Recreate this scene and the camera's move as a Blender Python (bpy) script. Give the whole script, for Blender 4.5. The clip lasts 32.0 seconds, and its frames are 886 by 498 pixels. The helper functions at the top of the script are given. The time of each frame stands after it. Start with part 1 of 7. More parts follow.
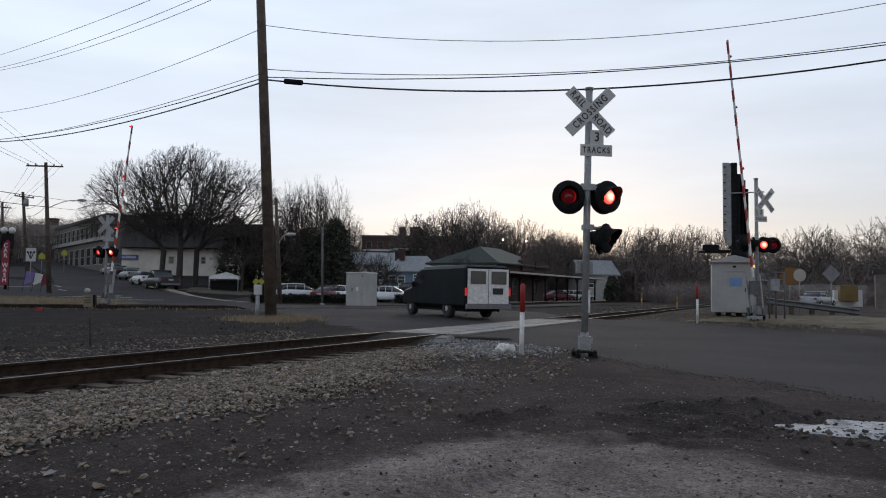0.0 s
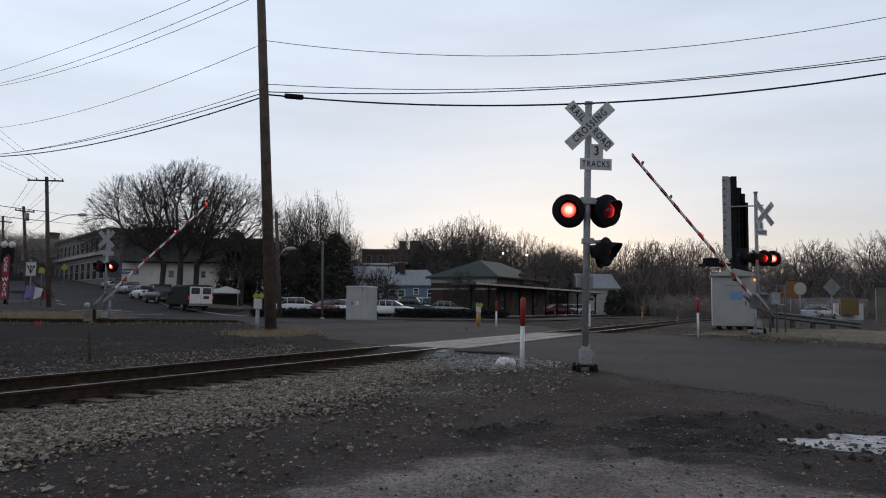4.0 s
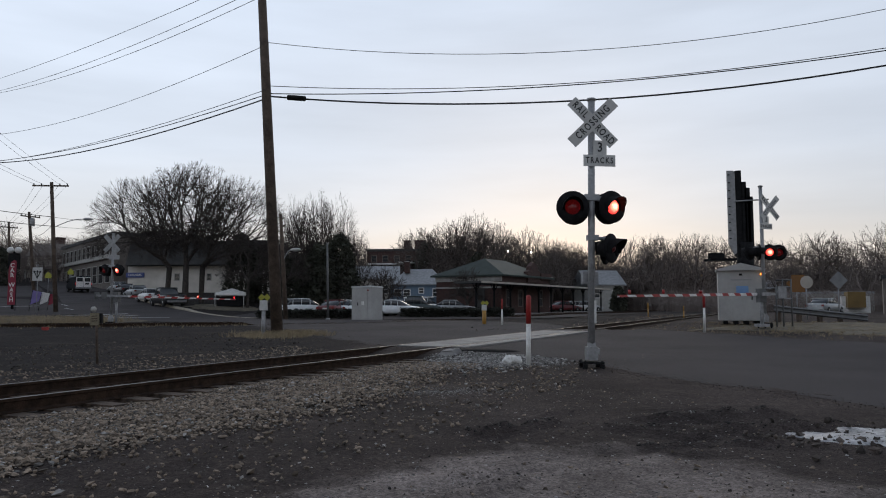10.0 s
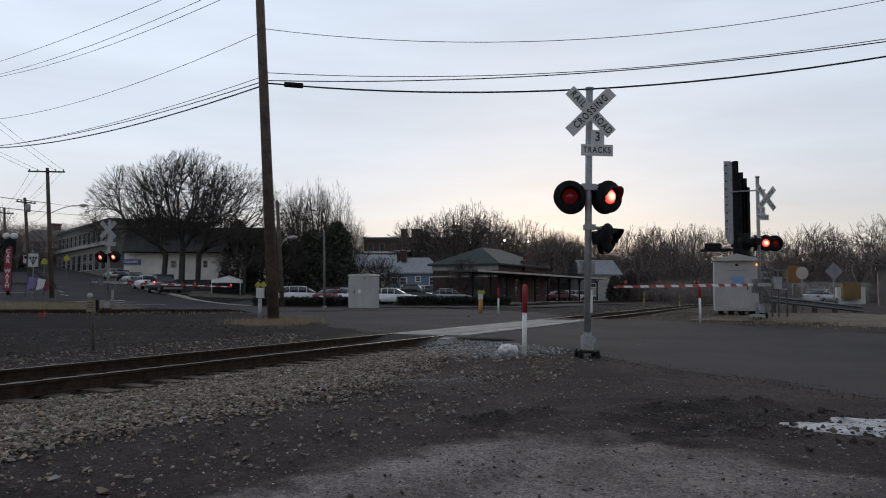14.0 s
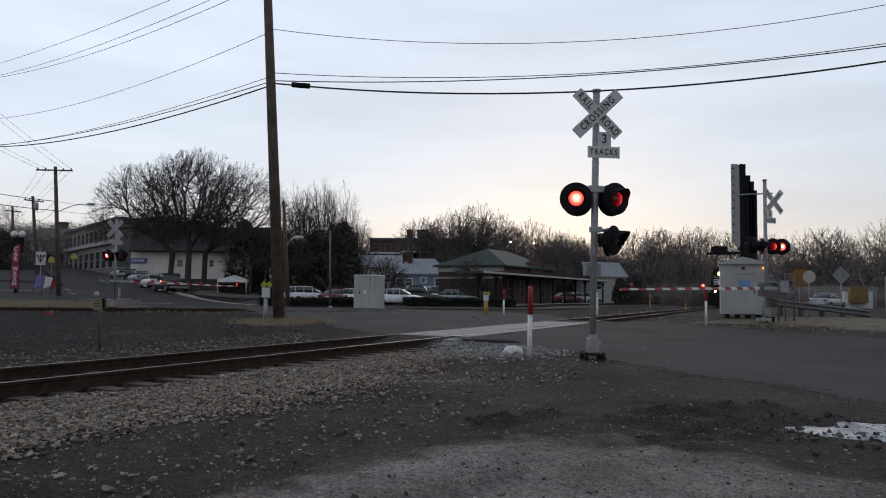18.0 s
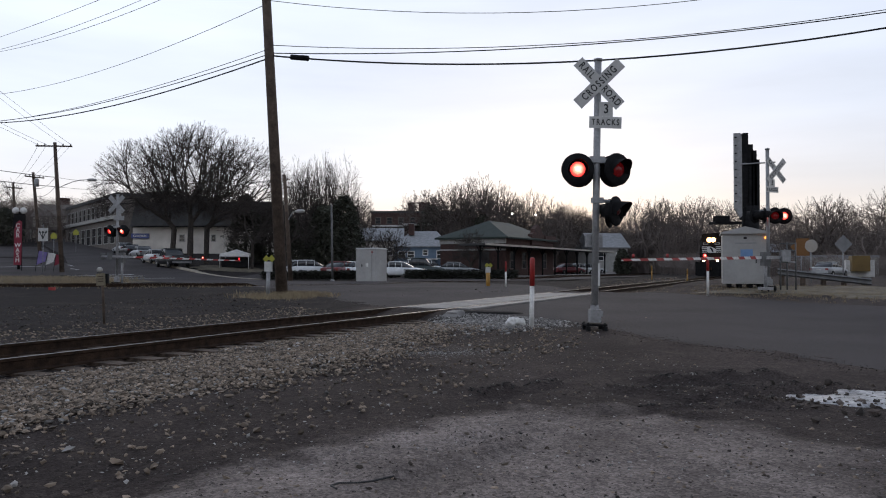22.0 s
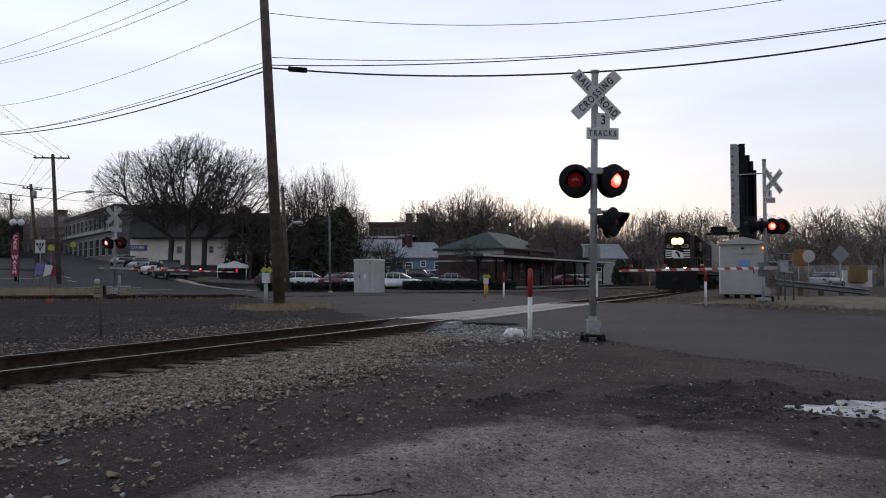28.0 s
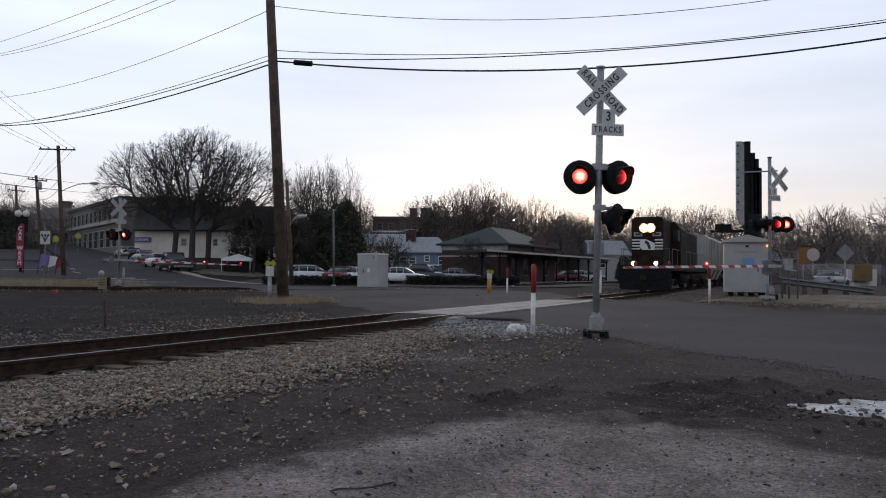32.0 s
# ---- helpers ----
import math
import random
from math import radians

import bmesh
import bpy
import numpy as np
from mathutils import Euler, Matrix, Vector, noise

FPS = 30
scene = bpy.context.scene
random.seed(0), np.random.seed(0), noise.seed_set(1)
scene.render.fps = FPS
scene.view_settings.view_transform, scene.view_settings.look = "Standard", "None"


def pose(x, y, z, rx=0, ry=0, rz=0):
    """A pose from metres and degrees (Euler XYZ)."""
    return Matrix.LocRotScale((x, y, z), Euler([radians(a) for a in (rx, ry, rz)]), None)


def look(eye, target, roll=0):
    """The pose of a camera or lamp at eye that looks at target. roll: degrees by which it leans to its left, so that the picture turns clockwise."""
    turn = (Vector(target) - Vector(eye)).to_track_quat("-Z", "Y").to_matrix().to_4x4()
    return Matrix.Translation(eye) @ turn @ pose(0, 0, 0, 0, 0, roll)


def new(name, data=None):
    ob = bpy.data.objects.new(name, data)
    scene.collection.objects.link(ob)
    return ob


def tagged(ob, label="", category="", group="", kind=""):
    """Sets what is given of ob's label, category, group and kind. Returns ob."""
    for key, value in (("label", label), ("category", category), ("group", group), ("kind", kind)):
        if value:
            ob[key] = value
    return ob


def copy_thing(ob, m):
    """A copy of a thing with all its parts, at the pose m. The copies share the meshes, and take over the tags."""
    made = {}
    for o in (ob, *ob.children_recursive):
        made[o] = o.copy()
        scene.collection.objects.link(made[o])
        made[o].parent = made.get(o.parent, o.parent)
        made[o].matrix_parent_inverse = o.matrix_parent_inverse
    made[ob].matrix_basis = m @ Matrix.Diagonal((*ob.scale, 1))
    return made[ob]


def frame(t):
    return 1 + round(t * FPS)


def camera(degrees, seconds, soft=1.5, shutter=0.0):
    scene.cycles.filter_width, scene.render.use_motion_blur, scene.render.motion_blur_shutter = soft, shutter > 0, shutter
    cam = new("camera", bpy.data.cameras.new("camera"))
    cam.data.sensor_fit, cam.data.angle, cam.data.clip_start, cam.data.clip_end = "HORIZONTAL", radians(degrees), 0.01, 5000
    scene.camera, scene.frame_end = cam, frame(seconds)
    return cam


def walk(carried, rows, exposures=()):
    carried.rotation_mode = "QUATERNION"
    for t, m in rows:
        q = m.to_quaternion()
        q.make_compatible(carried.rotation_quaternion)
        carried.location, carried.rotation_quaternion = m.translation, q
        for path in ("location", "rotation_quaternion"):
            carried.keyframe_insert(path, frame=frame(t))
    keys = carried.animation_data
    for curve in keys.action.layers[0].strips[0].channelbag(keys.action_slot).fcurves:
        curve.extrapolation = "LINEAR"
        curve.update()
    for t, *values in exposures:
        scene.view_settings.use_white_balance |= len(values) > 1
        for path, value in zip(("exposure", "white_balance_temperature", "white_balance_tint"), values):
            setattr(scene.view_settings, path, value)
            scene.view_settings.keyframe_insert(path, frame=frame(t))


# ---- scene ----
# ---------------- camera and walk ----------------
cam = camera(62.5, 32.0, soft=1.05)
walk(cam, [
    (0, pose(0, 0, 1.05, 93.349, -0.801, -0.269)),
    (0.5, pose(0, 0, 1.05, 93.511, -0.74, -0.129)),
    (1, pose(0, 0, 1.05, 93.663, -0.719, -0.066)),
    (1.5, pose(0, 0, 1.05, 93.998, -0.711, -0.057)),
    (2, pose(0, 0, 1.05, 94.137, -0.845, -0.195)),
    (2.5, pose(0, 0, 1.05, 94.058, -1.034, -0.192)),
    (3, pose(0, 0, 1.05, 94.124, -0.812, -0.209)),
    (3.5, pose(0, 0, 1.05, 94.479, -0.743, -0.187)),
    (5.5, pose(0, 0, 1.05, 94.183, -0.435, -0.842)),
    (6, pose(0, 0, 1.05, 94.428, 0.004, -0.707)),
    (6.5, pose(0, 0, 1.05, 94.616, 0.055, -0.628)),
    (7, pose(0, 0, 1.05, 94.51, -0.186, -0.449)),
    (7.5, pose(0, 0, 1.05, 94.437, -0.163, -0.23)),
    (8, pose(0, 0, 1.05, 94.267, -0.092, -0.2)),
    (8.5, pose(0, 0, 1.05, 94.391, -0.083, -0.218)),
    (9, pose(0, 0, 1.05, 94.41, 0.01, 0.006)),
    (9.5, pose(0, 0, 1.05, 94.292, -0.273, 0.238)),
    (10, pose(0, 0, 1.05, 94.347, 0.117, 0.178)),
    (10.5, pose(0, 0, 1.05, 94.678, 0.113, 0.376)),
    (11, pose(0, 0, 1.05, 94.564, -0.086, 0.349)),
    (11.5, pose(0, 0, 1.05, 94.593, 0.085, 0.432)),
    (12, pose(0, 0, 1.05, 94.498, 0.066, 0.565)),
    (12.5, pose(0, 0, 1.05, 94.511, -0.129, 0.714)),
    (13, pose(0, 0, 1.05, 94.455, 0.021, 0.782)),
    (13.5, pose(0, 0, 1.05, 94.119, -0.201, 0.323)),
    (14, pose(0, 0, 1.05, 93.457, -0.232, -0.097)),
    (14.5, pose(0, 0, 1.05, 93.238, -0.075, -0.045)),
    (16.5, pose(0, 0, 1.05, 93.434, -0.321, -0.308)),
    (17, pose(0, 0, 1.05, 93.269, -0.634, 0.129)),
    (17.5, pose(0, 0, 1.05, 93.193, -0.56, 0.394)),
    (18, pose(0, 0, 1.05, 93.539, -0.668, 0.329)),
    (18.5, pose(0, 0, 1.05, 93.368, -0.612, 0.376)),
    (19, pose(0, 0, 1.05, 93.153, -0.779, 0.52)),
    (19.5, pose(0, 0, 1.05, 92.839, -0.576, 0.516)),
    (20, pose(0, 0, 1.05, 92.655, -0.425, 0.513)),
    (20.5, pose(0, 0, 1.05, 92.433, -0.317, 0.292)),
    (21, pose(0, 0, 1.05, 92.216, -0.408, 0.238)),
    (21.5, pose(0, 0, 1.05, 91.835, -0.776, 0.041)),
    (21.8, pose(0, 0, 1.05, 91.123, -0.357, 0.312)),
    (22, pose(0, 0, 1.05, 91.375, -0.13, 0.49)),
    (22.2, pose(0, 0, 1.05, 91.436, -0.349, 0.484)),
    (22.5, pose(0, 0, 1.05, 91.461, -0.297, 0.631)),
    (23, pose(0, 0, 1.05, 90.705, -0.538, 0.557)),
    (23.5, pose(0, 0, 1.05, 91.447, -0.576, -0.443)),
    (24, pose(0, 0, 1.05, 91.876, -0.238, -0.846)),
    (24.5, pose(0, 0, 1.05, 91.874, -0.136, -0.743)),
    (25, pose(0, 0, 1.05, 91.876, -0.226, -0.253)),
    (25.5, pose(0, 0, 1.05, 91.922, -0.388, 0.05)),
    (27.5, pose(0, 0, 1.05, 92.13, -0.351, 0.314)),
    (28, pose(0, 0, 1.05, 92.244, -0.013, 0.327)),
    (28.5, pose(0, 0, 1.05, 92.599, -0.031, 0.09)),
    (29, pose(0, 0, 1.05, 92.693, -0.1, 0.245)),
    (29.5, pose(0, 0, 1.05, 92.705, -0.303, 0.333)),
    (30, pose(0, 0, 1.05, 92.481, -0.508, 0.402)),
    (30.5, pose(0, 0, 1.05, 92.411, -0.807, 0.362)),
    (31, pose(0, 0, 1.05, 92.023, -0.853, 0.433)),
    (31.5, pose(0, 0, 1.05, 91.802, -0.6, 0.399)),
    (32, pose(0, 0, 1.05, 91.846, -0.568, 0.601)),
], exposures=[(0, 0.08, 6500, 10), (3, 0.0, 6500, 10), (6, -0.06, 6500, 10), (14, -0.05, 6500, 10), (19, 0.04, 6500, 10), (21, 0.15, 6500, 12), (23, 0.25, 6500, 13), (25, 0.24, 6500, 13), (28, 0.19, 6500, 13), (32, 0.17, 6500, 13)])

# ---------------- world and light ----------------
world = bpy.data.worlds.new("overcast_dusk")
scene.world = world
world.use_nodes = True
wn, wl = world.node_tree.nodes, world.node_tree.links
wn.clear()
w_out = wn.new("ShaderNodeOutputWorld")
w_bg = wn.new("ShaderNodeBackground")
w_tc = wn.new("ShaderNodeTexCoord")
w_sep = wn.new("ShaderNodeSeparateXYZ")
wl.new(w_tc.outputs["Generated"], w_sep.inputs[0])
w_ramp = wn.new("ShaderNodeValToRGB")
w_ramp.color_ramp.elements[0].position = 0.0
w_ramp.color_ramp.elements[0].color = (0.55, 0.535, 0.52, 1)
w_ramp.color_ramp.elements[1].position = 1.0
w_ramp.color_ramp.elements[1].color = (0.26, 0.32, 0.42, 1)
for p_, c_ in ((0.06, (0.83, 0.79, 0.755, 1)), (0.115, (0.765, 0.795, 0.85, 1)), (0.20, (0.745, 0.82, 0.94, 1)), (0.45, (0.74, 0.84, 1.0, 1))):
    e_ = w_ramp.color_ramp.elements.new(p_)
    e_.color = c_
wl.new(w_sep.outputs["Z"], w_ramp.inputs[0])
w_map = wn.new("ShaderNodeMapping")
w_map.inputs["Scale"].default_value = (1.0, 1.0, 6.5)
wl.new(w_tc.outputs["Generated"], w_map.inputs[0])
w_noise = wn.new("ShaderNodeTexNoise")
w_noise.inputs["Scale"].default_value = 2.2
w_noise.inputs["Detail"].default_value = 5
wl.new(w_map.outputs[0], w_noise.inputs["Vector"])
w_cr = wn.new("ShaderNodeMapRange")
w_cr.inputs["From Min"].default_value = 0.3
w_cr.inputs["From Max"].default_value = 0.7
w_cr.inputs["To Min"].default_value = 0.90
w_cr.inputs["To Max"].default_value = 1.08
wl.new(w_noise.outputs["Fac"], w_cr.inputs[0])
w_mul = wn.new("ShaderNodeMix")
w_mul.data_type, w_mul.blend_type = "RGBA", "MULTIPLY"
w_mul.inputs["Factor"].default_value = 1.0
wl.new(w_ramp.outputs[0], w_mul.inputs[6])
wl.new(w_cr.outputs[0], w_mul.inputs[7])
w_sky = wn.new("ShaderNodeTexSky")
w_sky.sky_type = "NISHITA"
w_sky.sun_disc = False
w_sky.sun_elevation = radians(6)
w_sky.sun_rotation = radians(8)
w_add = wn.new("ShaderNodeMix")
w_add.data_type, w_add.blend_type = "RGBA", "ADD"
w_add.inputs["Factor"].default_value = 0.009
wl.new(w_mul.outputs[2], w_add.inputs[6])
wl.new(w_sky.outputs[0], w_add.inputs[7])
w_side = wn.new("ShaderNodeMapRange")
w_side.interpolation_type = "SMOOTHSTEP"
w_side.inputs["From Min"].default_value, w_side.inputs["From Max"].default_value = -0.9, 0.75
w_side.inputs["To Min"].default_value, w_side.inputs["To Max"].default_value = 0.82, 1.0
wl.new(w_sep.outputs["Y"], w_side.inputs[0])
w_dusk = wn.new("ShaderNodeMix")
w_dusk.data_type, w_dusk.blend_type = "RGBA", "MULTIPLY"
w_dusk.inputs["Factor"].default_value = 1.0
w_west = wn.new("ShaderNodeMapRange")
w_west.inputs["From Min"].default_value, w_west.inputs["From Max"].default_value = -0.6, 0.6
w_west.inputs["To Min"].default_value, w_west.inputs["To Max"].default_value = 1.10, 0.92
wl.new(w_sep.outputs["X"], w_west.inputs[0])
w_even = wn.new("ShaderNodeMix")
w_even.data_type, w_even.blend_type = "RGBA", "MULTIPLY"
w_even.inputs["Factor"].default_value = 1.0
wl.new(w_add.outputs[2], w_even.inputs[6])
wl.new(w_west.outputs[0], w_even.inputs[7])
wl.new(w_even.outputs[2], w_dusk.inputs[6])
wl.new(w_side.outputs[0], w_dusk.inputs[7])
wl.new(w_dusk.outputs[2], w_bg.inputs["Color"])
w_bg.inputs["Strength"].default_value = 0.92
wl.new(w_bg.outputs[0], w_out.inputs[0])

sun_data = bpy.data.lights.new("sun", "SUN")
sun_data.energy, sun_data.angle, sun_data.color = 0.65, radians(30), (1.0, 0.87, 0.72)
sun = new("sun", sun_data)
sun.matrix_world = look((0, 0, 0), (-math.sin(radians(8)) * 0.97, -math.cos(radians(8)) * 0.97, -0.22))


# ---------------- materials ----------------
def surface(name, a, b, rough=0.8, scale=3.0, metal=0.0, bump=0.0, bscale=40.0, fine=0.0, c=None, spec=0.5, vary=0.0, emit=0.0):
    """A procedural surface: two tones at one scale, grain at another, relief."""
    m = bpy.data.materials.new(name)
    m.use_nodes = True
    n, l = m.node_tree.nodes, m.node_tree.links
    s = n["Principled BSDF"]
    s.inputs["Roughness"].default_value = rough
    s.inputs["Metallic"].default_value = metal
    s.inputs["Specular IOR Level"].default_value = spec
    tc = n.new("ShaderNodeTexCoord")
    geo = n.new("ShaderNodeNewGeometry")
    pos = geo.outputs["Position"] if vary < 0 else tc.outputs["Object"]
    t1 = n.new("ShaderNodeTexNoise")
    t1.inputs["Scale"].default_value, t1.inputs["Detail"].default_value = scale, 6
    l.new(pos, t1.inputs["Vector"])
    r = n.new("ShaderNodeValToRGB")
    r.color_ramp.elements[0].position, r.color_ramp.elements[1].position = 0.34, 0.66
    r.color_ramp.elements[0].color, r.color_ramp.elements[1].color = (*a, 1), (*b, 1)
    if c:
        e = r.color_ramp.elements.new(0.5)
        e.color = (*c, 1)
    l.new(t1.outputs["Fac"], r.inputs[0])
    col = r.outputs[0]
    if fine:
        t2 = n.new("ShaderNodeTexNoise")
        t2.inputs["Scale"].default_value, t2.inputs["Detail"].default_value = bscale, 3
        l.new(pos, t2.inputs["Vector"])
        mr = n.new("ShaderNodeMapRange")
        mr.inputs["From Min"].default_value, mr.inputs["From Max"].default_value = 0.3, 0.7
        mr.inputs["To Min"].default_value, mr.inputs["To Max"].default_value = 1 - fine, 1 + fine
        l.new(t2.outputs["Fac"], mr.inputs[0])
        mx = n.new("ShaderNodeMix")
        mx.data_type, mx.blend_type = "RGBA", "MULTIPLY"
        mx.inputs["Factor"].default_value = 1
        l.new(col, mx.inputs[6])
        l.new(mr.outputs[0], mx.inputs[7])
        col = mx.outputs[2]
    if vary > 0:
        oi = n.new("ShaderNodeObjectInfo")
        mr = n.new("ShaderNodeMapRange")
        mr.inputs["To Min"].default_value, mr.inputs["To Max"].default_value = 1 - vary, 1 + vary
        l.new(oi.outputs["Random"], mr.inputs[0])
        mx = n.new("ShaderNodeMix")
        mx.data_type, mx.blend_type = "RGBA", "MULTIPLY"
        mx.inputs["Factor"].default_value = 1
        l.new(col, mx.inputs[6])
        l.new(mr.outputs[0], mx.inputs[7])
        col = mx.outputs[2]
    l.new(col, s.inputs["Base Color"])
    if bump:
        t3 = n.new("ShaderNodeTexNoise")
        t3.inputs["Scale"].default_value, t3.inputs["Detail"].default_value = bscale, 4
        l.new(pos, t3.inputs["Vector"])
        bp = n.new("ShaderNodeBump")
        bp.inputs["Strength"].default_value, bp.inputs["Distance"].default_value = bump, 0.02
        l.new(t3.outputs["Fac"], bp.inputs["Height"])
        l.new(bp.outputs[0], s.inputs["Normal"])
    if emit:
        s.inputs["Emission Color"].default_value = (*b, 1)
        s.inputs["Emission Strength"].default_value = emit
    return m


def glow(name, colour, strength):
    m = bpy.data.materials.new(name)
    m.use_nodes = True
    s = m.node_tree.nodes["Principled BSDF"]
    s.inputs["Base Color"].default_value = (*[0.5 * v for v in colour], 1)
    s.inputs["Emission Color"].default_value = (*colour, 1)
    s.inputs["Emission Strength"].default_value = strength
    return m


def flash_material():
    """A red signal lens that burns on its +Y side and is unlit on the far side."""
    m = bpy.data.materials.new("signal_lens_red")
    m.use_nodes = True
    n, l = m.node_tree.nodes, m.node_tree.links
    s = n["Principled BSDF"]
    s.inputs["Base Color"].default_value = (0.040, 0.003, 0.004, 1)
    s.inputs["Roughness"].default_value = 0.25
    tc = n.new("ShaderNodeTexCoord")
    nz = n.new("ShaderNodeVectorMath")
    nz.operation = "NORMALIZE"
    l.new(tc.outputs["Object"], nz.inputs[0])
    sp = n.new("ShaderNodeSeparateXYZ")
    l.new(nz.outputs[0], sp.inputs[0])
    tex = n.new("ShaderNodeTexVoronoi")
    tex.inputs["Scale"].default_value = 22
    l.new(tc.outputs["Object"], tex.inputs["Vector"])
    r = n.new("ShaderNodeValToRGB")
    r.color_ramp.elements[0].position, r.color_ramp.elements[0].color = 0.0, (0.05, 0.002, 0.002, 1)
    r.color_ramp.elements[1].position, r.color_ramp.elements[1].color = 1.0, (5.0, 2.0, 1.4, 1)
    for p, c in ((0.40, (0.045, 0.002, 0.003, 1)), (0.62, (0.40, 0.008, 0.010, 1)), (0.76, (1.4, 0.035, 0.040, 1)), (0.89, (2.8, 0.25, 0.18, 1)), (0.96, (4.0, 0.95, 0.6, 1))):
        e = r.color_ramp.elements.new(p)
        e.color = c
    half = n.new("ShaderNodeMath")
    half.operation = "MULTIPLY_ADD"
    half.inputs[1].default_value, half.inputs[2].default_value = 0.5, 0.5
    l.new(sp.outputs["Y"], half.inputs[0])
    l.new(half.outputs[0], r.inputs[0])
    mr = n.new("ShaderNodeMapRange")
    mr.inputs["From Max"].default_value = 0.6
    mr.inputs["To Min"].default_value, mr.inputs["To Max"].default_value = 1.15, 0.7
    l.new(tex.outputs["Distance"], mr.inputs[0])
    l.new(r.outputs[0], s.inputs["Emission Color"])
    l.new(mr.outputs[0], s.inputs["Emission Strength"])
    return m


def dirt_material():
    """Dark cinders with pebbly grain, a paler worn gravel drive in front, and damp stains."""
    m = bpy.data.materials.new("cinder_dirt")
    m.use_nodes = True
    n, l = m.node_tree.nodes, m.node_tree.links
    s = n["Principled BSDF"]
    s.inputs["Roughness"].default_value = 0.95
    s.inputs["Specular IOR Level"].default_value = 0.06
    g = n.new("ShaderNodeNewGeometry")
    pos = g.outputs["Position"]

    def noise_(scale, detail=5, lo=0.35, hi=0.65):
        t = n.new("ShaderNodeTexNoise")
        t.inputs["Scale"].default_value, t.inputs["Detail"].default_value = scale, detail
        l.new(pos, t.inputs["Vector"])
        r = n.new("ShaderNodeMapRange")
        r.inputs["From Min"].default_value, r.inputs["From Max"].default_value = lo, hi
        l.new(t.outputs["Fac"], r.inputs[0])
        return r.outputs[0]

    def mix(f, a, b, mode="MIX"):
        x = n.new("ShaderNodeMix")
        x.data_type, x.blend_type = "RGBA", mode
        for k, v in ((0, f), (6, a), (7, b)):
            if isinstance(v, (tuple, float)):
                x.inputs[k].default_value = (*v, 1) if isinstance(v, tuple) else v
            else:
                l.new(v, x.inputs[k])
        return x.outputs[2]

    def calc(op, a, b=None):
        x = n.new("ShaderNodeMath")
        x.operation = op
        for k, v in ((0, a), (1, b)):
            if v is None:
                continue
            if isinstance(v, (int, float)):
                x.inputs[k].default_value = v
            else:
                l.new(v, x.inputs[k])
        return x.outputs[0]

    sep = n.new("ShaderNodeSeparateXYZ")
    l.new(pos, sep.inputs[0])
    # edge of the drive: y = 6.2 - 0.36 (x - 1)^2, ragged
    dx = calc("SUBTRACT", sep.outputs["X"], 1.0)
    edge = calc("SUBTRACT", 6.2, calc("MULTIPLY", calc("MULTIPLY", dx, dx), 0.36))
    rag = calc("MULTIPLY", calc("SUBTRACT", noise_(1.6, 6, 0.2, 0.8), 0.5), 0.9)
    f = calc("ADD", calc("SUBTRACT", edge, sep.outputs["Y"]), rag)
    cl = n.new("ShaderNodeMapRange")
    cl.inputs["From Min"].default_value, cl.inputs["From Max"].default_value = -0.10, 0.30
    l.new(f, cl.inputs[0])
    worn = n.new("ShaderNodeMapRange")
    worn.inputs["From Min"].default_value, worn.inputs["From Max"].default_value = 1.6, 3.2
    worn.inputs["To Min"].default_value, worn.inputs["To Max"].default_value = 1.0, 0.4
    l.new(sep.outputs["X"], worn.inputs[0])
    drive = calc("MULTIPLY", calc("MULTIPLY", cl.outputs[0], worn.outputs[0]), noise_(0.9, 4, 0.15, 0.5))
    base = mix(noise_(0.35), (0.029, 0.0232, 0.0217), (0.058, 0.0465, 0.043))
    base = mix(calc("MULTIPLY", noise_(2.3, 5, 0.5, 0.75), 0.6), base, (0.074, 0.059, 0.052))
    # black cinders on the far side of the track: x < 0.5 y - 12
    bed = n.new("ShaderNodeMapRange")
    bed.inputs["From Min"].default_value, bed.inputs["From Max"].default_value = 0.0, 1.2
    l.new(calc("SUBTRACT", calc("SUBTRACT", calc("MULTIPLY", sep.outputs["Y"], 0.5), 12.0), sep.outputs["X"]), bed.inputs[0])
    base = mix(calc("MULTIPLY", bed.outputs[0], noise_(0.5, 5, 0.2, 0.5)), base, (0.022, 0.019, 0.0185))
    pale = mix(noise_(1.3), (0.125, 0.105, 0.096), (0.225, 0.190, 0.174))
    col = mix(drive, base, pale)
    vor = n.new("ShaderNodeTexVoronoi")
    vor.inputs["Scale"].default_value = 70
    l.new(pos, vor.inputs["Vector"])
    sv = n.new("ShaderNodeSeparateColor")
    l.new(vor.outputs["Color"], sv.inputs[0])
    sr = n.new("ShaderNodeMapRange")
    sr.inputs["To Min"].default_value, sr.inputs["To Max"].default_value = 0.62, 1.42
    l.new(sv.outputs[0], sr.inputs[0])
    col = mix(1.0, col, sr.outputs[0], "MULTIPLY")
    vor2 = n.new("ShaderNodeTexVoronoi")
    vor2.inputs["Scale"].default_value = 24
    l.new(pos, vor2.inputs["Vector"])
    sv2 = n.new("ShaderNodeSeparateColor")
    l.new(vor2.outputs["Color"], sv2.inputs[0])
    sr2 = n.new("ShaderNodeMapRange")
    sr2.inputs["To Min"].default_value, sr2.inputs["To Max"].default_value = 0.82, 1.2
    l.new(sv2.outputs[1], sr2.inputs[0])
    col = mix(1.0, col, sr2.outputs[0], "MULTIPLY")
    l.new(col, s.inputs["Base Color"])
    hgt = calc("ADD", calc("MULTIPLY", vor.outputs["Distance"], -0.5), noise_(9, 8, 0.2, 0.8))
    bp = n.new("ShaderNodeBump")
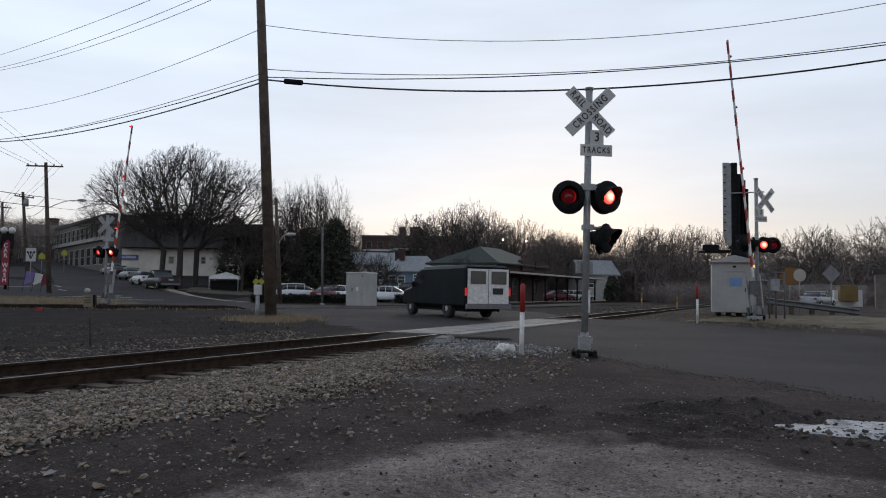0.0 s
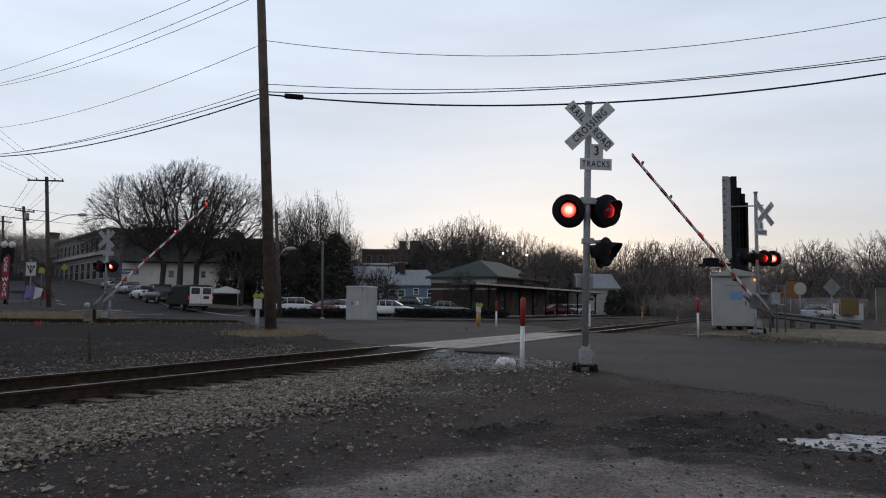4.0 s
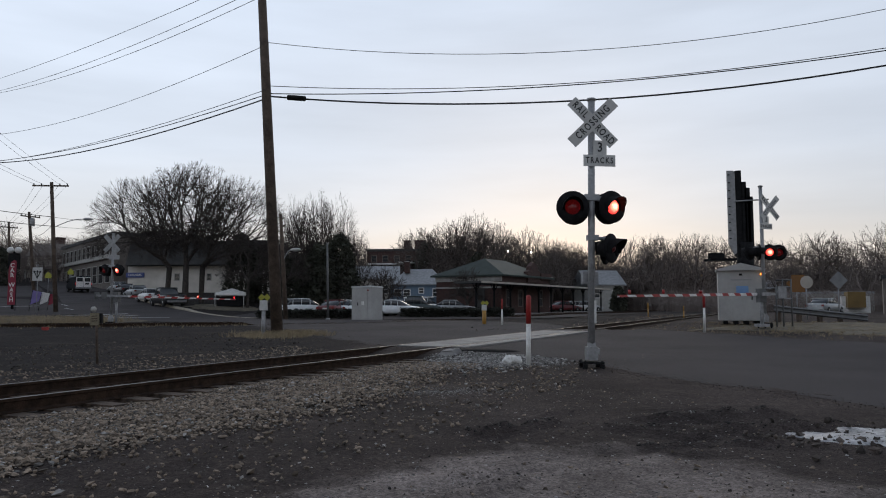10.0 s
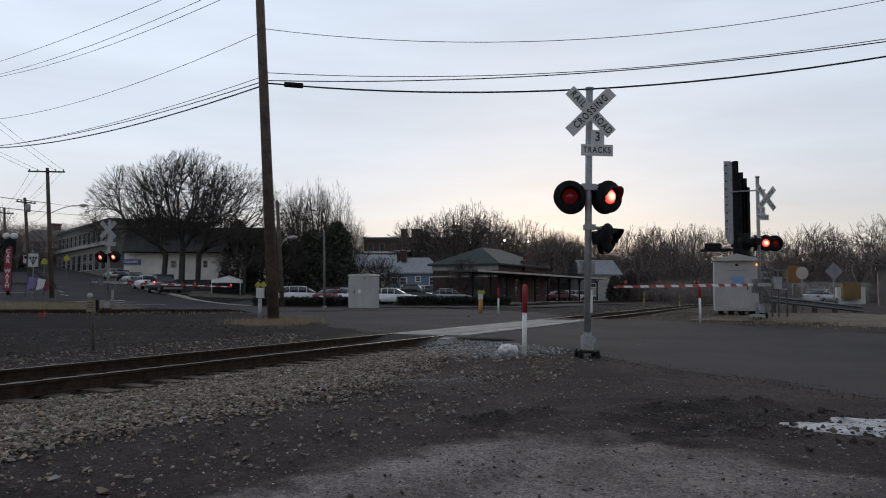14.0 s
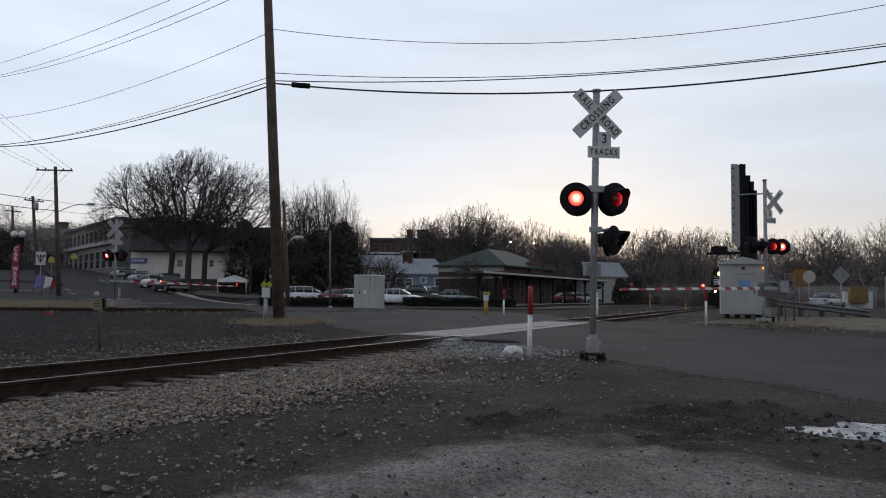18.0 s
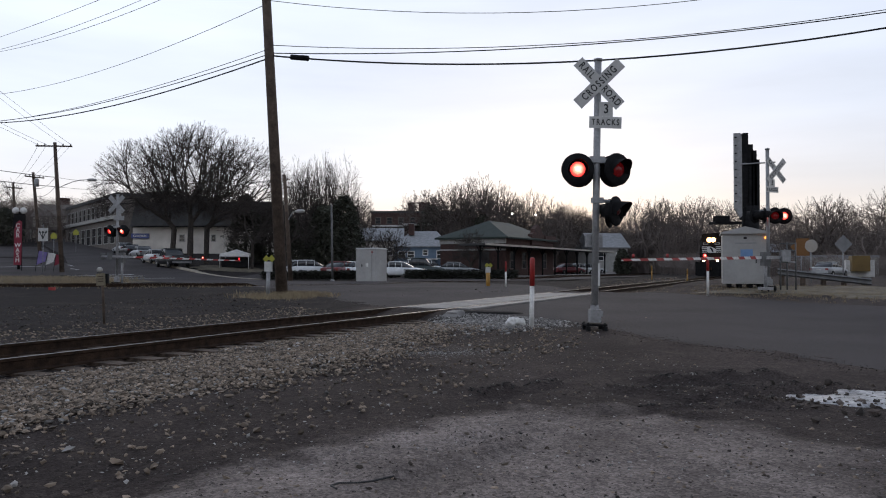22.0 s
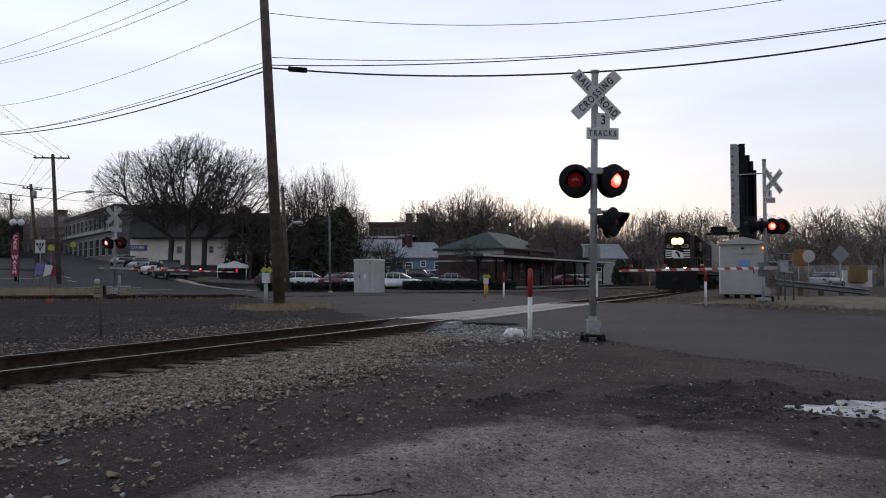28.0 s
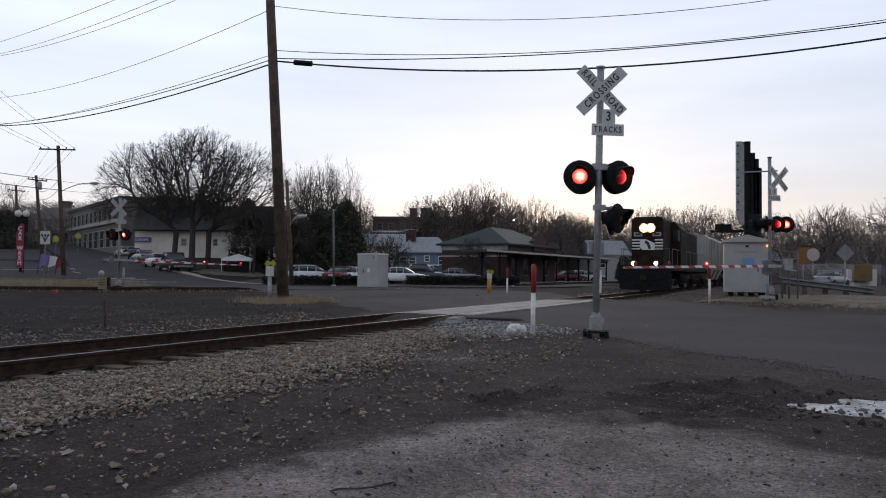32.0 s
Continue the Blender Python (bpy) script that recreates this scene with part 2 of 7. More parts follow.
    bp.inputs["Strength"].default_value, bp.inputs["Distance"].default_value = 0.5, 0.03
    l.new(hgt, bp.inputs["Height"])
    l.new(bp.outputs[0], s.inputs["Normal"])
    return m


M_dirt = dirt_material()
M_asphalt = surface("worn_asphalt", (0.048, 0.043, 0.0435), (0.067, 0.060, 0.0605), 0.95, 0.25, bump=0.5, bscale=60, fine=0.25, vary=-1, spec=0.08)
M_rail = surface("rusted_rail_steel", (0.022, 0.0145, 0.011), (0.046, 0.029, 0.020), 0.9, 8, fine=0.3, bscale=60, spec=0.1)
M_railtop = surface("worn_rail_head", (0.05, 0.04, 0.034), (0.12, 0.10, 0.09), 0.5, 5, metal=0.6, fine=0.25, bscale=30)
M_tie = surface("creosoted_timber", (0.040, 0.027, 0.019), (0.085, 0.058, 0.041), 0.9, 5, bump=0.6, bscale=25, fine=0.3)
M_panel = surface("crossing_concrete", (0.125, 0.12, 0.118), (0.22, 0.212, 0.205), 0.8, 1.5, bump=0.3, bscale=50, fine=0.15)
M_galv = surface("galvanised_steel", (0.22, 0.22, 0.225), (0.31, 0.31, 0.315), 0.55, 6, metal=0.3, fine=0.12, bscale=25)
M_alu = surface("weathered_aluminium", (0.31, 0.305, 0.295), (0.38, 0.375, 0.365), 0.6, 1.0, metal=0.2, fine=0.05, bscale=7, bump=0.08)
M_black = surface("matt_black_paint", (0.007, 0.007, 0.008), (0.014, 0.014, 0.015), 0.85, 6, fine=0.2, spec=0.15)
M_whitesign = surface("reflective_white_sheeting", (0.40, 0.395, 0.385), (0.50, 0.495, 0.48), 0.5, 4, fine=0.06, bscale=20)
M_ink = surface("black_lettering", (0.012, 0.012, 0.013), (0.02, 0.02, 0.021), 0.6, 10)
M_red = surface("red_paint", (0.24, 0.014, 0.014), (0.36, 0.028, 0.024), 0.5, 8, fine=0.1)
M_white = surface("white_paint", (0.52, 0.51, 0.49), (0.70, 0.69, 0.67), 0.5, 8, fine=0.1)
M_yellow = surface("yellow_paint", (0.30, 0.15, 0.028), (0.40, 0.22, 0.04), 0.5, 8, fine=0.1)
M_pole = surface("weathered_pole_timber", (0.048, 0.033, 0.024), (0.10, 0.072, 0.054), 0.9, 3, bump=0.5, bscale=20, fine=0.3)
M_bark = surface("bark", (0.030, 0.025, 0.022), (0.065, 0.054, 0.047), 0.95, 5, fine=0.2)
M_twig = surface("bare_twigs", (0.026, 0.020, 0.0175), (0.058, 0.046, 0.040), 0.95, 1.5)
# twigs of the far woods, paled so the colour carries the haze
M_hazewood = surface("bare_twigs_haze_tinted", (0.115, 0.092, 0.082), (0.200, 0.164, 0.147), 0.95, 0.15)
M_evergreen = surface("evergreen_needles", (0.028, 0.030, 0.021), (0.060, 0.061, 0.043), 0.9, 0.8)
M_hedge = surface("dark_clipped_hedge", (0.012, 0.013, 0.009), (0.028, 0.029, 0.020), 0.9, 1.5)
M_drygrass = surface("dry_grass", (0.18, 0.14, 0.09), (0.34, 0.27, 0.17), 0.95, 3, vary=-1)
M_grass = surface("winter_grass", (0.060, 0.052, 0.036), (0.13, 0.105, 0.070), 0.95, 1.5, bump=0.6, bscale=25, fine=0.3, vary=-1)
M_greypost = surface("dull_grey_post", (0.08, 0.08, 0.08), (0.12, 0.12, 0.12), 0.7, 4)
M_wire = surface("black_cable", (0.015, 0.015, 0.016), (0.03, 0.03, 0.03), 0.7, 10)
M_glass = surface("dark_glass", (0.02, 0.022, 0.025), (0.035, 0.038, 0.042), 0.08, 2, spec=0.7)
M_tyre = surface("tyre_rubber", (0.012, 0.012, 0.012), (0.022, 0.022, 0.022), 0.85, 8)
M_rim = surface("wheel_rim", (0.35, 0.35, 0.36), (0.5, 0.5, 0.5), 0.4, 8, metal=0.7)
M_chrome = surface("grey_bumper", (0.10, 0.10, 0.105), (0.16, 0.16, 0.165), 0.5, 8)
M_tail = glow("tail_light_red", (1.0, 0.03, 0.02), 1.6)
M_taildark = surface("unlit_tail_light", (0.16, 0.008, 0.008), (0.24, 0.015, 0.012), 0.3, 8)
M_headlamp = glow("headlight_warm", (1.0, 0.62, 0.30), 90)
# orange halo of the headlights, given as a glowing ring
M_glare = glow("headlight_glare_ring", (1.0, 0.46, 0.16), 4)
M_ditch = glow("ditch_light_warm", (1.0, 0.66, 0.36), 12)
M_lens = flash_material()
M_dimlens = surface("dim_side_lens", (0.06, 0.004, 0.006), (0.12, 0.007, 0.009), 0.3, 20)
M_redglow = glow("gate_lamp_red", (1.0, 0.02, 0.03), 1.6)
M_amber = glow("amber_lamp", (1.0, 0.32, 0.05), 2.5)
M_lampwhite = glow("floodlight", (1.0, 0.95, 0.85), 5)


def paint(name, colour, rough=0.35, dirt=0.25):
    a = tuple(v * (1 - dirt) for v in colour)
    return surface(name, a, colour, rough, 1.2, fine=0.06, bscale=14)


# ---------------- mesh helpers ----------------
def box(bm, c, s, m=None, taper=1.0):
    """An axis-aligned block at c of size s; taper narrows its top."""
    vs = []
    for k in (-1, 1):
        f = taper if k > 0 else 1.0
        for i, j in ((-1, -1), (1, -1), (1, 1), (-1, 1)):
            v = Vector((c[0] + i * s[0] / 2 * f, c[1] + j * s[1] / 2 * f, c[2] + k * s[2] / 2))
            vs.append(bm.verts.new(m @ v if m else v))
    for q in ((3, 2, 1, 0), (4, 5, 6, 7), (0, 1, 5, 4), (1, 2, 6, 5), (2, 3, 7, 6), (3, 0, 4, 7)):
        bm.faces.new([vs[i] for i in q])
    return vs


def rod(bm, p, q, r0, r1=None, seg=10, caps=True):
    p, q = Vector(p), Vector(q)
    r1 = r0 if r1 is None else r1
    d = (q - p).normalized()
    u = d.orthogonal().normalized()
    w = d.cross(u)
    rings = []
    for c, r in ((p, r0), (q, r1)):
        rings.append([bm.verts.new(c + (u * math.cos(2 * math.pi * i / seg) + w * math.sin(2 * math.pi * i / seg)) * r) for i in range(seg)])
    for i in range(seg):
        j = (i + 1) % seg
        f = bm.faces.new((rings[0][i], rings[0][j], rings[1][j], rings[1][i]))
        f.smooth = seg > 6
    if caps:
        bm.faces.new(rings[0][::-1])
        bm.faces.new(rings[1])


def lathe(bm, profile, seg=20, m=None, smooth=True):
    """Turns (radius, height) pairs about the local Z axis."""
    rings = []
    for r, z in profile:
        ring = []
        for i in range(seg):
            a = 2 * math.pi * i / seg
            v = Vector((r * math.cos(a), r * math.sin(a), z))
            ring.append(bm.verts.new(m @ v if m else v))
        rings.append(ring)
    for a, b in zip(rings, rings[1:]):
        for i in range(seg):
            j = (i + 1) % seg
            f = bm.faces.new((a[i], a[j], b[j], b[i]))
            f.smooth = smooth
    bm.faces.new(rings[0][::-1])
    bm.faces.new(rings[-1])


def prism(bm, outline, thick, m):
    """A flat outline in local XZ, thick along local Y."""
    a = [bm.verts.new(m @ Vector((x, -thick / 2, z))) for x, z in outline]
    b = [bm.verts.new(m @ Vector((x, thick / 2, z))) for x, z in outline]
    bm.faces.new(a)
    bm.faces.new(b[::-1])
    for i in range(len(a)):
        j = (i + 1) % len(a)
        bm.faces.new((a[j], a[i], b[i], b[j]))


def soften(bm, w=0.01, seg=1):
    bmesh.ops.bevel(bm, geom=[e for e in bm.edges if len(e.link_faces) == 2 and e.calc_face_angle(0) > 0.6], offset=w, segments=seg, affect="EDGES", clamp_overlap=True)


def mesh_of(name, bm, material):
    me = bpy.data.meshes.new(name)
    bmesh.ops.recalc_face_normals(bm, faces=bm.faces[:])
    bm.to_mesh(me)
    bm.free()
    for mat in (material if isinstance(material, (list, tuple)) else [material]):
        me.materials.append(mat)
    return me


def part(name, bm, material, parent=None, label=""):
    ob = new(name, mesh_of(name, bm, material))
    if parent:
        ob.parent = parent
    if label:
        ob["label"] = label
    return ob


def raw(name, verts, faces, material, parent=None, smooth=False):
    me = bpy.data.meshes.new(name)
    me.from_pydata(verts, [], faces)
    me.materials.append(material)
    if smooth:
        me.shade_smooth()
    ob = new(name, me)
    if parent:
        ob.parent = parent
    return ob


def thing(name, m, label, category, group=""):
    ob = new(name)
    ob.matrix_basis = m
    return tagged(ob, label, category, group)


def lettering(body, size, m, parent, material, name="lettering", align="CENTER", narrow=1.0, gap=1.0):
    """Raised letters in the built-in font; m puts their XY plane in the parent's space."""
    cu = bpy.data.curves.new(name, "FONT")
    cu.body, cu.size, cu.align_x, cu.align_y, cu.extrude = body, size, align, "CENTER", 0.003
    cu.space_character = gap
    cu.offset = size * 0.018
    tmp = bpy.data.objects.new(name, cu)
    me = bpy.data.meshes.new_from_object(tmp)
    bpy.data.objects.remove(tmp)
    me.transform(m @ Matrix.Diagonal((narrow, 1, 1, 1)))
    me.materials.append(material)
    ob = new(name, me)
    ob.parent = parent
    return ob


# ---------------- plan ----------------
def sm(v, a, b):
    t = min(1.0, max(0.0, (v - a) / (b - a)))
    return t * t * (3 - 2 * t)


def track_x(y):
    d = max(0.0, y - 20)
    return -1.14 + 0.5 * (y - 17.65) - 0.0165 * d * d / (d + 5)


def track_slope(y):
    return (track_x(y + 0.5) - track_x(y - 0.5))


def hill(x, y):
    d = max(0.0, y - 50)
    d2 = min(d, 130)
    return sm(-x, 9, 26) * (0.045 * d2 + 0.0003 * d2 * d2 - 0.1 * sm(d, 0, 8))


def ground_z(x, y):
    z = -0.15 + 0.15 * sm(y, 20, 33)
    z += 0.2 * sm(x, 8.8, 11.5) * sm(y, 10, 20) * (1 - sm(y, 50, 90))
    r = abs(x - track_x(y)) * 0.88
    if -60 < y < 140:
        z += (-0.20 - z) * (1 - sm(r, 1.5, 3.0))
    return z + hill(x, y)


def branch_xy(s):
    """The branch track: runs across behind the pole and bends to follow the main one. s from 0 to 1."""
    p = [(-60, 28.0), (-20.6, 34.2), (-9.0, 38.6), (0.5, 50.5), (18, 84), (60, 165)]
    k = s * (len(p) - 1)
    i = min(int(k), len(p) - 2)
    t = k - i
    q = [p[max(i - 1, 0)], p[i], p[i + 1], p[min(i + 2, len(p) - 1)]]
    out = []
    for c in (0, 1):
        a, b, d, e = q[0][c], q[1][c], q[2][c], q[3][c]
        out.append(0.5 * (2 * b + (d - a) * t + (2 * a - 5 * b + 4 * d - e) * t * t + (3 * b - a - 3 * d + e) * t ** 3))
    return out


def grid_sheet(name, xs, ys, zf, material):
    verts = [(x, y, zf(x, y)) for y in ys for x in xs]
    nx = len(xs)
    faces = [(j * nx + i, j * nx + i + 1, (j + 1) * nx + i + 1, (j + 1) * nx + i) for j in range(len(ys) - 1) for i in range(nx - 1)]
    return raw(name, verts, faces, material, smooth=True)


def spaced(a, b, fine_a, fine_b, step, far):
    v, out = fine_a, []
    while v < fine_b:
        out.append(v)
        v += step
    g, lo = step, fine_a
    while lo > a:
        g *= 1.35
        lo -= g
        out.insert(0, lo)
    g, hi = step, out[-1]
    while hi < b:
        g *= 1.35
        hi += g
        out.append(hi)
    return out

# ---------------- ground, roads, tracks ----------------
def rut(x, y, ax, ay, bx, by, w, h):
    """A lumpy ridge thrown up by wheels, from a to b."""
    ux, uy = bx - ax, by - ay
    t = ((x - ax) * ux + (y - ay) * uy) / (ux * ux + uy * uy)
    if not -0.4 < t < 1.4:
        return 0.0
    d = abs((x - ax) * uy - (y - ay) * ux) / math.hypot(ux, uy)
    if d > 0.6:
        return 0.0
    end = sm(t, -0.3, 0.1) * (1 - sm(t, 0.9, 1.3))
    return end * h * (math.exp(-(d / w) ** 2) * (0.7 + 0.9 * noise.noise((x * 5, y * 5, 1))) - 0.3 * math.exp(-((d - 2.2 * w) / w) ** 2))


BANK = [branch_xy(i / 60) for i in range(61)]
BANK = [p for p in BANK if -32 < p[0] < -7.5]


def embank(x, y):
    if not (-34 < x < -6.5 and 28 < y < 44):
        return 0.0
    d = min((x - a) ** 2 + (y - b) ** 2 for a, b in BANK) ** 0.5
    return 0.05 * (1 - sm(d, 0.9, 2.6)) * (1 - sm(x, -11.5, -8.5))


def rough_ground(x, y):
    z = ground_z(x, y) + embank(x, y)
    if abs(x) < 40 and -10 < y < 60:
        z += rut(x, y, 0.2, 6.75, 1.05, 7.5, 0.10, 0.085) + rut(x, y, -0.33, 4.22, 0.55, 5.15, 0.09, 0.05) + rut(x, y, 1.5, 7.2, 2.5, 7.5, 0.12, 0.04) + rut(x, y, 2.2, 7.85, 3.6, 8.2, 0.18, 0.075) + rut(x, y, 2.6, 7.3, 3.9, 7.25, 0.14, 0.07) + rut(x, y, -0.6, 5.3, 1.4, 6.3, 0.10, 0.03) + rut(x, y, -1.2, 4.5, 0.6, 5.6, 0.12, 0.035) + rut(x, y, 1.6, 6.15, 2.7, 6.55, 0.09, 0.045) + rut(x, y, 0.25, 6.9, 1.23, 8.18, 0.09, 0.05) + rut(x, y, 1.77, 7.1, 2.9, 6.5, 0.11, 0.055) + rut(x, y, 1.75, 5.97, 2.5, 6.2, 0.08, 0.04)
        z += 0.035 * noise.noise((x * 0.55, y * 0.55, 0)) + 0.018 * noise.noise((x * 1.9, y * 1.9, 3))
    return z


ROAD = [((9.2, -5), (17, -5)), ((5.0, 8.35), (13.2, 10)), ((3.56, 11.6), (11.6, 17)), ((2.4, 15.6), (10.4, 21.5)), ((0.5, 17.2), (9.9, 25.5)), ((-1.37, 19), (8.5, 31)),
        ((-4.0, 25), (6, 38)), ((-7, 31.8), (1.5, 45.5)), ((-12, 39), (-4, 50.4)), ((-18, 46), (-11.5, 51)), ((-24, 52), (-17, 57)), ((-32, 62), (-25, 67)),
        ((-41, 78), (-34, 81)), ((-50.7, 95), (-43, 98)), ((-67, 120), (-58, 125)), ((-110, 190), (-98, 196))]


def road_z(x, y):
    g = max(rough_ground(x, y), ground_z(x, y)) + 0.025
    r = (x - track_x(y)) * 0.88
    k = math.exp(-(r / 3.2) ** 2) if y < 32 else 0
    return g + (-0.012 - g) * k


def road_side(x, y):
    """Signed distance to the road's edge (negative on the road) and the nearest edge point."""
    best, near, inside = 1e9, None, False
    ring = [p for p, _ in ROAD] + [q for _, q in reversed(ROAD)]
    for i in range(len(ring)):
        (ax, ay), (bx, by) = ring[i], ring[(i + 1) % len(ring)]
        if (ay > y) != (by > y) and x < (bx - ax) * (y - ay) / (by - ay) + ax:
            inside = not inside
        ux, uy = bx - ax, by - ay
        t = max(0, min(1, ((x - ax) * ux + (y - ay) * uy) / (ux * ux + uy * uy)))
        d = math.hypot(x - ax - t * ux, y - ay - t * uy)
        if d < best:
            best, near = d, (ax + t * ux, ay + t * uy)
    return (-best if inside else best), near


def sheet_z(x, y):
    z = rough_ground(x, y)
    if not (-30 < x < 20 and -8 < y < 62):
        return z - (0.05 if y > 60 and -120 < x < -20 else 0)
    d, near = road_side(x, y)
    if d > 1.8:
        return z
    if d < -0.9:
        return min(z, road_z(x, y)) - 0.07
    if d < 0:
        return road_z(x, y) - 0.003 - 0.06 * sm(-d, 0.35, 0.9)
    target = road_z(*near) + 0.001
    k = 1 - sm(d, 0.0, 1.8)
    return z + (target - z) * k


def ribbon(name, pairs, material, zf, cross=16, along=8):
    verts, faces = [], []
    rows = []
    for i in range(len(pairs) - 1):
        q = [pairs[max(i - 1, 0)], pairs[i], pairs[i + 1], pairs[min(i + 2, len(pairs) - 1)]]
        for k in range(along + (i == len(pairs) - 2)):
            t = k / along
            row = []
            for side in (0, 1):
                pt = []
                for c in (0, 1):
                    a, b, d, e = (q[j][side][c] for j in range(4))
                    pt.append(0.5 * (2 * b + (d - a) * t + (2 * a - 5 * b + 4 * d - e) * t * t + (3 * b - a - 3 * d + e) * t ** 3))
                row.append(pt)
            rows.append(row)
    for a, b in rows:
        for j in range(cross + 1):
            t = j / cross
            x, y = a[0] + (b[0] - a[0]) * t, a[1] + (b[1] - a[1]) * t
            verts.append((x, y, zf(x, y)))
    n = cross + 1
    for i in range(len(rows) - 1):
        for j in range(cross):
            faces.append((i * n + j, i * n + j + 1, (i + 1) * n + j + 1, (i + 1) * n + j))
    return raw(name, verts, faces, material, smooth=True)


ground = grid_sheet("ground", sorted(set([-3.0 + 0.085 * i for i in range(100)] + [v for v in spaced(-2500, 2500, -26, 18, 0.25, 1) if not -3.1 < v < 5.6])), sorted(set([3.5 + 0.07 * i for i in range(90)] + [v for v in spaced(-2500, 3000, 1.5, 50, 0.3, 1) if not 3.3 < v < 9.9])), sheet_z, M_dirt)
tagged(ground, "bare dark dirt and cinders beside the railway", "ground", kind="structure")

road = ribbon("road", ROAD, M_asphalt, road_z, 20, 10)
tagged(road, "worn grey asphalt road over the crossing", "road", kind="structure")
side_street = ribbon("road", [((-130, 70), (-130, 96)), ((-80, 63), (-82, 92)), ((-56, 60), (-58, 88)), ((-42, 57.5), (-46, 82)), ((-33, 56), (-38, 74)), ((-26, 54.5), (-31, 66))], M_asphalt, lambda x, y: ground_z(x, y) + 0.012, 10, 6)
tagged(side_street, "asphalt side street joining the hill road", "road", kind="structure")
forecourt = ribbon("pavement", [((-95, 91), (-49.5, 89)), ((-100, 101), (-55, 100)), ((-106, 114), (-63.5, 114))], M_asphalt, lambda x, y: ground_z(x, y) + 0.008, 12, 6)
tagged(forecourt, "sloping asphalt forecourt beside the hill road", "car park", kind="structure")
lane = ribbon("road", [((-17.5, 56), (-13.2, 57)), ((-17.2, 62), (-13.6, 62)), ((-17.4, 70), (-13.8, 70)), ((-17.8, 80), (-14.2, 80))], M_asphalt, lambda x, y: ground_z(x, y) + 0.016, 4, 6)
tagged(lane, "narrow asphalt lane beside the hedge", "road", kind="structure")
apron = ribbon("pavement", [((-6, 50.6), (-8, 62)), ((0, 51.2), (0, 62)), ((5, 52), (8, 62)), ((14, 58), (18, 68))], M_asphalt, lambda x, y: ground_z(x, y) + 0.06, 6, 4)
tagged(apron, "asphalt parking yard by the station", "car park", kind="structure")


def rail_run(name, pts, parent):
    """Two rails swept along pts, with bright heads."""
    prof = [(-0.068, -0.17), (0.068, -0.17), (0.068, -0.155), (0.012, -0.135), (0.012, -0.045), (0.036, -0.035), (0.036, 0.0), (-0.036, 0.0), (-0.036, -0.035), (-0.012, -0.045), (-0.012, -0.135), (-0.068, -0.155)]
    for side in (-1, 1):
        bm = bmesh.new()
        last = None
        for i, (x, y, z) in enumerate(pts):
            a, b = pts[max(i - 1, 0)], pts[min(i + 1, len(pts) - 1)]
            d = Vector((b[0] - a[0], b[1] - a[1], 0)).normalized()
            nrm = Vector((d.y, -d.x, 0))
            c = Vector((x, y, z)) + nrm * side * 0.753
            ring = [bm.verts.new(c + nrm * u + Vector((0, 0, v))) for u, v in prof]
            if last:
                for k in range(len(prof)):
                    j = (k + 1) % len(prof)
                    f = bm.faces.new((last[k], last[j], ring[j], ring[k]))
                    f.material_index = 1 if k == 6 else 0
            last = ring
        part("rail", bm, [M_rail, M_railtop], parent)


main_track = thing("railway_track", Matrix(), "straight railway track with dark timber sleepers in pale ballast", "railway track")
main_track["kind"] = "structure"
rail_run("rail", [(track_x(y), y, 0.0) for y in [-30 + 2.0 * i for i in range(110)]], main_track)
tie_bm = bmesh.new()
box(tie_bm, (0, 0, -0.09), (2.6, 0.23, 0.18))
soften(tie_bm, 0.012)
tie_mesh = mesh_of("tie", tie_bm, M_tie)
yy = -4.0
while yy < 70:
    if not 18.5 < yy < 28.5:
        o = new("tie", tie_mesh)
        o.parent = main_track
        ang = math.atan(track_slope(yy))
        o.matrix_basis = Matrix.Translation((track_x(yy), yy, -0.165 + random.uniform(-0.012, 0.008))) @ Matrix.Rotation(-ang + random.uniform(-0.02, 0.02), 4, "Z")
    yy += 0.47
branch = thing("railway_branch_track", Matrix(), "curving second railway track sunk in dark cinders", "railway track")
branch["kind"] = "structure"
BR = [branch_xy(i / 80) for i in range(81)]
rail_run("rail", [(x, y, ground_z(x, y) + (0.19 if x < -10.5 else (0.16 if x > 4 else 0.045))) for x, y in BR], branch)


def crossing_panels():
    ob = thing("crossing_panels", Matrix(), "pale concrete crossing panels between and beside the rails", "crossing panel")
    ob["kind"] = "structure"
    for off, w in ((0, 1.30), (1.05, 0.42)):
        y0 = 18.6 if off == 0 else 18.75
        for k in range(5):
            bm = bmesh.new()
            y1 = y0 + 2.2
            ym = (y0 + y1) / 2
            a = math.atan(0.5)
            box(bm, (0, 0, -0.09), (w, 2.40, 0.18))
            soften(bm, 0.015)
            p = part("panel", bm, M_panel, ob)
            p.matrix_basis = Matrix.Translation((track_x(ym) + off * 0.894, ym - off * 0.447, 0.004)) @ Matrix.Rotation(-a, 4, "Z")
            y0 = y1 - 0.05
    bm = bmesh.new()
    box(bm, (0, 0, 0), (0.46, 0.5, 0.16), taper=0.6)
    bmesh.ops.subdivide_edges(bm, edges=bm.edges[:], cuts=2)
    for v in bm.verts:
        v.co += Vector((noise.noise(v.co * 5), noise.noise(v.co * 6), noise.noise(v.co * 4))) * 0.06
    e = part("end_ramp", bm, M_panel, ob)
    e.matrix_basis = Matrix.Translation((0.12, 16.85, -0.045)) @ Matrix.Rotation(-math.atan(0.5), 4, "Z")
    return ob


crossing_panels()


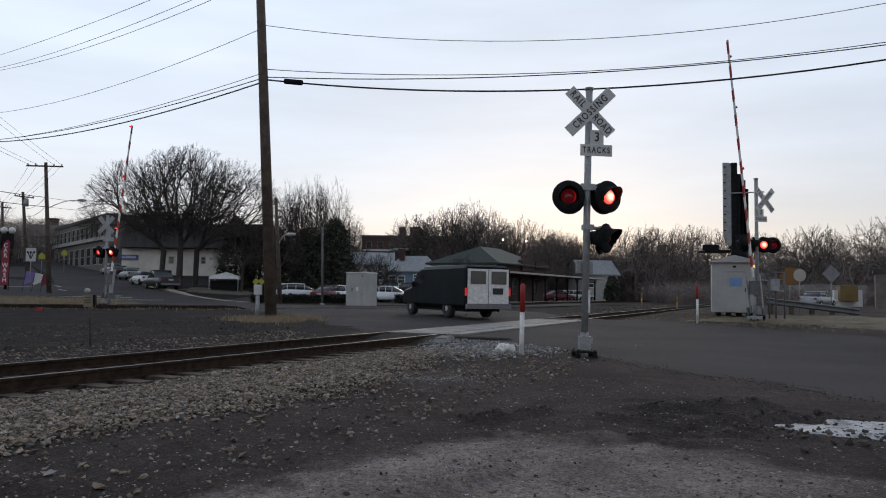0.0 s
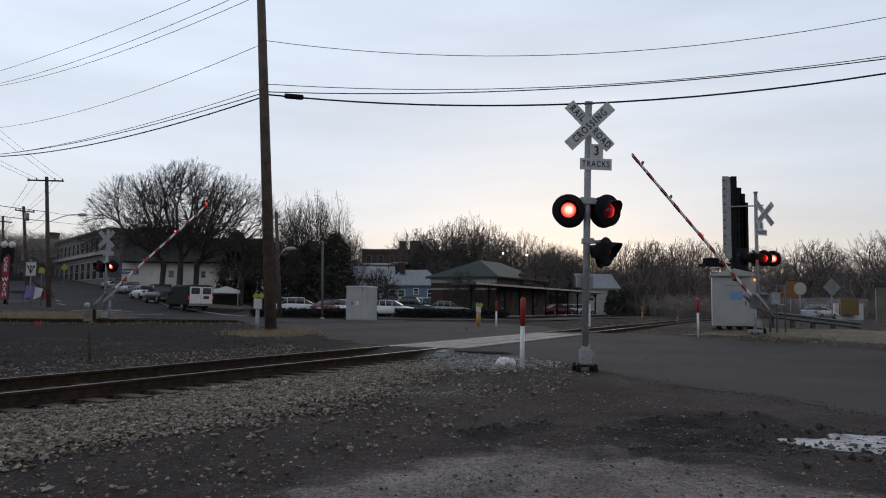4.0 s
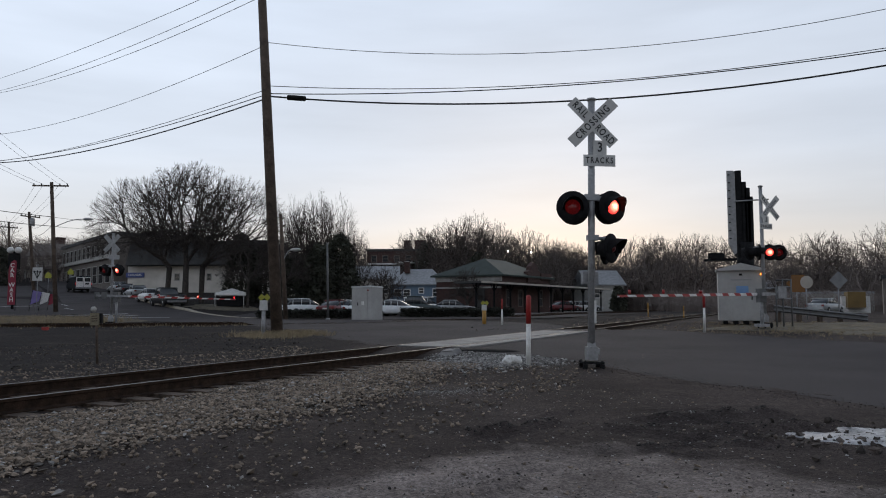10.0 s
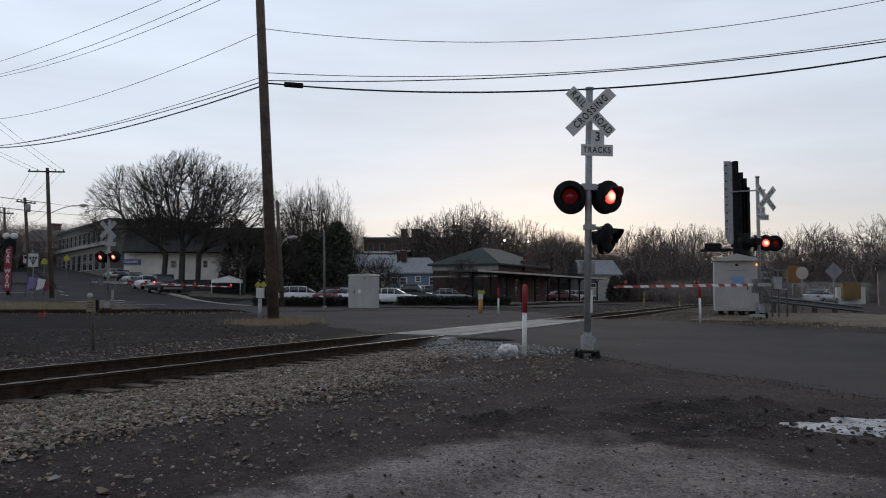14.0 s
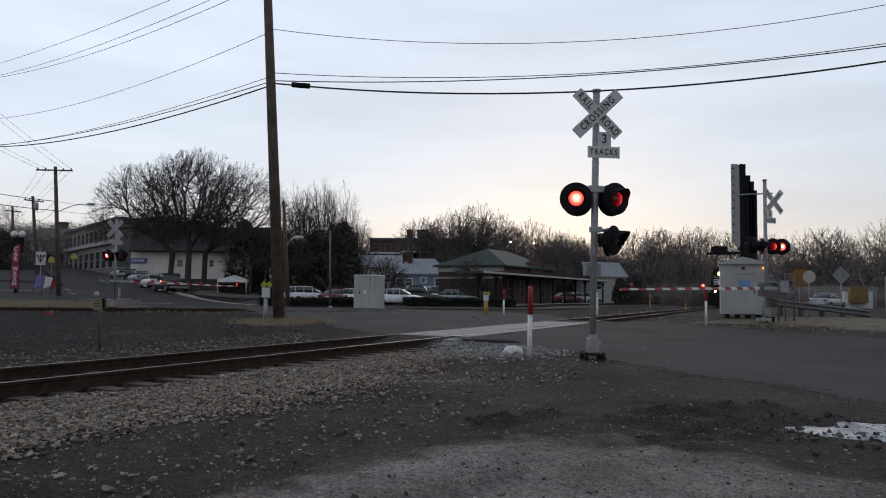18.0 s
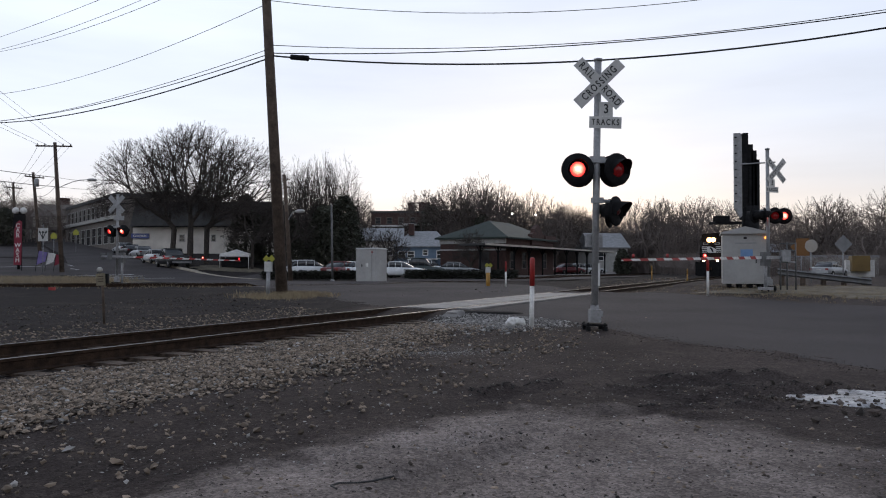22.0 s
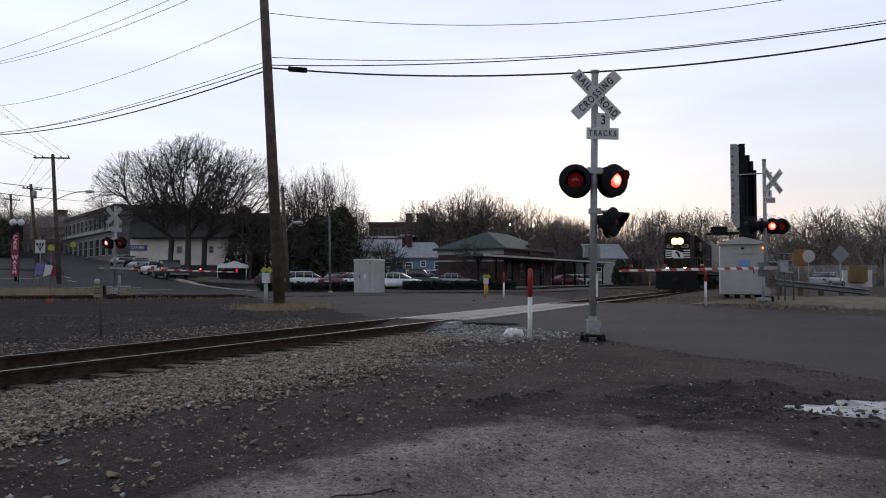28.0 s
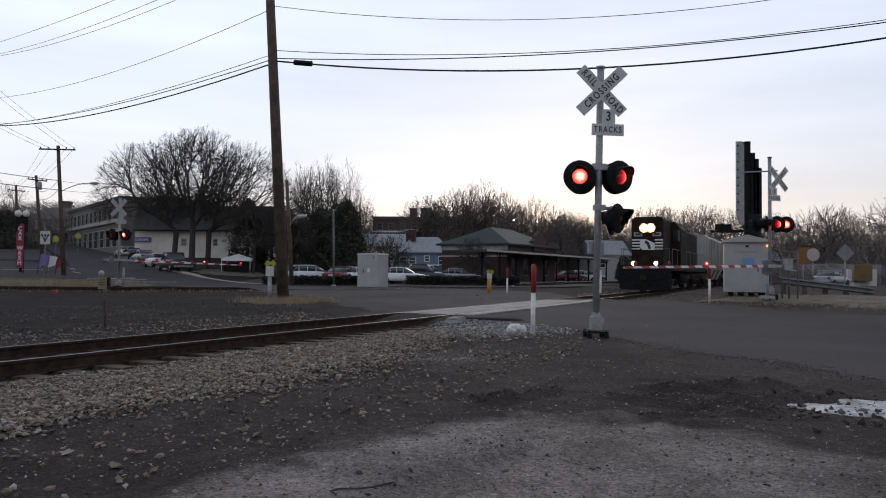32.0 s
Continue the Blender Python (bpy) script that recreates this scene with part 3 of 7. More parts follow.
def scatter(name, n, place, size, material, label, seed=1, flat=0.7):
    rnd = random.Random(seed)
    verts, faces = [], []
    base = [Vector((1, 0, 0)), Vector((0.3, 0.95, 0)), Vector((-0.8, 0.6, 0)), Vector((-0.8, -0.6, 0)), Vector((0.3, -0.95, 0)), Vector((0, 0, 1)), Vector((0, 0, -1))]
    for _ in range(n):
        x, y, z = place(rnd)
        s = rnd.uniform(*size) * (1 + (rnd.random() ** 4))
        m = Euler((rnd.uniform(0, 6.3), rnd.uniform(0, 6.3), rnd.uniform(0, 6.3))).to_matrix()
        k = len(verts)
        for v in base:
            w = m @ Vector((v.x * 1.35, v.y * 0.9, v.z * 0.75)) * rnd.uniform(0.6, 1.2)
            verts.append((x + w.x * s, y + w.y * s, z + w.z * s * flat))
        for i in range(5):
            j = (i + 1) % 5
            faces.append((k + i, k + j, k + 5))
            faces.append((k + j, k + i, k + 6))
    ob = raw(name, verts, faces, material)
    tagged(ob, label, name.split("_")[0], kind="stuff")
    return ob


def stone_material(name, a, b):
    m = surface(name, a, b, 0.9, 7, bump=0.3, bscale=60)
    n, l = m.node_tree.nodes, m.node_tree.links
    s = n["Principled BSDF"]
    old = s.inputs["Base Color"].links[0].from_socket
    g = n.new("ShaderNodeNewGeometry")
    r = n.new("ShaderNodeMapRange")
    r.inputs["To Min"].default_value, r.inputs["To Max"].default_value = 0.22, 1.65
    l.new(g.outputs["Random Per Island"], r.inputs[0])
    mx = n.new("ShaderNodeMix")
    mx.data_type, mx.blend_type = "RGBA", "MULTIPLY"
    mx.inputs["Factor"].default_value = 1
    l.new(old, mx.inputs[6])
    l.new(r.outputs[0], mx.inputs[7])
    l.new(mx.outputs[2], s.inputs["Base Color"])
    return m


M_ballast = stone_material("pale_ballast", (0.108, 0.081, 0.060), (0.24, 0.186, 0.140))
M_greystone = stone_material("grey_crushed_stone", (0.14, 0.132, 0.125), (0.30, 0.285, 0.27))
M_mud = stone_material("dark_clod_soil", (0.022, 0.0185, 0.017), (0.050, 0.042, 0.038))
M_cinder = stone_material("dark_cinders", (0.036, 0.0278, 0.0240), (0.084, 0.066, 0.056))


def on_track(rnd, r0, r1, y0, y1, dz=0.0, power=1.0):
    y = rnd.uniform(y0, y1)
    r = r0 + (r1 - r0) * rnd.random() ** power
    x, yc = track_x(y) + r * 0.894, y - r * 0.447
    return x, yc, rough_ground(x, yc) + dz


def shoulder(rnd):
    while True:
        r = 1.12 + 4.6 * rnd.random() ** 1.02
        y = rnd.uniform(-2, 19.2)
        x, yc = track_x(y) + r * 0.894, y - r * 0.447
        lim = 3.1 + 0.8 * sm(yc, 5.2, 7) - 1.1 * sm(yc, 8, 15) + 0.75 * noise.noise((x * 0.5, yc * 0.5, 9)) + 0.4 * noise.noise((x * 1.7, yc * 1.7, 4))
        if rnd.random() > 0.035 + 0.965 * (1 - sm(r, lim - 0.9, lim + 0.5)):
            continue
        return x, yc, rough_ground(x, yc) + 0.018


scatter("ballast_shoulder", 52000, shoulder, (0.0115, 0.027), M_ballast, "brown-grey crushed-stone ballast beside the rail", 3, 0.55)
def crossing_gravel(rnd):
    while True:
        x, y = rnd.gauss(0.75, 0.8), rnd.gauss(15.4, 0.85)
        if (x - track_x(y)) * 0.894 > 1.1 and road_side(x, y)[0] > -0.1:
            return x, y, sheet_z(x, y) + 0.01


scatter("crossing_gravel", 6500, crossing_gravel, (0.011, 0.028), M_greystone, "grey crushed stone beside the crossing", 13, 0.6)
scatter("trodden_gravel", 1500, lambda r: (lambda x, y: (x, y, rough_ground(x, y) - 0.001))(r.gauss(-0.15, 0.42), r.gauss(10.1, 0.24)), (0.004, 0.012), M_greystone, "patch of blue-grey gravel in the dirt", 16, 0.5)
scatter("ballast_grey", 7000, shoulder, (0.010, 0.025), M_greystone, "grey stones among the brown ballast", 14, 0.6)
scatter("dirt_gravel", 9000, lambda r: (lambda x, y: (x, y, rough_ground(x, y) - 0.002))(r.uniform(-7, 6), 4.2 + 11 * r.random() ** 1.3), (0.004, 0.013), M_greystone, "grey gravel trodden into the dirt", 15, 0.5)
scatter("ballast_bed", 7000, lambda r: on_track(r, -1.9, 1.15, 2, 18.5, -0.012), (0.016, 0.034), M_cinder, "dark ballast between the sleepers", 4)
scatter("ballast_bed_far", 6000, lambda r: on_track(r, -2.6, 2.6, 28, 70, 0.0), (0.02, 0.045), M_ballast, "grey ballast around the far track", 5)
scatter("cinder_pebbles", 15000, lambda r: (lambda x, y: (x, y, rough_ground(x, y)))(r.uniform(-7, 8), 3.5 + 13 * r.random() ** 1.6), (0.003, 0.010), M_cinder, "small dark pebbles over the dirt", 6)
scatter("pale_pebbles", 3800, lambda r: (lambda x, y: (x, y, rough_ground(x, y)))(r.uniform(-7, 9), 3.5 + 14 * r.random() ** 1.4), (0.006, 0.018), M_ballast, "scattered pale stones on the dirt", 7)
def road_edge(rnd):
    k = rnd.randrange(1, 6)
    (ax, ay), (bx, by) = ROAD[k][0], ROAD[k + 1][0]
    t = rnd.random()
    x, y = ax + (bx - ax) * t + rnd.gauss(-0.1, 0.22), ay + (by - ay) * t + rnd.gauss(0, 0.2)
    return x, y, max(sheet_z(x, y), road_z(x, y) if road_side(x, y)[0] < 0 else -9) + 0.004


scatter("edge_grit", 2600, road_edge, (0.003, 0.011), M_cinder, "loose grit spilling over the road's edge", 12)
scatter("cinder_strip", 6000, lambda r: (lambda y: (lambda x: (x, y, rough_ground(x, y)))(track_x(y) - r.uniform(2, 13)))(r.uniform(8, 33)), (0.012, 0.04), M_cinder, "dark stones between the two tracks", 8)
scatter("ballast_strip", 1500, lambda r: on_track(r, -4.5, -1.8, 10, 19, 0.0), (0.012, 0.03), M_ballast, "pale stones strewn between the two tracks", 9)


# ---------------- crossing signals ----------------
FLASHERS = []


def lamp_unit(parent, x, y, z, yaw, phase, back=0.30, lens_r=0.165, label="round black lamp with a red lens", dim=False):
    """A flasher: black disc, housing, visor, and the turning lens. Front is local -Y."""
    bm = bmesh.new()
    turn = Matrix.Rotation(radians(90), 4, "X")
    lathe(bm, [(0.0, -0.012), (back, -0.012), (back, 0.0), (back * 0.98, 0.012), (0.0, 0.012)], 28, turn)
    lathe(bm, [(0.05, -0.26), (0.12, -0.24), (0.17, -0.12), (0.18, -0.013)], 18, turn)
    arc = [radians(a) for a in range(-20, 201, 20)]
    for r, deep in ((0.19, 0.30), (0.184, 0.29)):
        ring0 = [bm.verts.new((r * math.cos(a), -0.012, r * math.sin(a))) for a in arc]
        ring1 = [bm.verts.new((r * math.cos(a), -0.05 - (deep - 0.05) * (0.25 + 0.75 * max(0, math.sin(a))), r * math.sin(a) - 0.03)) for a in arc]
        for i in range(len(arc) - 1):
            bm.faces.new((ring0[i], ring0[i + 1], ring1[i + 1], ring1[i])).smooth = True
    lamp = part("lamp", bm, M_black, parent, label)
    lamp.matrix_basis = pose(x, y, z, 0, 0, yaw)
    bm = bmesh.new()
    bmesh.ops.create_uvsphere(bm, u_segments=24, v_segments=14, radius=lens_r)
    for f in bm.faces:
        f.smooth = True
    lens = part("lens", bm, M_dimlens if dim else M_lens, lamp, "ribbed red glass lens")
    if not dim:
        FLASHERS.append((lens, phase))
    return lamp


def crossbuck(parent, z, y, text=True, size=1.22, x0=0.0, sheet=None):
    for k, ang in ((0, 45), (1, -45)):
        bm = bmesh.new()
        m = Matrix.Translation((x0, y - 0.012 * k, z)) @ Matrix.Rotation(radians(ang), 4, "Y")
        box(bm, (0, 0, 0), (size, 0.008, 0.225), m)
        blade = part("crossbuck_blade", bm, sheet or M_whitesign, parent, "white crossbuck blade with black capitals" if text else "bare grey back of a crossbuck blade")
        if text:
            face = Matrix.Translation((x0, y - 0.012 * k - 0.0055, z)) @ Matrix.Rotation(radians(ang), 4, "Y") @ Matrix.Rotation(radians(90), 4, "X")
            if k == 1:
                lettering("CROSSING", 0.185, face, blade, M_ink, narrow=0.74, gap=1.36)
            else:
                lettering("RAIL", 0.185, face @ Matrix.Translation((-0.33, 0, 0)), blade, M_ink, narrow=0.74, gap=1.3)
                lettering("ROAD", 0.185, face @ Matrix.Translation((0.32, 0, 0)), blade, M_ink, narrow=0.74, gap=1.22)


def crossing_signal(m, height, lamps, label, extra=True, xb_yaw=0, text=True, lamp_z=2.96, xb_z=None, xb_x=0.0):
    ob = thing("crossing_signal", m, label, "railway signal", "crossing signals")
    bm = bmesh.new()
    rod(bm, (0, 0, 0.25), (0, 0, height), 0.065, seg=16)
    lathe(bm, [(0.0, height - 0.01), (0.085, height - 0.01), (0.085, height + 0.03), (0.0, height + 0.05)], 14)
    part("mast", bm, M_galv, ob, "grey steel mast")
    bm = bmesh.new()
    box(bm, (0, 0, 0.29), (0.20, 0.20, 0.24))
    box(bm, (0.0, 0, 0.44), (0.15, 0.15, 0.10), taper=0.8)
    box(bm, (0.11, -0.02, 0.33), (0.06, 0.10, 0.10))
    soften(bm, 0.012)
    part("junction_box", bm, M_galv, ob, "grey junction box")
    bm = bmesh.new()
    box(bm, (0, 0, 0.13), (0.38, 0.38, 0.035))
    for i in (-1, 1):
        for j in (-1, 1):
            rod(bm, (i * 0.155, j * 0.155, -0.05), (i * 0.155, j * 0.155, 0.17), 0.024, seg=8)
            box(bm, (i * 0.155, j * 0.155, 0.05), (0.075, 0.075, 0.11))
    part("base_plate", bm, M_black, ob, "dark bolted base plate")
    xz = xb_z or height - 0.42
    sheet = M_whitesign if text else M_galv
    crossbuck(ob, xz - 0.03, -0.10, text, 1.13, xb_x, sheet)
    bm = bmesh.new()
    box(bm, (0.14, -0.085, xz - 0.50), (0.25, 0.008, 0.27))
    plate = part("number_plate", bm, sheet, ob, "small white plate with a number" if text else "bare grey plate")
    bm = bmesh.new()
    box(bm, (0.13, -0.085, xz - 0.745), (0.60, 0.008, 0.215))
    plate2 = part("tracks_plate", bm, sheet, ob, "white plate reading tracks" if text else "bare grey plate")
    if text:
        up = Matrix.Rotation(radians(90), 4, "X")
        lettering("3", 0.24, Matrix.Translation((0.14, -0.0905, xz - 0.50)) @ up, plate, M_ink, narrow=0.85)
        lettering("TRACKS", 0.155, Matrix.Translation((0.13, -0.0905, xz - 0.745)) @ up, plate2, M_ink, narrow=0.74, gap=1.32)
    bm = bmesh.new()
    rod(bm, (-0.40, 0.0, lamp_z + 0.21), (0.40, 0.0, lamp_z + 0.21), 0.03, seg=10)
    box(bm, (0, 0, lamp_z + 0.21), (0.34, 0.16, 0.12), taper=0.8)
    rod(bm, (-0.37, 0.0, lamp_z), (-0.37, 0, lamp_z + 0.21), 0.025, seg=8)
    rod(bm, (0.37, 0.0, lamp_z), (0.37, 0, lamp_z + 0.21), 0.025, seg=8)
    part("light_arm", bm, M_galv, ob, "grey steel light arm")
    for x, y, z, yaw, ph, r in lamps:
        lamp_unit(ob, x, y, z, yaw, ph, r)
    return ob


near_sig = crossing_signal(pose(2.675, 13.5, -0.14, 0, 0.95, 3), 5.02,
                           [(-0.38, -0.12, 2.97, -8, "A", 0.30), (0.36, -0.12, 2.99, 24, "B", 0.30), (-0.30, 0.16, 2.97, 180, "B", 0.30), (0.34, 0.16, 2.99, 200, "A", 0.30)],
                           "grey crossing signal with flashing red lamps and crossbuck")
bm = bmesh.new()
rod(bm, (-0.06, 0, 2.42), (0.30, -0.02, 2.40), 0.035, seg=10)
box(bm, (0.02, 0, 2.42), (0.2, 0.16, 0.10))
part("lower_arm", bm, M_galv, near_sig)
lamp_unit(near_sig, 0.34, -0.12, 2.22, 47, "B", 0.275, 0.08, dim=True)
lamp_unit(near_sig, 0.30, 0.16, 2.2, 235, "A", 0.27, 0.08, dim=True)
bm = bmesh.new()
box(bm, (0.055, -0.04, 1.05), (0.05, 0.02, 0.42))
part("reflector_strip", bm, M_white, near_sig, "white reflector strip")
bm = bmesh.new()
box(bm, (0.0, 0.13, 1.68), (0.30, 0.12, 0.23))
soften(bm, 0.01)
part("relay_box", bm, M_galv, near_sig, "small grey box behind the mast")

crossing_signal(pose(11.75, 27, 0.21, 0, 0, 22), 5.2,
                            [(0.20, -0.14, 2.74, -30, "B", 0.30), (0.62, -0.16, 2.74, -30, "A", 0.30), (-0.22, -0.05, 2.74, 60, "A", 0.30), (-0.50, 0.12, 2.75, 190, "B", 0.30)],
                            "crossing signal with gate and flashing red lamps", text=True, lamp_z=2.72, xb_z=4.45, xb_x=0.32)
crossing_signal(pose(-16.9, 37, 0.06, 0, 0, -10), 4.6,
                           [(-0.36, -0.12, 2.76, -14, "LA", 0.30), (0.37, -0.12, 2.76, -14, "LB", 0.30), (-0.30, 0.14, 2.76, 170, "LB", 0.30), (0.30, 0.14, 2.76, 170, "LA", 0.30)],
                           "distant crossing signal with flashing red lamps", text=False, lamp_z=2.76, xb_z=4.15)


# ---------------- gates ----------------
ARMS = {}
GATE_LAMPS = []


def crossing_gate(key, m, length, yaw, zp, label):
    """A gate: drive box and stand, and the arm that turns about its pivot. The arm points along local +X at yaw."""
    ob = thing("crossing_gate", m, label, "crossing gate", "crossing gates")
    bm = bmesh.new()
    box(bm, (0, 0, zp - 0.05), (0.24, 0.34, 0.5))
    soften(bm, 0.03)
    part("drive_box", bm, M_greypost, ob, "dark grey gate motor box")
    bm = bmesh.new()
    rod(bm, (0, 0, 0), (0, 0, zp), 0.06, seg=10)
    box(bm, (0, 0, 0.06), (0.4, 0.4, 0.1))
    part("stand", bm, M_galv, ob)
    bm = bmesh.new()
    n = max(6, int(length / 0.42))
    step = length / n
    vs = box(bm, (0.35 + length / 2, 0, 0), (length, 0.05, 0.10))
    for v in vs:
        if v.co.x > 1:
            v.co.z *= 0.6
    arm = part("arm", bm, M_white, ob, "red and white striped gate arm")
    for i in range(1, n, 2):
        bm = bmesh.new()
        h0 = 0.10 - 0.04 * i / n + 0.008
        box(bm, (0.35 + (i + 0.5) * step, 0, 0), (step * 0.95, 0.058, h0))
        for v in bm.verts:
            v.co.x += v.co.z * 1.2
        part("red_stripe", bm, M_red, arm)
    for s in (-1, 1):
        bm = bmesh.new()
        box(bm, (0.10, s * 0.24, 0.0), (0.7, 0.03, 0.12))
        box(bm, (-0.62, s * 0.24, 0.0), (0.75, 0.03, 0.10))
        part("arm_bracket", bm, M_galv, arm)
        bm = bmesh.new()
        box(bm, (-0.90, s * 0.28, 0.0), (0.26, 0.05, 0.34))
        soften(bm, 0.008)
        part("counterweight", bm, M_greypost, arm, "grey steel counterweight")
    lamps = ((2.48, "GA"), (5.15, "GB"), (7.88, "")) if key == "left" else ((4.3, "A"), (6.5, ""), (8.3, ""))
    for x, phase in lamps:
        bm = bmesh.new()
        if phase:
            bmesh.ops.create_uvsphere(bm, u_segments=14, v_segments=10, radius=0.062)
        else:
            lathe(bm, [(0.02, 0.03), (0.042, 0.05), (0.042, 0.13), (0.02, 0.15)], 12, Matrix.Translation((x, 0, 0.02)))
        lamp = part("gate_lamp", bm, M_lens if phase else (M_redglow if key == "left" else M_red), arm, "small red gate lamp")
        if phase:
            GATE_LAMPS.append((lamp, phase, (x, 0, 0.10), 180 - yaw))
    ARMS[key] = (arm, yaw, zp)
    return ob


crossing_gate("right", pose(11.45, 26.55, 0.22), 8.5, 222, 1.18, "crossing gate with a striped arm beside the road")
crossing_gate("left", pose(-16.5, 36.7, 0.06), 7.6, 60, 1.45, "distant crossing gate with a striped arm")


# ---------------- bollards, posts, cabinets ----------------
def bollard(m, h, label, mats=(M_white, M_red), r=0.05, split=0.6):
    ob = thing("bollard", m, label, "bollard", "bollards")
    bm = bmesh.new()
    rod(bm, (0, 0, -0.1), (0, 0, h * split), r * 0.9, seg=14)
    part("post", bm, mats[0], ob)
    bm = bmesh.new()
    lathe(bm, [(r, h * split), (r, h - 0.05), (r * 0.8, h - 0.015), (r * 0.3, h)], 14)
    part("sleeve", bm, mats[1], ob, "red sleeve" if mats[1] is M_red else "")
    return ob


bollard(pose(1.6, 14.2, -0.15, 1, 0.5, 0), 1.38, "slim white bollard with a bright red top")
bollard(pose(9.6, 27.2, 0.1), 1.35, "slim white bollard with a red top near the cabin")
bollard(pose(2.85, 36.8, 0.02), 1.3, "slim white bollard with a red top across the track")
for x, y in ((16.6, 60), (19.5, 60)):
    bollard(pose(x, y, ground_z(x, y)), 1.1, "slender yellow post beside the far track", (M_yellow, M_yellow), 0.055)


def signal_cabin():
    ob = thing("signal_cabin", pose(11.96, 29.6, 0.24, 0, 0, -19), "small silver metal cabin with a pitched roof", "equipment cabin")
    bm = bmesh.new()
    box(bm, (0, 0.9, 1.16), (1.72, 1.8, 2.04))
    soften(bm, 0.02)
    part("body", bm, M_alu, ob, "dull silver sheet walls")
    bm = bmesh.new()
    prism(bm, [(-0.93, 2.16), (0.93, 2.16), (0.93, 2.22), (0, 2.46), (-0.93, 2.22)], 2.1, Matrix.Translation((0, 0.9, 0)))
    part("roof", bm, M_alu, ob)
    bm = bmesh.new()
    box(bm, (0.05, -0.015, 1.08), (0.86, 0.03, 1.74))
    soften(bm, 0.008)
    door = part("door", bm, M_alu, ob, "silver metal door")
    bm = bmesh.new()
    box(bm, (0.05, -0.036, 1.36), (0.46, 0.008, 0.34))
    part("notice", bm, paint("blue_notice", (0.16, 0.30, 0.55)), door, "pale blue notice")
    bm = bmesh.new()
    box(bm, (0.40, -0.05, 1.05), (0.03, 0.05, 0.16))
    part("handle", bm, M_black, door)
    bm = bmesh.new()
    box(bm, (0.02, -0.025, 1.78), (0.80, 0.05, 0.05))
    part("door_hood", bm, M_galv, ob)
    bm = bmesh.new()
    for x in (-0.6, -0.2, 0.2, 0.6):
        box(bm, (x, 0.9, 0.07), (0.16, 1.6, 0.18))
    part("skid", bm, M_black, ob)
    for x in (-0.78, -0.55, 0.62, 0.78):
        bm = bmesh.new()
        box(bm, (x, -0.006, 1.12), (0.03, 0.012, 1.9))
        part("seam", bm, M_alu, ob)
    bm = bmesh.new()
    bmesh.ops.create_uvsphere(bm, u_segments=10, v_segments=8, radius=0.05, matrix=Matrix.Translation((0.76, -0.06, 2.0)))
    part("indicator_lamp", bm, M_amber, ob, "small amber indicator")
    bm = bmesh.new()
    box(bm, (0, -0.03, 1.99), (0.12, 0.06, 0.08))
    part("vent", bm, M_black, ob)


signal_cabin()


def silver_cabinet():
    ob = thing("equipment_cabinet", pose(-5.35, 50.2, 0.0, 0, 0, -26), "tall plain silver equipment cabinet", "equipment cabinet")
    bm = bmesh.new()
    box(bm, (0, 0, 1.1), (1.6, 1.4, 2.2))
    soften(bm, 0.03)
    part("body", bm, M_alu, ob)
    bm = bmesh.new()
    box(bm, (0, 0, 2.26), (1.72, 1.52, 0.1), taper=0.9)
    part("roof", bm, M_alu, ob)
    bm = bmesh.new()
    box(bm, (0, -0.715, 1.1), (0.9, 0.03, 1.9))
    soften(bm, 0.01)
    door = part("door", bm, M_alu, ob)
    bm = bmesh.new()
    box(bm, (0.1, -0.734, 1.15), (0.2, 0.008, 0.26))
    part("notice", bm, M_white, door)
    bm = bmesh.new()
    box(bm, (-0.30, -0.74, 1.1), (0.06, 0.03, 0.2))
    part("handle", bm, M_black, door)
    bm = bmesh.new()
    bmesh.ops.create_uvsphere(bm, u_segments=8, v_segments=6, radius=0.06, matrix=Matrix.Translation((0.5, -0.73, 2.02)))
    part("indicator_lamp", bm, M_taildark, ob)


silver_cabinet()


# ---------------- poles and wires ----------------
def utility_pole(name, base, top, r, label, arms=(), lamp=None):
    base, top = Vector(base), Vector(top)
    ob = thing(name, Matrix.Translation(base), label, "utility pole", "utility poles")
    d = top - base
    bm = bmesh.new()
    rod(bm, (0, 0, -0.3), d, r, r * 0.68, seg=14)
    part("shaft", bm, M_pole, ob)
    for z, w, yaw in arms:
        c = d * (z / d.z)
        ax = Vector((math.cos(radians(yaw)), math.sin(radians(yaw)), 0))
        bm = bmesh.new()
        m = Matrix.Translation(c) @ Matrix.Rotation(radians(yaw), 4, "Z")
        box(bm, (0, -r, 0), (w, 0.10, 0.12), m)
        part("crossarm", bm, M_pole, ob)
        for k in (-0.46, -0.25, 0.25, 0.46):
            bm = bmesh.new()
            lathe(bm, [(0.02, 0.05), (0.05, 0.08), (0.06, 0.14), (0.04, 0.22)], 8, m @ Matrix.Translation((w * k, -r, 0)))
            part("insulator", bm, M_galv, ob)
    if lamp:
        z, reach, yaw = lamp
        c = d * (z / d.z)
        m = Matrix.Translation(c) @ Matrix.Rotation(radians(yaw), 4, "Z")
        bm = bmesh.new()
        pts = [m @ Vector((reach * t, 0, 0.75 * math.sin(t * 1.7))) for t in (0, 0.25, 0.5, 0.75, 1.0)]
        for a, b in zip(pts, pts[1:]):
            rod(bm, a, b, 0.035, seg=8)
        part("lamp_arm", bm, M_galv, ob)
        bm = bmesh.new()
        bmesh.ops.create_uvsphere(bm, u_segments=12, v_segments=8, radius=1, matrix=m @ Matrix.Translation((reach + 0.35, 0, 0.74)) @ Matrix.Diagonal((0.45, 0.17, 0.13, 1)))
        part("lamp_head", bm, M_alu, ob, "grey cobra-head street light")
    return ob


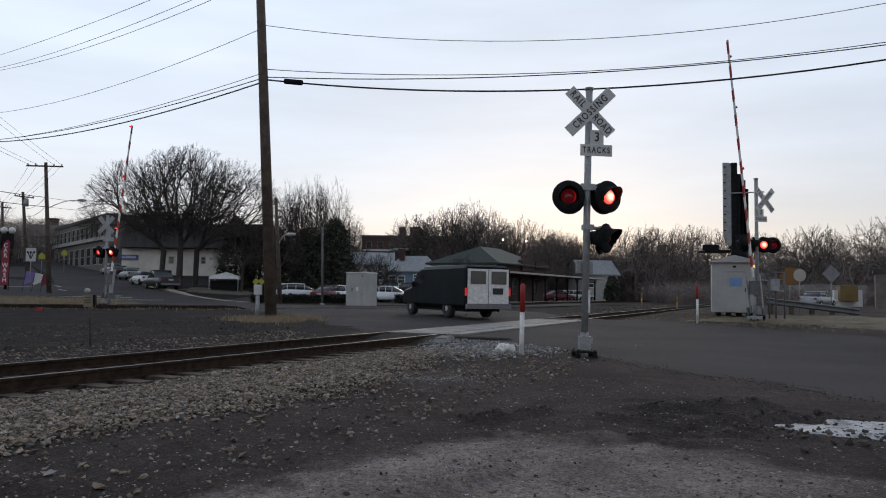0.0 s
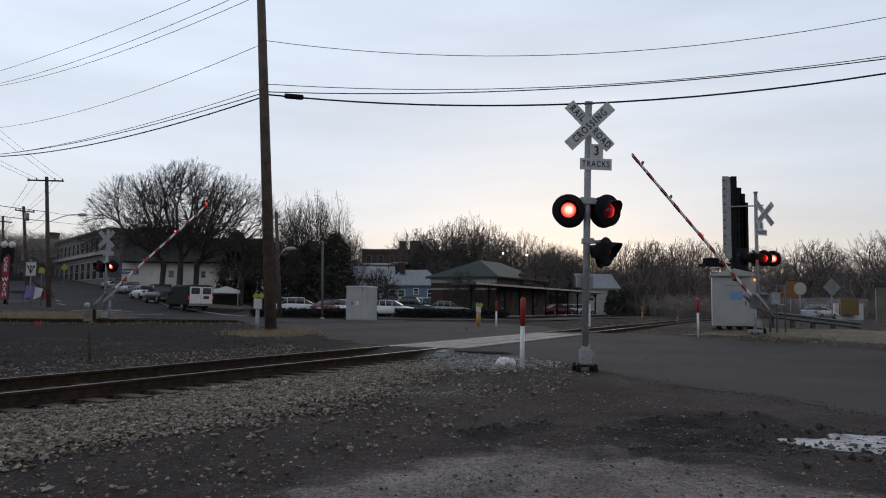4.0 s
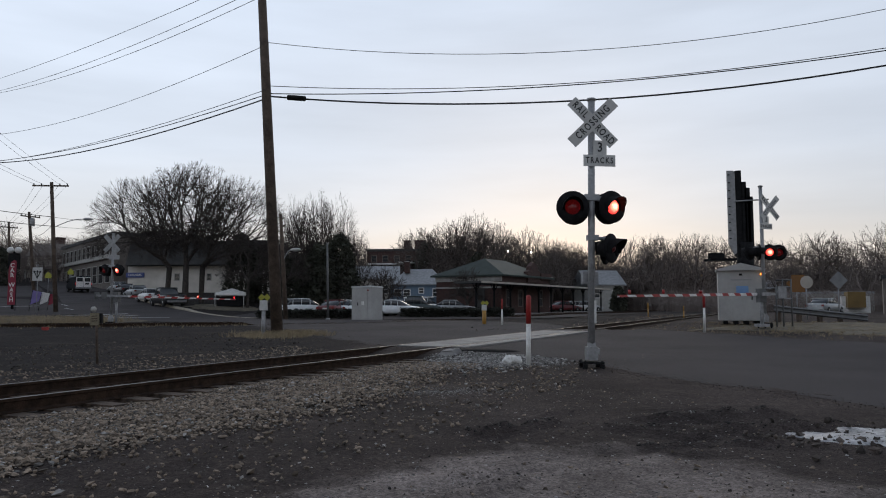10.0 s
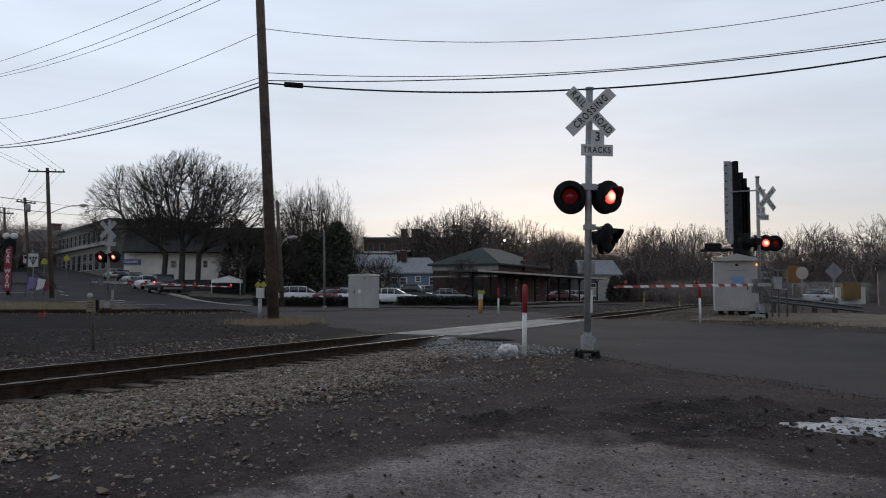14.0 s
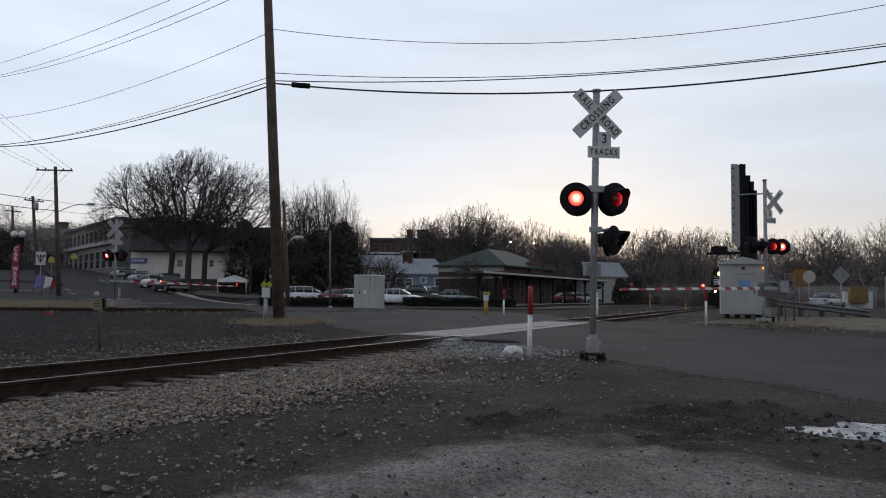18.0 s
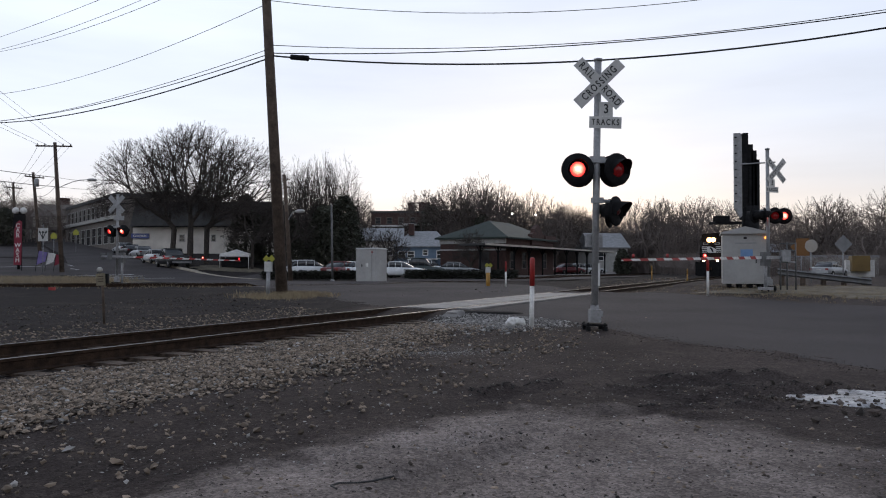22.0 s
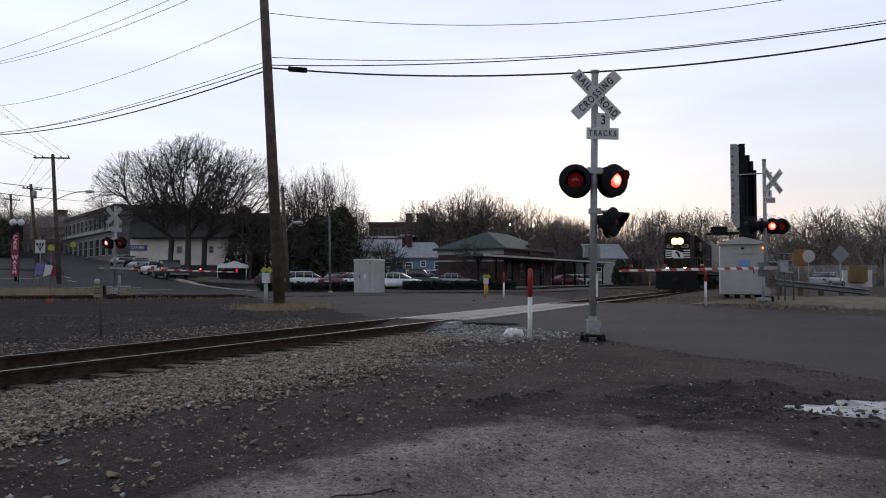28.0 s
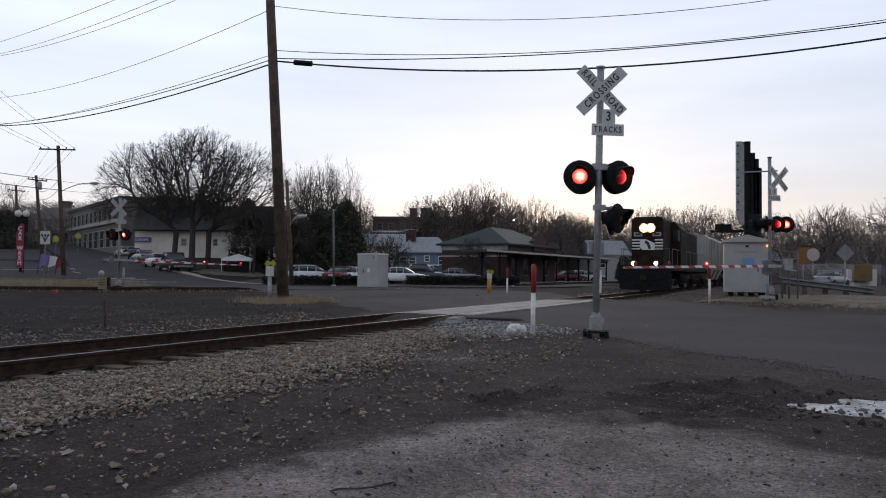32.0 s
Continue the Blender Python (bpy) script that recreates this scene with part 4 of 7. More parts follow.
utility_pole("utility_pole", (-6.17, 27, 0.02), (-7.06, 27, 14.4), 0.22, "tall dark leaning timber utility pole")
utility_pole("street_lamp_pole", (-33.0, 62, 0.5), (-33.8, 62, 11.6), 0.2, "timber pole with crossarm and street lamp", [(10.75, 3.0, 5)], (7.15, 2.6, 0))
utility_pole("utility_pole", (-42.1, 75, 1.0), (-43.1, 75, 10.7), 0.2, "dark timber pole with a transformer", [(9.2, 2.0, 60)])
utility_pole("utility_pole", (-53.6, 90, 1.9), (-54.2, 90, 11.4), 0.2, "dark timber pole among wires on the hill", [(8.8, 2.0, 60)])
utility_pole("utility_pole", (-11.3, 52, 0.1), (-11.8, 52, 7.55), 0.17, "short dark timber pole near the hedge", (), (4.1, 0.75, -25))
bm = bmesh.new()
lathe(bm, [(0.2, 0), (0.24, 0.05), (0.24, 0.75), (0.1, 0.85)], 12)
tr = part("transformer", bm, M_galv)
tr.matrix_basis = pose(-42.6, 74.8, 9.2)
tagged(tr, "grey pole-mounted transformer drum", "transformer")


def steel_pole():
    ob = thing("steel_post", pose(-8.0, 50, 0.0), "slim grey steel lamp post", "lamp post")
    bm = bmesh.new()
    rod(bm, (0, 0, 0), (-0.1, 0, 5.3), 0.08, 0.06, seg=10)
    part("shaft", bm, M_greypost, ob)
    bm = bmesh.new()
    lathe(bm, [(0.16, 0), (0.16, 0.1), (0.1, 0.15)], 10)
    part("foot", bm, M_galv, ob)


steel_pole()


def cable(pts, r, sag, parent, n=26):
    """A hanging cable from a to b."""
    a, b = Vector(pts[0]), Vector(pts[1])
    bm = bmesh.new()
    last = None
    d = (b - a).normalized()
    u = d.cross(Vector((0, 0, 1))).normalized()
    for i in range(n + 1):
        t = i / n
        c = a.lerp(b, t) - Vector((0, 0, 4 * sag * t * (1 - t)))
        ring = [bm.verts.new(c + (u * math.cos(k * 2.0944) + Vector((0, 0, 1)) * math.sin(k * 2.0944)) * r) for k in range(3)]
        if last:
            for k in range(3):
                bm.faces.new((last[k], last[(k + 1) % 3], ring[(k + 1) % 3], ring[k])).smooth = True
        last = ring
    ob = part("cable", bm, M_wire, parent)
    return ob


wires = thing("overhead_wires", Matrix(), "black overhead cables slung from pole to pole", "overhead wires")
P = (-6.75, 27)
# towards the right
for z0, z1, r, sag in ((10.98, 13.0, 0.014, 1.9), (9.3, 11.0, 0.016, 1.2), (9.0, 10.7, 0.022, 0.95), (8.91, 10.7, 0.036, 1.5)):
    cable([(P[0], P[1], z0), (24, 22, z1)], r, sag, wires)
# towards the left, up the hill street
for z0, z1, r, sag in ((8.75, 13.0, 0.034, 1.28), (8.91, 12.6, 0.022, 0.95), (9.1, 12.45, 0.015, 0.95), (10.83, 14.9, 0.014, 1.4), (13.79, 17.8, 0.015, 0.55), (13.17, 17.5, 0.015, 0.98), (12.82, 17.8, 0.015, 1.2)
                       ):
    cable([(P[0] - 0.12, P[1], z0), (-42, 58, z1)], r, sag, wires)
# along the hill street
for dx in (-1.4, -0.7, 0.7, 1.4):
    cable([(-33.8 + dx, 62, 11.4), (-38 + dx, 46, 19.0 if dx > 0 else 16.0)], 0.015, 0.4, wires)
    cable([(-33.8 + dx, 62, 11.4), (-54.2 + dx * 0.5, 90, 10.9)], 0.012, 0.6, wires)
for z in (8.6, 7.8):
    cable([(-33.7, 62, z), (-36, 14, z + 1)], 0.03, 1.0, wires)
    cable([(-33.7, 62, z), (-11.8, 52, 7.3)], 0.015, 0.6, wires)
    cable([(-33.7, 62, z), (-43.1, 75, z + 0.6)], 0.02, 0.5, wires)
bm = bmesh.new()
rod(bm, (-5.87, 26.8, 8.79), (-5.2, 26.65, 8.70), 0.10, seg=10)
sp = part("splice_case", bm, M_black)
tagged(sp, "black cable splice case hanging on the wires", "splice case")


# ---------------- trees ----------------
def grow(seed, height, width, trunk_h, n=900, base=0.5, tip=0.010, twigs=4, twig_len=0.9, wood=None, fine=None, shell=0.62, off=0.0, lumpy=1.0):
    """A bare winter tree: limbs divide again and again towards the outline of a broad crown."""
    rnd = np.random.RandomState(seed)
    ends = []
    while len(ends) < n:
        p = rnd.normal(0, 1, 3)
        p /= np.linalg.norm(p)
        if p[2] < -0.55:
            continue
        r = shell + (1 - shell) * rnd.rand() ** 0.6
        lump = 1 + lumpy * (0.10 * math.sin(3 * math.atan2(p[1], p[0]) + seed) + 0.07 * math.sin(5 * p[2] + 2 * seed))
        z = base * height + p[2] * r * ((1 - base) * height if p[2] > 0 else base * height - trunk_h * 0.8) * (lump if p[2] > 0 else 1)
        ends.append((off + p[0] * r * width / 2 * lump, p[1] * r * width / 2 * lump, z))
    nodes, par = [np.array((0.0, 0, -0.3))], [-1]
    lean = rnd.normal(0, 0.03, 2)
    while nodes[-1][2] < trunk_h:
        nodes.append(nodes[-1] + np.array((lean[0], lean[1], 1)) * 0.5)
        par.append(len(nodes) - 2)

    def reach(a, q, bend):
        """Go from node a to q in short crooked steps."""
        p = nodes[a]
        d = np.linalg.norm(q - p)
        k = max(1, int(d / 0.75))
        off = rnd.normal(0, bend * d, 3)
        for s in range(1, k + 1):
            t = s / k
            nodes.append(p + (q - p) * t + off * math.sin(math.pi * t) + (rnd.normal(0, 0.035, 3) if s < k else 0))
            par.append(a)
            a = len(nodes) - 1
        return a

    work = [(len(nodes) - 1, np.array(ends), 0)]
    leafs = []
    while work:
        a, pts, level = work.pop()
        p = nodes[a]
        if len(pts) == 1:
            leafs.append(reach(a, pts[0], 0.07))
            continue
        away = pts - p
        dist = np.linalg.norm(away, axis=1)
        c = pts.mean(0)
        if level:
            step = (c - p) * rnd.uniform(0.24, 0.42)
            most = dist.min() * 0.9
            ln = np.linalg.norm(step)
            a = reach(a, p + step * min(1, max(most, 0.15) / ln), 0.05)
        way = (pts - nodes[a])
        way = way / (np.linalg.norm(way, axis=1)[:, None] + 1e-6)
        way = way - way.mean(0)
        ax = np.linalg.svd(way, full_matrices=False)[2][0]
        key = way @ ax
        cut = np.quantile(key, rnd.uniform(0.34, 0.66))
        lo, hi = pts[key <= cut], pts[key > cut]
        for s in (lo, hi):
            if len(s):
                work.append((a, s, level + 1))
    firm = len(nodes)
    bare = [k for k in range(firm) if nodes[k][2] > trunk_h * 1.5 and rnd.rand() < 0.22]
    for k, many in [(k, twigs) for k in leafs] + [(k, 1) for k in bare]:
        out = nodes[k] - nodes[max(par[k], 0)]
        out = out / (np.linalg.norm(out) + 1e-9)
        for _ in range(many):
            d = out + rnd.normal(0, 0.38, 3) + np.array((0, 0, 0.15))
            d /= np.linalg.norm(d)
            a = k
            for _s in range(2):
                nodes.append(nodes[a] + d * twig_len * rnd.uniform(0.25, 0.6))
                par.append(a)
                a = len(nodes) - 1
                d = d + rnd.normal(0, 0.22, 3)
                d /= np.linalg.norm(d)
    rad = np.zeros(len(nodes))
    power = 2.3
    for k in range(len(nodes) - 1, 0, -1):
        rad[k] = max(tip, rad[k] ** (1 / power))
        if k < firm:
            rad[par[k]] += rad[k] ** power if nodes[k][2] > trunk_h else 0.985 * rad[k] ** power
    rad[0] = rad[0] ** (1 / power)
    thick, thin = ([], []), ([], [])
    for k in range(1, len(nodes)):
        p, q = Vector(nodes[par[k]]), Vector(nodes[k])
        r0, r1 = min(rad[par[k]], rad[k] * 1.2), rad[k]
        (v, f), seg = (thick, 8 if r1 > 0.12 else 5) if r1 > 0.05 else (thin, 3)
        d = (q - p).normalized()
        u = d.orthogonal().normalized()
        w = d.cross(u)
        o = len(v)
        if k >= firm:
            g = (u * math.cos(k) + w * math.sin(k)) * tip * 1.2
            v += [tuple(p - g), tuple(p + g), tuple(q)]
            f.append((o, o + 1, o + 2))
            continue
        for c, r in ((p, r0), (q, r1)):
            for i in range(seg):
                a = 2 * math.pi * i / seg
                v.append(tuple(c + (u * math.cos(a) + w * math.sin(a)) * r))
        for i in range(seg):
            f.append((o + i, o + (i + 1) % seg, o + seg + (i + 1) % seg, o + seg + i))
    made = []
    for nm, (v, f), mat in (("trunk", thick, wood or M_bark), ("crown", thin, fine or M_twig)):
        me = bpy.data.meshes.new(nm)
        me.from_pydata(v, [], f)
        me.materials.append(mat)
        made.append(me)
    return made


def tree(kind, m, label, group=""):
    ob = thing("tree", m, label, "tree", group)
    for me in kind:
        o = new(me.name, me)
        o.parent = ob
    return ob


big = [grow(11, 13.0, 10.2, 3.6, 1500, 0.52, tip=0.012, twigs=5, twig_len=0.65, off=-3.2, lumpy=0.18), grow(12, 14.6, 10.0, 4.4, 1500, 0.54, tip=0.012, twigs=5, twig_len=0.65, off=-0.8, lumpy=0.18),
       grow(13, 14.5, 10.0, 4.2, 1500, 0.54, tip=0.012, twigs=5, twig_len=0.65, off=1.2, lumpy=0.18), grow(14, 13.0, 10.6, 3.6, 1500, 0.50, tip=0.012, twigs=5, twig_len=0.65, off=4.0, lumpy=0.18)]
# distant trees: wood and twigs both take the haze-paled colour
far_kind = dict(wood=M_hazewood, fine=M_hazewood)
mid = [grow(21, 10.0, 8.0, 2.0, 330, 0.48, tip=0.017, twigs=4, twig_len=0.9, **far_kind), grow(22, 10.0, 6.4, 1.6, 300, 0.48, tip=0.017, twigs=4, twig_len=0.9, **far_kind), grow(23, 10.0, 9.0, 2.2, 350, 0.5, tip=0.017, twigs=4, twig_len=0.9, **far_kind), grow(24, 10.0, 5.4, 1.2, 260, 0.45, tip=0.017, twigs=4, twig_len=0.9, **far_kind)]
lot = [grow(25, 10.0, 8.6, 2.0, 700, 0.5, tip=0.0125, twigs=5, twig_len=0.7, lumpy=0.8), grow(26, 10.0, 7.4, 1.8, 620, 0.5, tip=0.0125, twigs=5, twig_len=0.7, lumpy=0.8)]
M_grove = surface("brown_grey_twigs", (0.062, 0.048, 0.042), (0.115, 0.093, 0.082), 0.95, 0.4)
grove = [grow(28, 10.0, 8.8, 2.2, 480, 0.5, tip=0.0165, twigs=4, twig_len=0.85, wood=M_grove, fine=M_grove), grow(29, 10.0, 7.6, 2.0, 420, 0.52, tip=0.0165, twigs=4, twig_len=0.85, wood=M_grove, fine=M_grove)]
dense = grow(27, 4.2, 3.6, 0.9, 420, 0.52, tip=0.011, twigs=5, twig_len=0.5, shell=0.3)
tall = [grow(31, 12.0, 4.6, 0.8, 520, 0.42, tip=0.0115, twigs=4, twig_len=1.3, shell=0.5), grow(32, 12.0, 5.4, 1.0, 560, 0.45, tip=0.0115, twigs=4, twig_len=1.3, shell=0.5)]
for x, y, s in ((2.1, 70, 1.0), (-5.85, 72, 1.06)):
    tree(dense, pose(x, y, ground_z(x, y), 0, 0, x * 40) @ Matrix.Scale(s, 4), "small dense bare tree in the car park", "car park trees")
for i, (x, y) in enumerate(((-29.0, 76.0), (-27.6, 77.2), (-26.7, 75.2), (-25.6, 76.6))):
    tree(big[i], pose(x, y, ground_z(x, y)), "large bare broad-crowned tree by the car park", "street trees")
for x, y, s, k in ((-19.5, 72, 0.75, 0), (-16.5, 74, 0.8, 1)):
    tree(lot[k], pose(x, y, ground_z(x, y), 0, 0, 40 * k) @ Matrix.Scale(s, 4), "smaller bare tree beside the lot", "street trees")
for x, y, s in ((-15.8, 80, 1.0), (-14.2, 82, 1.08), (-12.4, 83, 1.05), (-17, 84, 0.95), (-10.4, 86, 0.8)):
    tree(tall[int(y) % 2], pose(x, y, ground_z(x, y), 0, 0, x * 50) @ Matrix.Scale(s, 4), "slender upright bare tree", "slender trees")

for x, y, h in ((-3.2, 118, 13.4), (1.2, 116, 14.4), (3.9, 114, 14.8), (7.6, 116, 13.9), (13.4, 116, 12.6), (20.4, 117, 10.8), (26.0, 124, 11.0), (33.6, 116, 11.6), (36.5, 124, 12.2), (42.6, 122, 12.8), (46.2, 116, 11.6), (60.0, 118, 12.6), (64.5, 122, 12.4), (71.5, 116, 14.2), (76.0, 120, 13.0), (5.5, 126, 14.2), (9.8, 112, 11.8), (11.0, 126, 12.8), (16.6, 114, 11.2), (18.5, 124, 11.4), (22.6, 118, 10.6), (15.0, 104, 8.6)):
    tree(grove[int(x * 7) % 2], pose(x, y, ground_z(x, y) - 0.1, 0, 0, x * 31) @ Matrix.Scale(h / 10, 4), "dark bare tree behind the station", "woodland trees")

rt = random.Random(5)
for i in range(120):
    px = 480 + 1300 * (i + rt.random()) / 120
    y = rt.choice((rt.uniform(108, 135), rt.uniform(130, 190)))
    x = (px - 784) / 1292 * y
    if abs(x - track_x(y)) < 6 and y < 160:
        x += 13 if x > track_x(y) else -13
    prof = 8.5 if px < 735 else (14.5 if px < 890 else (12.0 if px < 1000 else (11.0 if px < 1110 else (13.0 if px < 1300 else 12.0))))
    hgt = prof * (y / 140) * rt.uniform(0.7, 1.08)
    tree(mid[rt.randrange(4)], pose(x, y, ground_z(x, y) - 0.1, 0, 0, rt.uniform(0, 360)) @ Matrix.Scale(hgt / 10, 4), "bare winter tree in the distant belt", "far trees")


def brush(name, n, place, h, label, seed):
    """A thicket: many thin stems, each with a spray of fine twigs."""
    rnd = random.Random(seed)
    v, f = [], []
    for _ in range(n):
        x, y = place(rnd)
        p = Vector((x, y, ground_z(x, y)))
        hh = (h(x, y) if callable(h) else h) * rnd.uniform(0.45, 1.0)
        top = p + Vector((rnd.gauss(0, 0.10), rnd.gauss(0, 0.10), 0.8)) * hh
        w = 0.012 + 0.0045 * hh
        k = len(v)
        v += [(p.x - w, p.y, p.z), (p.x + w, p.y, p.z), tuple(top)]
        f.append((k, k + 1, k + 2))
        for _k in range(9):
            a = p.lerp(top, rnd.uniform(0.35, 1.0))
            q = a + Vector((rnd.gauss(0, 0.16), rnd.gauss(0, 0.16), rnd.uniform(0.02, 0.22))) * hh
            w = rnd.uniform(0.014, 0.034)
            k = len(v)
            v += [(a.x - w, a.y, a.z - w), (a.x + w, a.y, a.z + w), tuple(q)]
            f.append((k, k + 1, k + 2))
    tagged(raw(name, v, f, M_hazewood), label, "thicket", kind="stuff")


def belt_height(x, y):
    u = x / y
    return 4.8 + 3.6 * sm(u, -0.05, 0.02) + 2.6 * sm(u, 0.06, 0.12) - 1.5 * sm(u, 0.42, 0.52)


def belt(rnd):
    while True:
        px, y = rnd.uniform(420, 1800), rnd.uniform(125, 210)
        x = (px - 784) / 1292 * y
        if abs(x - track_x(y)) > 5 or y > 185:
            return x, y


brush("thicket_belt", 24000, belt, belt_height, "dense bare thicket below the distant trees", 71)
brush("thicket_far", 12000, lambda r: (lambda px, y: ((px - 784) / 1292 * y, y))(r.uniform(300, 1900), r.uniform(262, 330)), 9.0, "bare woods on the horizon, haze put into their colour", 74)
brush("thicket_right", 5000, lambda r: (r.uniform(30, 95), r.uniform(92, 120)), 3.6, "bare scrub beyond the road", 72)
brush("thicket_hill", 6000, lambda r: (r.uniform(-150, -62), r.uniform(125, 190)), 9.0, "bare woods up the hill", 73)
for i in range(26):
    x, y = rt.uniform(-130, -55), rt.uniform(118, 190)
    if road_side(x, y)[0] < 5:
        continue
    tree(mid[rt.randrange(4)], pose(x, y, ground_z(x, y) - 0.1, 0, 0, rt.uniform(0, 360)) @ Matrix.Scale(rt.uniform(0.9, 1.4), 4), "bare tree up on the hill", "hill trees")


def evergreen(m, h, w, seed, label):
    rnd = random.Random(seed)
    ob = thing("evergreen_tree", m, label, "evergreen tree", "evergreens")
    bm = bmesh.new()
    rod(bm, (0, 0, 0), (0, 0, h * 0.6), 0.2, 0.08, seg=7)
    part("trunk", bm, M_bark, ob)
    v, f = [], []
    for _ in range(6000):
        z = rnd.random() ** 0.8
        rad = w / 2 * (1 - z) ** 0.42 * rnd.uniform(0.55, 1.05) * (0.5 + 0.5 * min(1, z * 6))
        a = rnd.uniform(0, 6.28)
        c = Vector((rad * math.cos(a), rad * math.sin(a), z * h))
        s = rnd.uniform(0.07, 0.2)
        k = len(v)
        for _j in range(3):
            v.append(tuple(c + Vector((rnd.gauss(0, 1), rnd.gauss(0, 1), rnd.gauss(0, 0.8))) * s))
        f.append((k, k + 1, k + 2))
    raw("crown", v, f, M_evergreen, ob)
    return ob


for i, (x, y, h, w) in enumerate(((-13.4, 78, 7.2, 5.0), (-11.6, 80, 8.6, 5.5), (-14.6, 82, 7.6, 5.2), (-16.6, 77, 5.4, 4.0), (-3.0, 118, 11, 7), (3, 120, 10.5, 8), (22.5, 95, 3.2, 2.2), (5.2, 112, 9.0, 6.0), (9.2, 114, 8.0, 6.5), (-22.6, 81, 7.4, 4.6), (-20.4, 83, 6.8, 4.4), (-72.5, 118, 6.0, 7.0), (-80, 120, 8.0, 8.0), (-86, 118, 7.5, 7.5), (-92, 121, 8.5, 8.0), (-99, 124, 8.5, 8.0))):
    evergreen(pose(x, y, ground_z(x, y)), h, w, i, "dense dark evergreen tree")


def hedge(m, l, h, seed):
    rnd = random.Random(seed)
    v, f = [], []
    for _ in range(int(4200 * l / 4)):
        c = Vector((rnd.uniform(-l / 2, l / 2), rnd.uniform(-0.5, 0.5), h * rnd.random() ** 0.8))
        k = len(v)
        for _j in range(3):
            v.append(tuple(c + Vector((rnd.gauss(0, 1), rnd.gauss(0, 1), abs(rnd.gauss(0, 0.8)))) * 0.085))
        f.append((k, k + 1, k + 2))
    ob = raw("hedge", v, f, M_hedge)
    ob.matrix_basis = m
    tagged(ob, "low dark clipped hedge along the lot", "hedge", "hedges")


hedge(pose(-10.8, 55, 0.0), 6.6, 0.6, 1)
hedge(pose(-7.2, 55.5, 0.0), 3.2, 0.66, 2)
hedge(pose(1.0, 58, 0.0, 0, 0, 8), 9.0, 0.72, 3)


# ---------------- buildings ----------------
M_brick = surface("dark_red_brick", (0.040, 0.022, 0.019), (0.070, 0.036, 0.030), 0.9, 4, fine=0.25, bscale=14)
M_trim = surface("grey_white_trim", (0.26, 0.25, 0.23), (0.34, 0.33, 0.31), 0.7, 3)
M_greenroof = surface("green_roof", (0.013, 0.022, 0.018), (0.022, 0.033, 0.027), 0.8, 1.5, fine=0.15)
M_bluewall = surface("blue_grey_siding", (0.10, 0.145, 0.20), (0.13, 0.18, 0.24), 0.8, 2, fine=0.08)
M_greyroof = surface("grey_shingle_roof", (0.20, 0.205, 0.215), (0.28, 0.285, 0.295), 0.9, 3, fine=0.15)
M_cream = surface("cream_render", (0.34, 0.30, 0.26), (0.44, 0.40, 0.35), 0.85, 1, fine=0.08)
M_darkroof = surface("dark_roof", (0.035, 0.035, 0.036), (0.06, 0.058, 0.056), 0.9, 1)
M_brown = surface("brown_wall", (0.10, 0.085, 0.075), (0.15, 0.13, 0.115), 0.9, 1.5, fine=0.1)
M_bluesign = paint("blue_sign", (0.05, 0.07, 0.22), 0.5)


def window(parent, x, z, w, h, y=-0.0, frame_mat=None):
    bm = bmesh.new()
    fm = frame_mat or M_white
    for cx, cz, sx, sz in ((x - w / 2, z, 0.09, h + 0.09), (x + w / 2, z, 0.09, h + 0.09), (x, z - h / 2, w, 0.09), (x, z + h / 2, w, 0.09), (x, z, w, 0.05)):
        box(bm, (cx, y - 0.03, cz), (sx, 0.08, sz))
    win = part("window", bm, fm, parent)
    bm = bmesh.new()
    box(bm, (x, y - 0.006, z), (w - 0.06, 0.012, h - 0.06))
    part("pane", bm, M_glass, win)
    return win


def building(name, m, w, d, h, wall, roof, label, category="house", gable=0.0, hip=0.0, over=0.35, windows=(), flat=0.3, frame_mat=None):
    """Front is local -Y at y=0, the ridge runs along X."""
    ob = thing(name, m, label, category)
    bm = bmesh.new()
    box(bm, (0, d / 2, h / 2 - 0.5), (w, d, h + 1.0))
    if gable:
        for sx in (-1, 1):
            if not hip:
                v = [bm.verts.new((sx * w / 2, yy_, zz)) for yy_, zz in ((0, h), (d, h), (d / 2, h + gable))]
                bm.faces.new(v)
    part("wall", bm, wall, ob)
    bm = bmesh.new()
    if gable:
        r = w / 2 - (hip if hip else -over)
        a = [(-w / 2 - over, -over, h - 0.05), (w / 2 + over, -over, h - 0.05), (w / 2 + over, d + over, h - 0.05), (-w / 2 - over, d + over, h - 0.05), (-r, d / 2, h + gable), (r, d / 2, h + gable)]
        lo = [bm.verts.new(p) for p in a]
        hi = [bm.verts.new((p[0], p[1], p[2] + 0.16)) for p in a]
        for q in ((0, 1, 5, 4), (2, 3, 4, 5), (1, 2, 5), (3, 0, 4)):
            bm.faces.new([hi[i] for i in q])
            bm.faces.new([lo[i] for i in q][::-1])
        for i, j in ((0, 1), (1, 2), (2, 3), (3, 0)):
            bm.faces.new((lo[i], lo[j], hi[j], hi[i]))
    else:
        box(bm, (0, d / 2, h + flat / 2), (w + 0.3, d + 0.3, flat))
    part("roof", bm, roof, ob)
    for x, z, ww, hh in windows:
        window(ob, x, z, ww, hh, frame_mat=frame_mat)
    return ob


def house(*a, **k):
    return building("house", *a, **k)


